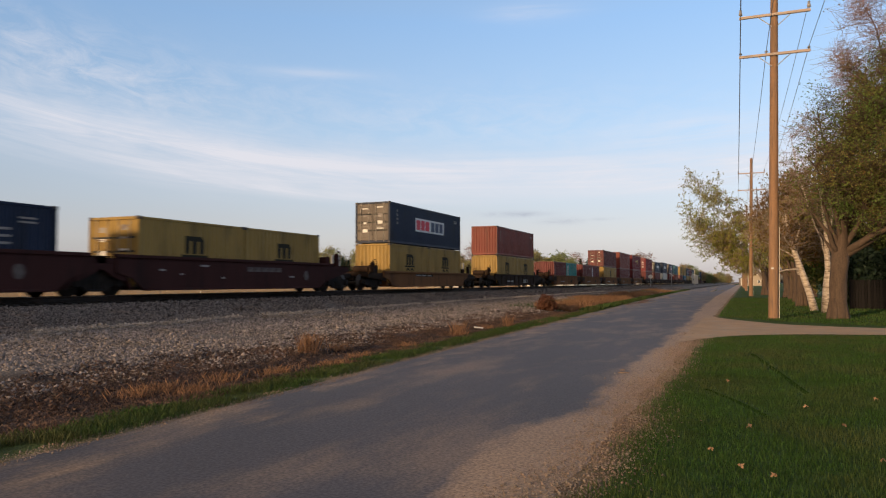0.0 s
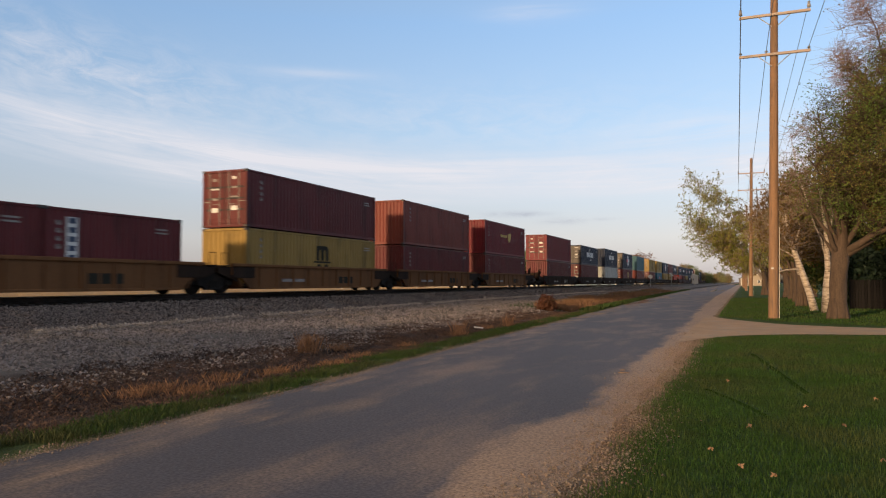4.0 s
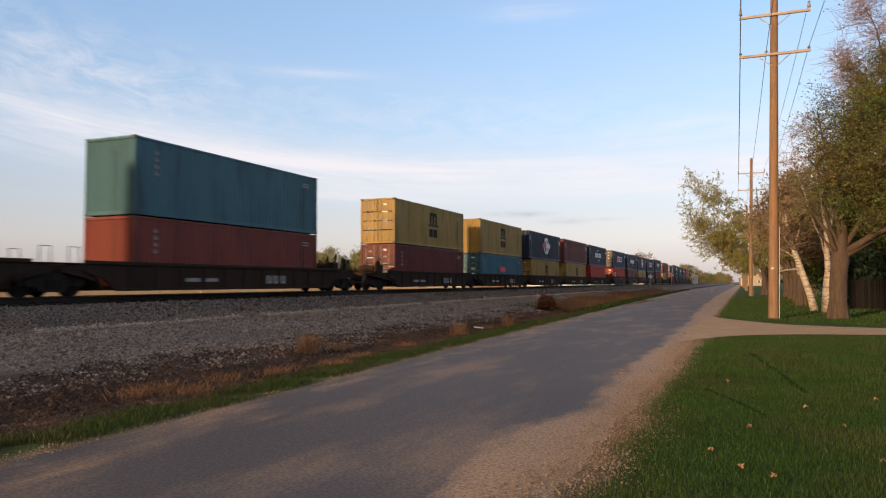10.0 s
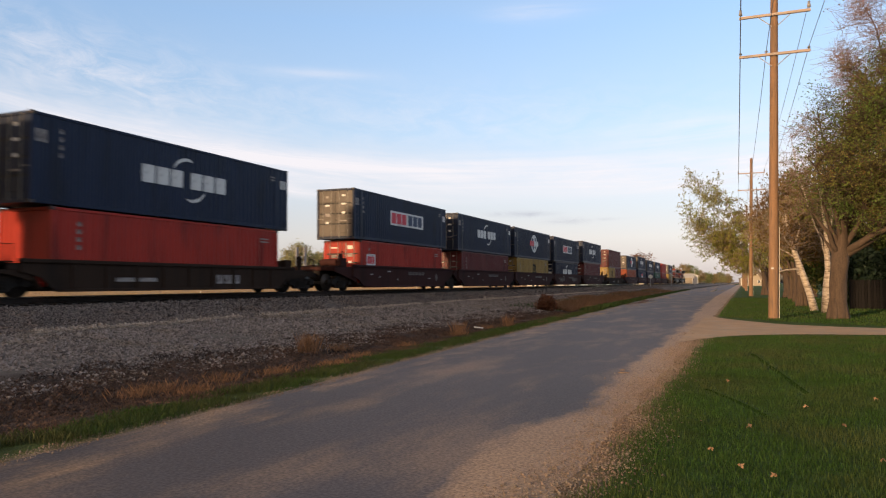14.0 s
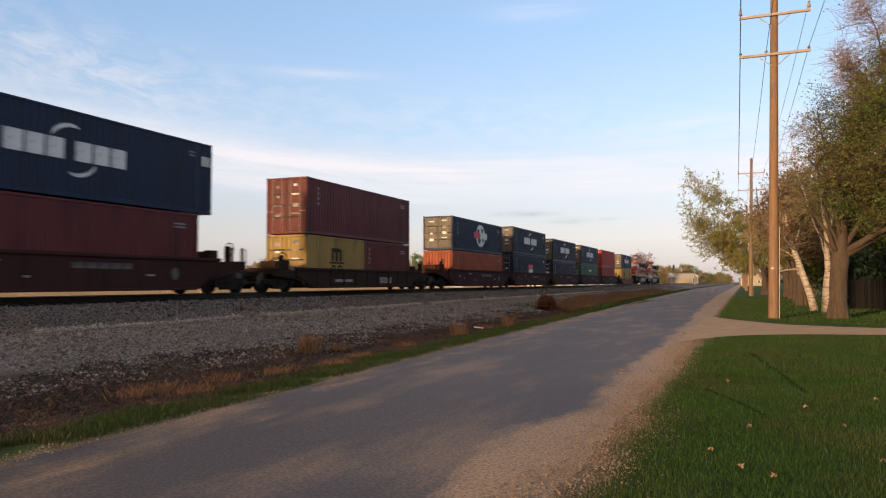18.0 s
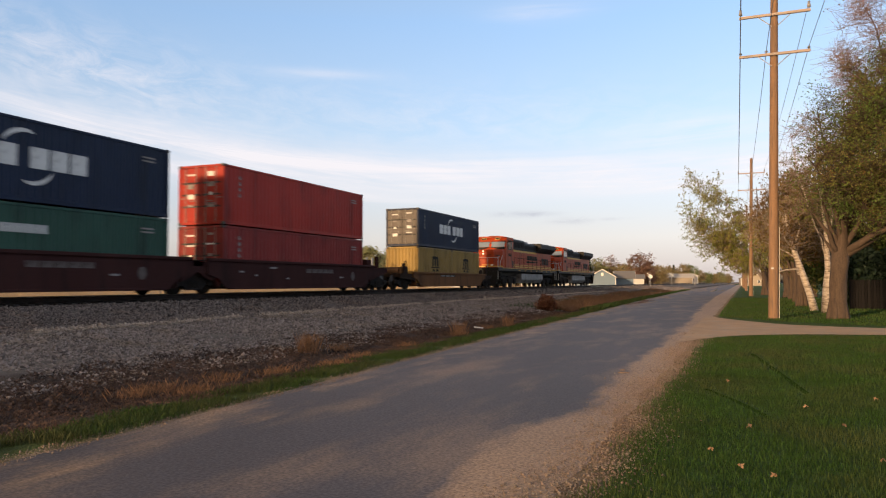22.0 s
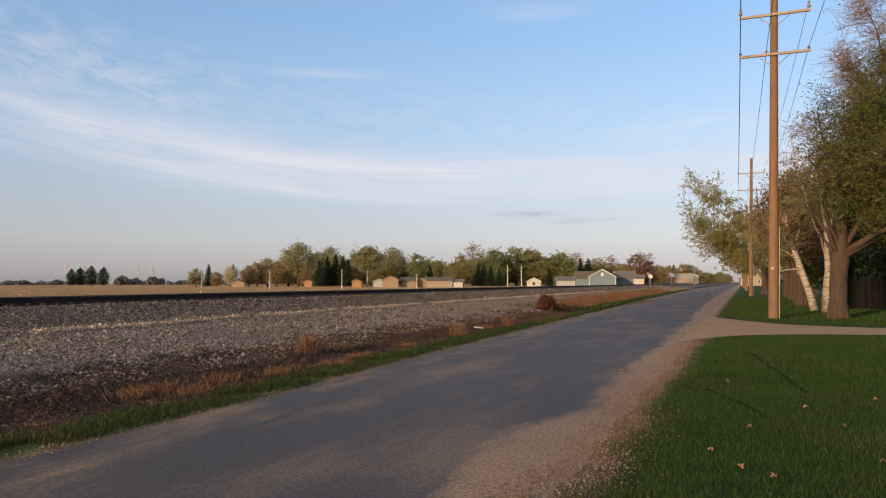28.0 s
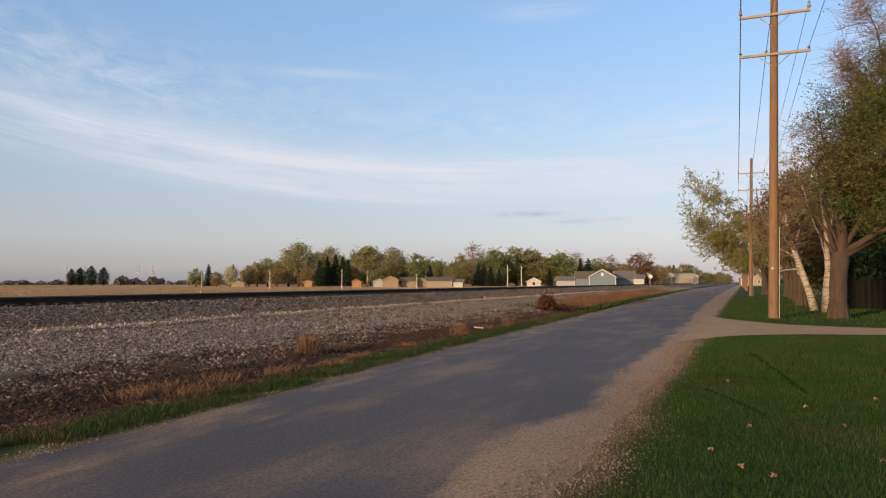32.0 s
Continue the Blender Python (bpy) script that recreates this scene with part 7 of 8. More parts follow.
def build_grass():
    rng = np.random.default_rng(17)
    lawn = leaf_mat("lawn_grass", (0.033, 0.076, 0.013), (0.057, 0.076, 0.021))
    wild = leaf_mat("verge_grass", (0.036, 0.072, 0.016), (0.055, 0.062, 0.022))
    dry = mat("dry_weed", (0.125, 0.070, 0.050), rough=0.9, var=0.25, scale=1.1, island=0.4, tint=(0.055, 0.034, 0.028), tint_amount=0.6, tint_scale=1.4, through=0.15)
    edge = [(x, y) for x, y in scatter(rng, 125000, -1.35, 4.2, 4.0, 12.5) if x > -1.05 + 0.22 * wobble(x, y, 0.9, 3) + rng.uniform(-0.12, 0.12)]
    p = np.array(edge)
    q = scatter(rng, 85000, -1.2, 6.5, 12.5, 23.3, 1.2)
    q = q[(q[:, 0] > -0.95 + rng.uniform(-0.15, 0.15, len(q))) & (q[:, 1] < 23.2 - 3.6 * np.exp(-(q[:, 0] + 1.62) / 1.1) + 0.1 * (q[:, 0] - 2))]
    r = scatter(rng, 45000, -1.1, 9.0, 27, 75, 1.5)
    r = r[r[:, 1] > 27.3 + 9.2 * np.exp(-(r[:, 0] + 1.62) / 3.2)]
    # two soft shadow lines, put into the lawn as thinned grass and dark strips
    shadow_lines = [((0.12, 16.94), (0.52, 13.47), (0.77, 11.07)), ((-0.53, 11.13), (-0.14, 10.21), (0.23, 9.08))]

    def off_shadow_line(v):
        d = np.full(len(v), 9.0)
        for line in shadow_lines:
            ys_, xs_ = [b for a, b in line][::-1], [a for a, b in line][::-1]
            inside = (v[:, 1] > ys_[0]) & (v[:, 1] < ys_[-1])
            d = np.where(inside, np.minimum(d, np.abs(v[:, 0] - np.interp(v[:, 1], ys_, xs_))), d)
        return v[rng.uniform(0, 1, len(v)) > 0.9 * np.exp(-(d / 0.10) ** 2)]
    p, q = off_shadow_line(p), off_shadow_line(q)
    shadow_line_m = mat("lawn_shadow_green", (0.026, 0.050, 0.011), rough=1.0, var=0.3, scale=4, spec=0.0)
    for line in shadow_lines:
        verts = [(x + s * 0.045, y, ground_z(x) + 0.006) for x, y in line for s in (-1, 1)]
        thing("wheel_rut", "soft shadow line painted dark across the lawn", "rut", "", "structure", raw_mesh("wheel_rut", verts, [(2 * i, 2 * i + 1, 2 * i + 3, 2 * i + 2) for i in range(len(line) - 1)]), shadow_line_m)
    for pts, h, w in ((p, 0.045, 0.0029), (q, 0.055, 0.0055), (r, 0.080, 0.013)):
        thing("lawn_grass", "dark green mown lawn grass", "grass", "", "stuff", blades("lawn_grass", pts, h, w, rng), lawn)
    v = scatter(rng, 60000, -7.4, -6.0, 3.5, 42, 1.4)
    keep = (v[:, 0] > -7.12 + rng.uniform(-0.3, 0.3, len(v))) & (v[:, 0] < -6.12 + rng.uniform(-0.14, 0.14, len(v)))
    keep &= np.array([wobble(a, b, 1.1, 12) for a, b in v]) > -0.22
    thing("verge_grass", "green grass verge along the road's edge", "grass", "", "stuff", blades("verge_grass", spread_out(v[keep]), 0.085, 0.004, rng, 0.9), wild)
    v = scatter(rng, 9000, -7.4, -6.1, 42, 160, 1.3)
    thing("verge_grass", "green grass verge along the road's edge", "grass", "", "stuff", blades("verge_grass", spread_out(v), 0.2, 0.03, rng, 0.7), wild)
    # dry weeds in the ditch: mats of stalks and taller tufts
    v = scatter(rng, 100000, -9.9, -6.85, 3.5, 60, 1.5)
    gate = np.array([wobble(a, b, 0.55, 6) for a, b in v])
    v = v[gate > -0.12]
    thing("dry_weeds", "matted reddish-brown dead weeds in the ditch", "weeds", "", "stuff", blades("dry_weeds", spread_out(v), 0.040, 0.0026, rng, 2.0), dry)
    w = scatter(rng, 75000, -10.6, -7.0, 3.5, 46, 1.5)
    lump = np.array([wobble(a, b, 1.7, 31) + 0.5 * wobble(a, b, 4.0, 2) for a, b in w])
    spread_out(w)
    zz = heights(w[:, 0], w[:, 1]) + 0.012 + 0.09 * np.clip(lump, 0, 1) * rng.uniform(0, 1, len(w))
    litter = mat("leaf_litter", (0.085, 0.052, 0.040), rough=0.95, var=0.3, scale=1.2, island=0.6, tint=(0.035, 0.025, 0.022), tint_amount=0.6, tint_scale=1.1)
    thing("leaf_litter", "dark brown dead leaves and stalks matted in the ditch", "leaf litter", "", "stuff", leaves_mesh("leaf_litter", np.column_stack([w, zz]), 0.032, rng, 0.4, 1.7), litter)
    tuft = []
    for _ in range(45):
        cx, cy = -7.2 - 1.9 * rng.uniform(0, 1) ** 1.8, 4 + 60 * rng.uniform(0, 1) ** 1.5
        k = rng.uniform(0.08, 0.24)
        tuft.append(np.stack([rng.normal(cx, k, 130), rng.normal(cy, k * 1.6, 130)], 1))
    straw = mat("straw_tuft", (0.22, 0.118, 0.062), rough=0.9, var=0.2, island=0.35, through=0.3)
    thing("dry_grass_tufts", "orange-brown tufts of dead grass in the ditch", "dry grass", "", "stuff", blades("dry_grass_tufts", np.concatenate(tuft), 0.085, 0.0020, rng, 1.3), dry)
    big = [np.stack([rng.normal(cx, 0.11, 130), rng.normal(cy, 0.14, 130)], 1) for cx, cy in BIG_TUFTS]
    thing("tall_dry_grass", "tall straw-coloured clump of dead grass", "dry grass", "", "stuff", blades("tall_dry_grass", np.concatenate(big), 0.40, 0.0032, rng, 0.55), straw)
    mid = [np.stack([rng.normal(cx, 0.14, 260), rng.normal(cy, 0.22, 260)], 1) for cx, cy in MID_TUFTS]
    thing("dry_grass_tufts", "orange-brown drooping tufts of dead grass", "dry grass", "", "stuff", blades("dry_grass_tufts", np.concatenate(mid), 0.13, 0.0022, rng, 0.9), straw)
    v = scatter(rng, 16000, -12.3, -8.8, 3.8, 45, 1.4)
    gate = np.array([0.3 if a > -9.7 - 2.4 * max(0.0, wobble(0.25 * a, b, 0.33, 21)) - 0.7 * wobble(a, b, 1.3, 5) + 0.1 else 0.0 for a, b in v])
    thing("dry_weeds", "scattered dead weeds on the gravel slope", "weeds", "", "stuff", blades("dry_weeds", v[gate > 0.15], 0.05, 0.0026, rng, 1.8), dry)
    v = scatter(rng, 26000, -12.0, -7.2, 44, 130, 1.2)
    gate = np.array([wobble(a, b, 0.12, 5) for a, b in v])
    thing("dry_weeds", "reddish-brown dead weeds along the far bank", "weeds", "", "stuff", blades("dry_weeds", spread_out(v[gate > 0.08]), 0.24, 0.010, rng, 1.3), straw)
    thing("verge_grass", "green weeds along the far bank", "grass", "", "stuff", blades("verge_grass", spread_out(scatter(rng, 5000, -11.5, -8.2, 40, 120, 1.2)), 0.16, 0.012, rng, 1.0), wild)
    v = scatter(rng, 14000, -9.9, -7.7, 41, 95, 1.3)
    gate = np.array([wobble(a, b, 0.3, 14) for a, b in v])
    thing("tall_dry_grass", "tall straw-coloured dead grass along the far ditch", "dry grass", "", "stuff", blades("tall_dry_grass", spread_out(v[gate > -0.15]), 0.34, 0.007, rng, 0.7), straw)
    v = scatter(rng, 30000, -300, -27, 60, 330)
    stub = mat("corn_stubble", (0.36, 0.26, 0.165), rough=0.9, var=0.2, island=0.3)
    thing("field_stubble", "tan crop stubble on the field", "stubble", "", "stuff", blades("field_stubble", v, 0.14, 0.05, rng, 0.5), stub)


build_grass()


def stones(name, xy, size, rng, lift=0.3):
    """Broken stones, each a rough eight-sided lump lying on the ground."""
    n = len(xy)
    base = np.array([(1, 0, 0), (-1, 0, 0), (0, 1, 0), (0, -1, 0), (0, 0, 1), (0, 0, -1)], float)
    tri = np.array([(0, 2, 4), (2, 1, 4), (1, 3, 4), (3, 0, 4), (2, 0, 5), (1, 2, 5), (3, 1, 5), (0, 3, 5)])
    s = size * np.exp(rng.normal(0, 0.32, n))
    v = base[None] * rng.uniform(0.6, 1.3, (n, 6, 1)) + rng.normal(0, 0.22, (n, 6, 3))
    v *= np.array([1.0, 1.0, 0.8])
    a, b = rng.uniform(0, 2 * math.pi, n), rng.uniform(-0.9, 0.9, n)
    ca, sa, cb, sb = np.cos(a)[:, None], np.sin(a)[:, None], np.cos(b)[:, None], np.sin(b)[:, None]
    x, y, z = v[..., 0], v[..., 1], v[..., 2]
    y, z = y * cb - z * sb, y * sb + z * cb
    x, y = x * ca - y * sa, x * sa + y * ca
    gz = heights(xy[:, 0], xy[:, 1])
    v = np.stack([xy[:, 0][:, None] + x * s[:, None], xy[:, 1][:, None] + y * s[:, None], gz[:, None] + (z + lift) * s[:, None]], 2).reshape(-1, 3)
    f = (tri[None] + 6 * np.arange(n)[:, None, None]).reshape(-1, 3)
    return raw_mesh(name, v, f)


def build_stones():
    rng = np.random.default_rng(29)
    ballast = mat("ballast_stone", (0.188, 0.159, 0.147), rough=0.9, var=0.2, scale=0.6, fine=9, island=0.65, tint=(0.20, 0.16, 0.13), tint_amount=0.25, tint_scale=0.5, spec=0.2)
    dark_ballast = mat("dark_ballast_stone", (0.138, 0.117, 0.109), rough=0.9, var=0.2, scale=0.6, fine=9, island=0.75, tint=(0.16, 0.12, 0.10), tint_amount=0.25, tint_scale=0.5, spec=0.2)

    def lay(v, size, lift=0.3):
        """Darker stone colour from the ties down to the ledge, paler below it."""
        up = v[:, 0] < np.interp(v[:, 1], [5, 11, 15, 22, 39, 90], [-14.8, -14.95, -15.05, -15.3, -15.55, -15.7]) + rng.normal(0, 0.12, len(v))
        thing("ballast", "dark grey crushed-stone ballast beside the track", "gravel", "", "stuff", stones("ballast", v[up], size, rng, lift), dark_ballast)
        thing("ballast", "grey crushed-stone ballast on the railway bank", "gravel", "", "stuff", stones("ballast", v[~up], size, rng, lift), ballast)
    a = scatter(rng, 125000, -20.0, -8.9, 5.5, 18, 1.0)
    a = a[np.arctan2(a[:, 0] + 0.0, a[:, 1]) > -1.05]
    # soil and weeds creep up the foot of the bank in tongues
    edge = np.array([-10.2 - 2.4 * max(0.0, wobble(0.25 * u, v, 0.33, 21)) - 0.7 * wobble(u, v, 1.3, 5) for u, v in a])
    a = a[(a[:, 0] < edge) | (rng.uniform(0, 1, len(a)) < 0.22)]
    lay(a, 0.0235)
    b = scatter(rng, 120000, -20.0, -9.5, 17.5, 62, 1.4)
    b = b[(b[:, 0] < np.array([-10.3 - 0.9 * wobble(u, v, 0.4, 8) - 0.4 * wobble(u, v, 1.5, 5) for u, v in b])) | (rng.uniform(0, 1, len(b)) < 0.18)]
    lay(b, 0.032)
    c = scatter(rng, 22000, -20.0, -10.5, 62, 190, 1.3)
    lay(c, 0.065, 0.1)
    # the sunlit edge of the ledge, put into a line of paler stones
    sunlit_grit = mat("sunlit_ledge_stone", (0.36, 0.30, 0.25), rough=0.9, var=0.15, island=0.35, fine=9)
    g = scatter(rng, 15000, -1, 1, 5.5, 90, 1.5)
    g[:, 0] = np.interp(g[:, 1], [5, 11, 15, 22, 39, 90], [-14.7, -14.85, -14.95, -15.2, -15.45, -15.6]) + rng.normal(0, 0.13, len(g)) + 0.1 * np.sin(g[:, 1] * 0.9)
    g = g[(np.sin(g[:, 1] * 2.1) + np.sin(g[:, 1] * 0.83 + 1)) > -1.3]
    thing("ledge_gravel", "narrow line of gravel along the bank's ledge, coloured pale as if sunlit", "gravel", "", "stuff", stones("ledge_gravel", g, 0.021, rng, 2.2), sunlit_grit)
    pebble = mat("shoulder_gravel", (0.185, 0.130, 0.098), rough=0.9, var=0.2, scale=0.8, fine=10, island=0.3, tint=(0.22, 0.18, 0.15), tint_amount=0.4)
    d = scatter(rng, 20000, -1.75, -0.95, 4.0, 24, 1.5)
    k = np.abs(rng.normal(0, 0.24, len(d)))
    d[:, 0] = -1.28 + np.where(rng.uniform(0, 1, len(d)) < 0.5, -k, k) + 0.08 * np.sin(d[:, 1])
    thing("shoulder_gravel", "loose tan gravel along the road's edge", "gravel", "", "stuff", stones("shoulder_gravel", d, 0.0075, rng, 0.8), pebble)
    f = spread_out(scatter(rng, 7000, -6.25, -5.85, 3.6, 30, 1.4))
    thing("shoulder_gravel", "loose tan gravel along the road's far edge", "gravel", "", "stuff", stones("shoulder_gravel", f, 0.006, rng, 1.2), pebble)


build_stones()


def build_small_things():
    # a rounded reddish-brown bush on the bank
    rng = np.random.default_rng(37)
    x, y = -10.05, 39.5
    z = ground_z(x)
    th = thing("dry_bush", "low rounded reddish-brown dry bush on the gravel bank", "bush")
    stems, cs = Geo(), []
    for _ in range(90):
        d = rng.normal(size=3)
        d[2] = abs(d[2]) + 0.1
        d /= np.linalg.norm(d)
        e = np.array([x, y, z]) + d * np.array([0.58, 0.55, 0.84]) * rng.uniform(0.75, 1.02)
        stems.tube([(x + rng.normal(0, 0.08), y + rng.normal(0, 0.08), z - 0.02), tuple(e)], [0.014, 0.004], 4, False)
        cs.append(np.array([x, y, z]) + (e - np.array([x, y, z])) * rng.uniform(0.35, 1.03, 45)[:, None] + rng.normal(size=(45, 3)) * 0.07)
    tagged(part("stemwork", stems, BARK_GREY, th), kind="stuff")
    tagged(part("foliage", leaves_mesh("foliage", np.concatenate(cs), 0.075, rng), leaf_mat("reddish_dry_leaf", (0.165, 0.068, 0.038), (0.085, 0.042, 0.028)), th), kind="stuff")
    # fallen leaves on the lawn and a scrap on the road
    lm = mat("fallen_leaf", (0.22, 0.13, 0.07), rough=0.7, var=0.25, rand=0.25)
    pale = mat("pale_scrap", (0.62, 0.60, 0.55), rough=0.7, var=0.1)
    rnd = random.Random(2)
    spots = [(0.02, 8.17), (-0.30, 6.95), (0.92, 8.55), (0.18, 6.18), (-0.05, 6.4), (1.75, 8.05), (1.03, 7.0), (1.42, 5.9), (2.6, 12.4), (0.65, 9.7), (1.5, 10.6), (-0.25, 11.8), (2.0, 7.1)]
    for i, (px, py) in enumerate(spots):
        s = rnd.uniform(0.015, 0.026)
        g = Geo()
        ring = [(s * (1 + 0.35 * math.cos(5 * a)) * math.cos(a), s * 0.8 * (1 + 0.35 * math.cos(5 * a)) * math.sin(a), 0.015 * math.sin(2 * a + i)) for a in (k * math.pi / 10 for k in range(20))]
        n = len(ring)
        g.v = ring + [(p[0], p[1], p[2] + 0.003) for p in ring] + [(0, 0, 0.012), (0, 0, 0.016)]
        g.f = [(k, (k + 1) % n, 2 * n) for k in range(n)] + [(n + k, n + (k + 1) % n, 2 * n + 1) for k in range(n)] + [(k, (k + 1) % n, n + (k + 1) % n, n + k) for k in range(n)]
        o = thing("fallen_leaf", "curled orange-brown fallen leaf on the grass", "leaf", "fallen leaves on the lawn", mesh=g.mesh("fallen_leaf"), material=lm)
        o.matrix_basis = pose(px, py, ground_z(px) + 0.055, rnd.uniform(-25, 25), rnd.uniform(-25, 25), rnd.uniform(0, 360))
    for px, py, col, w in ((-1.92, 12.75, lm, 0.10), (-2.0, 13.1, lm, 0.05)):
        o = thing("leaf_scrap", "bright orange leaf lying on the dusty road edge", "leaf", mesh=Geo().prism([(-w, 0), (-w * 0.3, -w * 0.5), (w, -w * 0.1), (w * 0.4, w * 0.5)], "z", 0, 0.012).mesh("leaf_scrap"), material=col)
        o.matrix_basis = pose(px, py, ground_z(px) + 0.014, 0, 0, 30)
    o = thing("litter_scrap", "flat pale scrap of litter in the weeds", "litter", mesh=Geo().cbox(-0.16, 0.16, -0.07, 0.07, 0, 0.025, 0.01).mesh("litter_scrap"), material=pale)
    o.matrix_basis = pose(-8.4, 23.6, ground_z(-8.4) + 0.05, 4, 6, 20)
    # a timber tie left lying along the foot of the bank, and small marker stakes
    st = thing("marker_stake", "short pale marker stake in the field beyond the track", "stake", mesh=Geo().cbox(-0.04, 0.04, -0.04, 0.04, -0.1, 0.55, 0.01).mesh("marker_stake"), material=pale)
    st.location = (-51.6, 60.0, ground_z(-51.6))


build_small_things()


# ---- drifting clouds ----
def cloud_material():
    """Thin streaked cirrus and a few small grey clouds, in azimuth and elevation seen from the dome's middle."""
    m = bpy.data.materials.new("thin_cloud")
    m.use_nodes = True
    n, l = m.node_tree.nodes, m.node_tree.links
    n.clear()
    out = n.new("ShaderNodeOutputMaterial")

    def mth(op, a, b=None, c=None):
        q = n.new("ShaderNodeMath")
        q.operation = op
        for i, s in enumerate((a, b, c)):
            if s is None:
                continue
            if isinstance(s, (int, float)):
                q.inputs[i].default_value = s
            else:
                l.new(s, q.inputs[i])
        return q.outputs[0]
    tc = n.new("ShaderNodeTexCoord")
    sep = n.new("ShaderNodeSeparateXYZ")
    l.new(tc.outputs["Object"], sep.inputs[0])
    az = mth("MULTIPLY", mth("ARCTAN2", sep.outputs[0], sep.outputs[1]), 57.2958)
    el = mth("MULTIPLY", mth("ARCSINE", mth("DIVIDE", sep.outputs[2], CLOUD_R)), 57.2958)
    # the streaks sag towards the middle of the view
    off_mid = mth("SUBTRACT", az, 8.0)
    slant = mth("SUBTRACT", el, mth("MULTIPLY", mth("MULTIPLY", off_mid, off_mid), 0.0022))

    def tex(sx, sy, scale, detail, rough, off):
        cv = n.new("ShaderNodeCombineXYZ")
        l.new(mth("MULTIPLY", az, sx), cv.inputs[0])
        l.new(mth("MULTIPLY", slant, sy), cv.inputs[1])
        cv.inputs[2].default_value = off
        t = n.new("ShaderNodeTexNoise")
        t.inputs["Scale"].default_value, t.inputs["Detail"].default_value, t.inputs["Roughness"].default_value = scale, detail, rough
        t.inputs["Distortion"].default_value = 0.6
        l.new(cv.outputs[0], t.inputs[0])
        return t.outputs[0]

    def bump(a0, e0, sa, se):
        da, de = mth("DIVIDE", mth("SUBTRACT", az, a0), sa), mth("DIVIDE", mth("SUBTRACT", el, e0), se)
        return mth("EXPONENT", mth("MULTIPLY", mth("ADD", mth("MULTIPLY", da, da), mth("MULTIPLY", de, de)), -1.0))
    def band(a0, s0, sa, ss):
        da, de = mth("DIVIDE", mth("SUBTRACT", az, a0), sa), mth("DIVIDE", mth("SUBTRACT", slant, s0), ss)
        return mth("EXPONENT", mth("MULTIPLY", mth("ADD", mth("MULTIPLY", da, da), mth("MULTIPLY", de, de)), -1.0))
    soft, streak, wisp = tex(0.055, 0.20, 1.0, 6, 0.58, 1.0), tex(0.065, 0.95, 1.0, 8, 0.66, 4.0), tex(0.30, 0.75, 1.0, 8, 0.68, 7.0)
    veil = None
    for b in ((-26, 8.3, 14, 2.4), (-8, 8.0, 16, 1.5), (8, 8.7, 14, 1.3), (22, 7.4, 12, 1.0), (20.5, 11.0, 6, 0.9), (30, 8.6, 10, 1.8)):
        v = band(*b)
        veil = v if veil is None else mth("ADD", veil, v)
    w = mth("MULTIPLY", veil, mth("ADD", mth("MULTIPLY", mth("SUBTRACT", streak, 0.33), 1.7), mth("MULTIPLY", mth("SUBTRACT", soft, 0.32), 1.2)))
    # mottled wisps high up, thin streaks by themselves
    high = mth("MULTIPLY", mth("ADD", band(-26, 12.6, 10, 2.5), mth("MULTIPLY", band(2, 12.5, 20, 2.5), 0.5)), mth("MULTIPLY", mth("SUBTRACT", wisp, 0.40), 1.9))
    w = mth("ADD", w, mth("MAXIMUM", high, 0.0))
    lines = mth("MULTIPLY", mth("ADD", mth("MULTIPLY", bump(-9.5, 15.95, 4.6, 0.38), 0.55), mth("ADD", mth("MULTIPLY", bump(8, 20.5, 3.5, 0.7), 0.7), band(-14, 6.2, 16, 0.4))), mth("MULTIPLY", mth("SUBTRACT", streak, 0.25), 1.1))
    white = n.new("ShaderNodeClamp")
    l.new(mth("ADD", mth("MULTIPLY", w, 0.80), mth("MULTIPLY", lines, 1.1)), white.inputs[0])
    white.inputs["Max"].default_value = 0.80
    dk = mth("ADD", bump(6.7, 5.35, 2.0, 0.22), mth("ADD", mth("MULTIPLY", bump(10.4, 4.75, 1.6, 0.24), 0.7), mth("MULTIPLY", bump(13.2, 4.85, 1.2, 0.12), 0.5)))
    dark = n.new("ShaderNodeClamp")
    l.new(mth("MULTIPLY", dk, mth("MULTIPLY", mth("SUBTRACT", tex(0.5, 1.6, 1.0, 4, 0.6, 9.0), 0.22), 1.7)), dark.inputs[0])
    dark.inputs["Max"].default_value = 0.75
    e1, e2, tr = n.new("ShaderNodeEmission"), n.new("ShaderNodeEmission"), n.new("ShaderNodeBsdfTransparent")
    e1.inputs[0].default_value, e1.inputs[1].default_value = (0.80, 0.79, 0.85, 1), 1.0
    e2.inputs[0].default_value, e2.inputs[1].default_value = (0.40, 0.44, 0.54, 1), 1.0
    m1, m2 = n.new("ShaderNodeMixShader"), n.new("ShaderNodeMixShader")
    l.new(white.outputs[0], m1.inputs[0])
    l.new(tr.outputs[0], m1.inputs[1])
    l.new(e1.outputs[0], m1.inputs[2])
    l.new(dark.outputs[0], m2.inputs[0])
    l.new(m1.outputs[0], m2.inputs[1])
    l.new(e2.outputs[0], m2.inputs[2])
    l.new(m2.outputs[0], out.inputs[0])
    return m


CLOUD_R = 4200.0


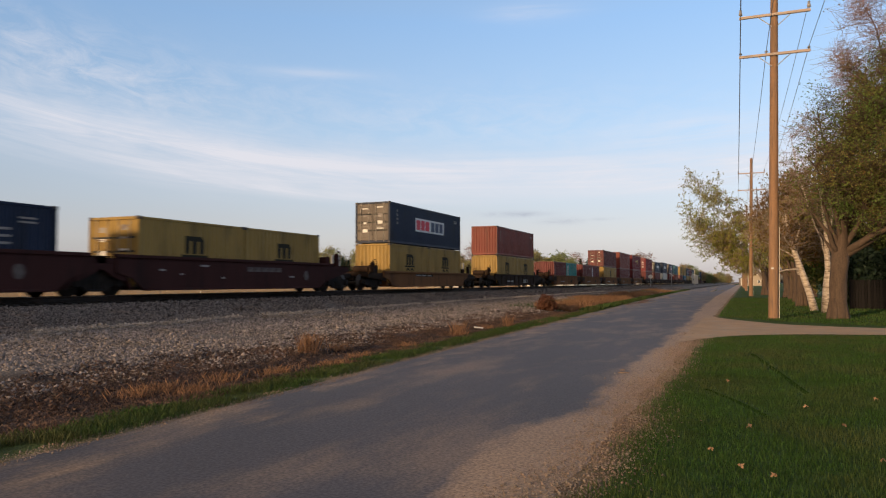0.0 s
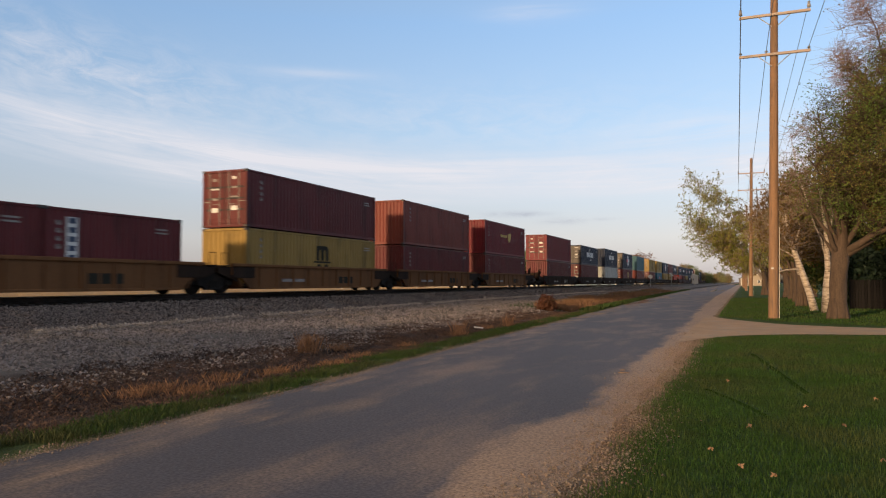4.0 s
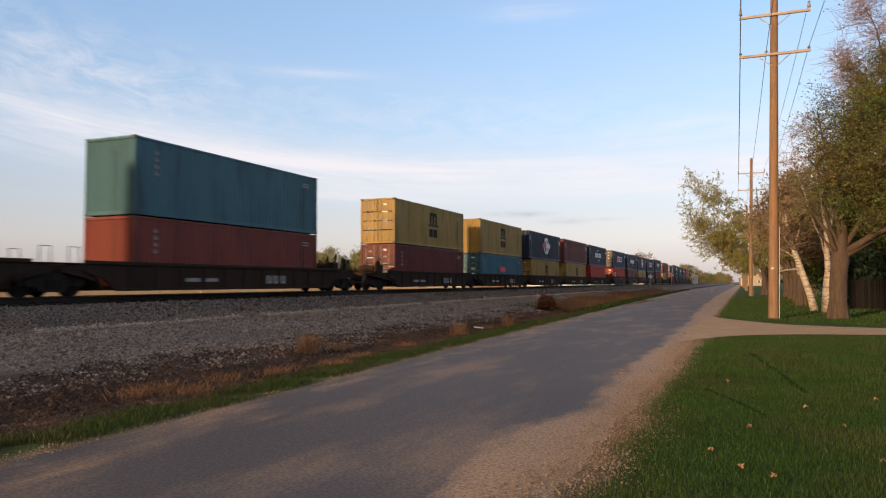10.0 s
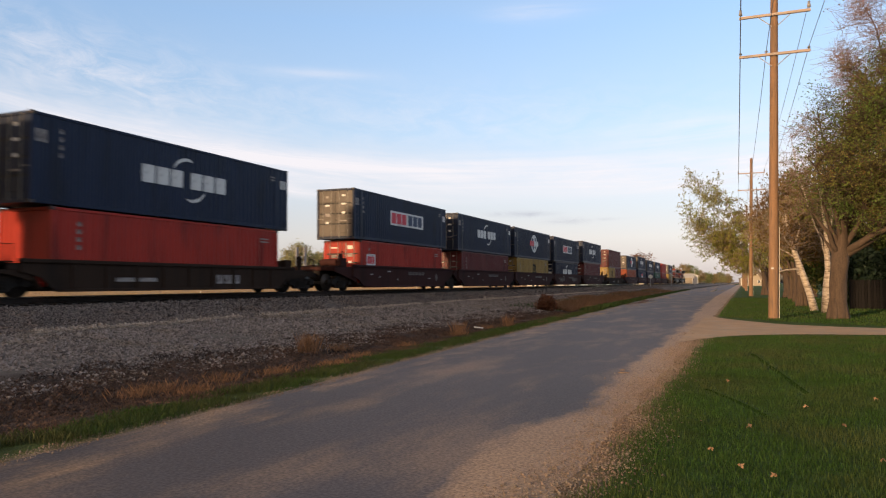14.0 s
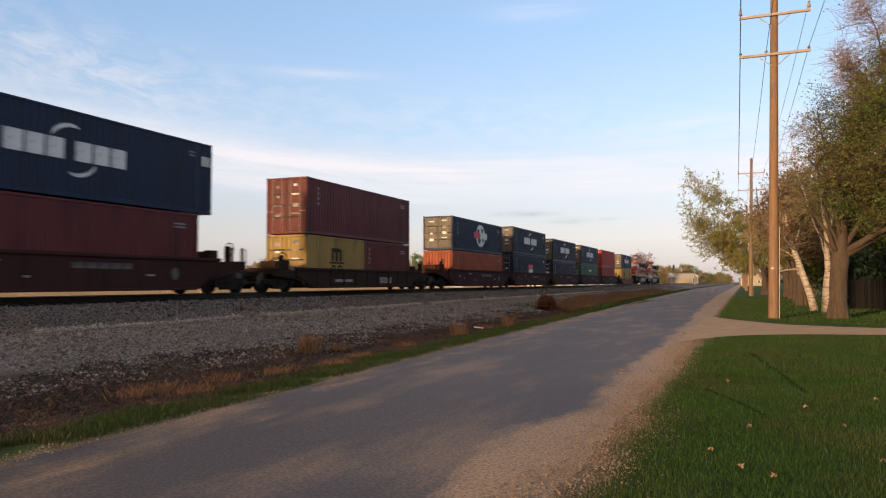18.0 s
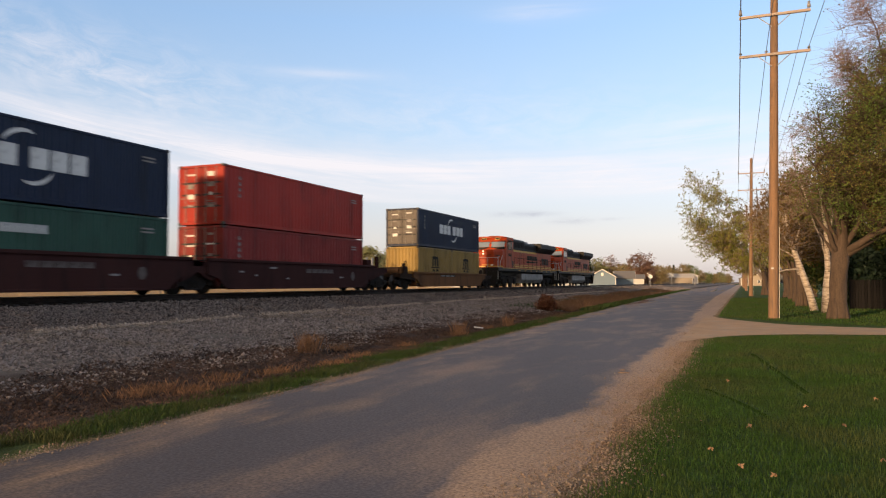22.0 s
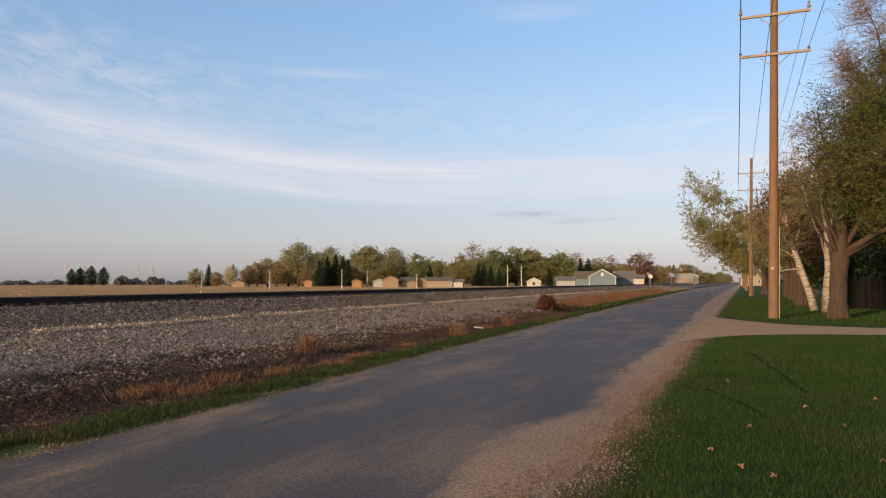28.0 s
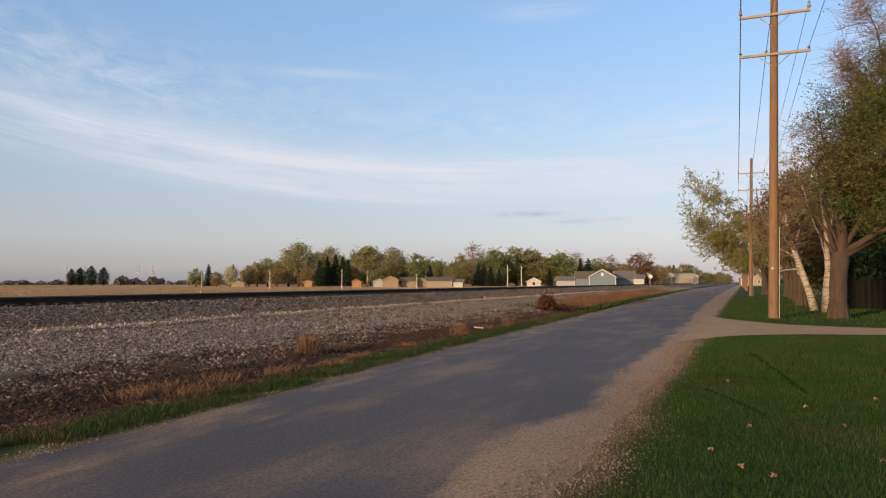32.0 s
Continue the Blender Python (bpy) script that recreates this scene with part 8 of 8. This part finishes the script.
def build_clouds():
    verts, faces = [], []
    na, ne = 60, 24
    for j in range(ne + 1):
        e = radians(0.4 + 44 * j / ne)
        for i in range(na + 1):
            a = radians(-62 + 124 * i / na)
            verts.append((CLOUD_R * math.cos(e) * math.sin(a), CLOUD_R * math.cos(e) * math.cos(a), CLOUD_R * math.sin(e)))
    n = na + 1
    for j in range(ne):
        for i in range(na):
            faces.append((j * n + i, j * n + i + 1, (j + 1) * n + i + 1, (j + 1) * n + i))
    return thing("clouds", "thin white streaked cirrus clouds drifting in a blue evening sky", "clouds", "", "structure", raw_mesh("clouds", verts, faces, True), cloud_material())


CLOUDS = build_clouds()


def drift_clouds():
    walk(CLOUDS, [(t, pose(0, 0, 1.55, 0, 0, 22.36 + 1.0 - 1.0 * t / 32.0)) for t in (0, 8, 16, 24, 32)])


# ---- what moves ----
# seconds, metres the train has gone
TRAVEL = [(0, 0.0), (1, 22.30), (2, 44.44), (3, 66.58), (4, 88.84), (5, 111.09), (6, 133.31), (7, 155.46), (8, 177.66), (9, 199.96), (10, 222.38), (11, 244.67), (12, 266.91), (12.5, 277.98), (13, 288.80),
          (13.5, 299.62), (14, 310.42), (14.5, 321.37), (15, 332.45), (16, 354.76), (17, 377.08), (18, 399.34), (19, 421.63), (20, 443.90), (21, 466.03), (22, 488.09), (23, 510.29), (24, 532.49), (25, 554.35), (26, 576.3), (28, 620.5), (30, 664.7), (32, 708.9)]


def motions():
    for ob, along, z in MOVING:
        walk(ob, [(t, pose(TRACK_X, along - gone, z)) for t, gone in TRAVEL])
    drift_clouds()


motions()
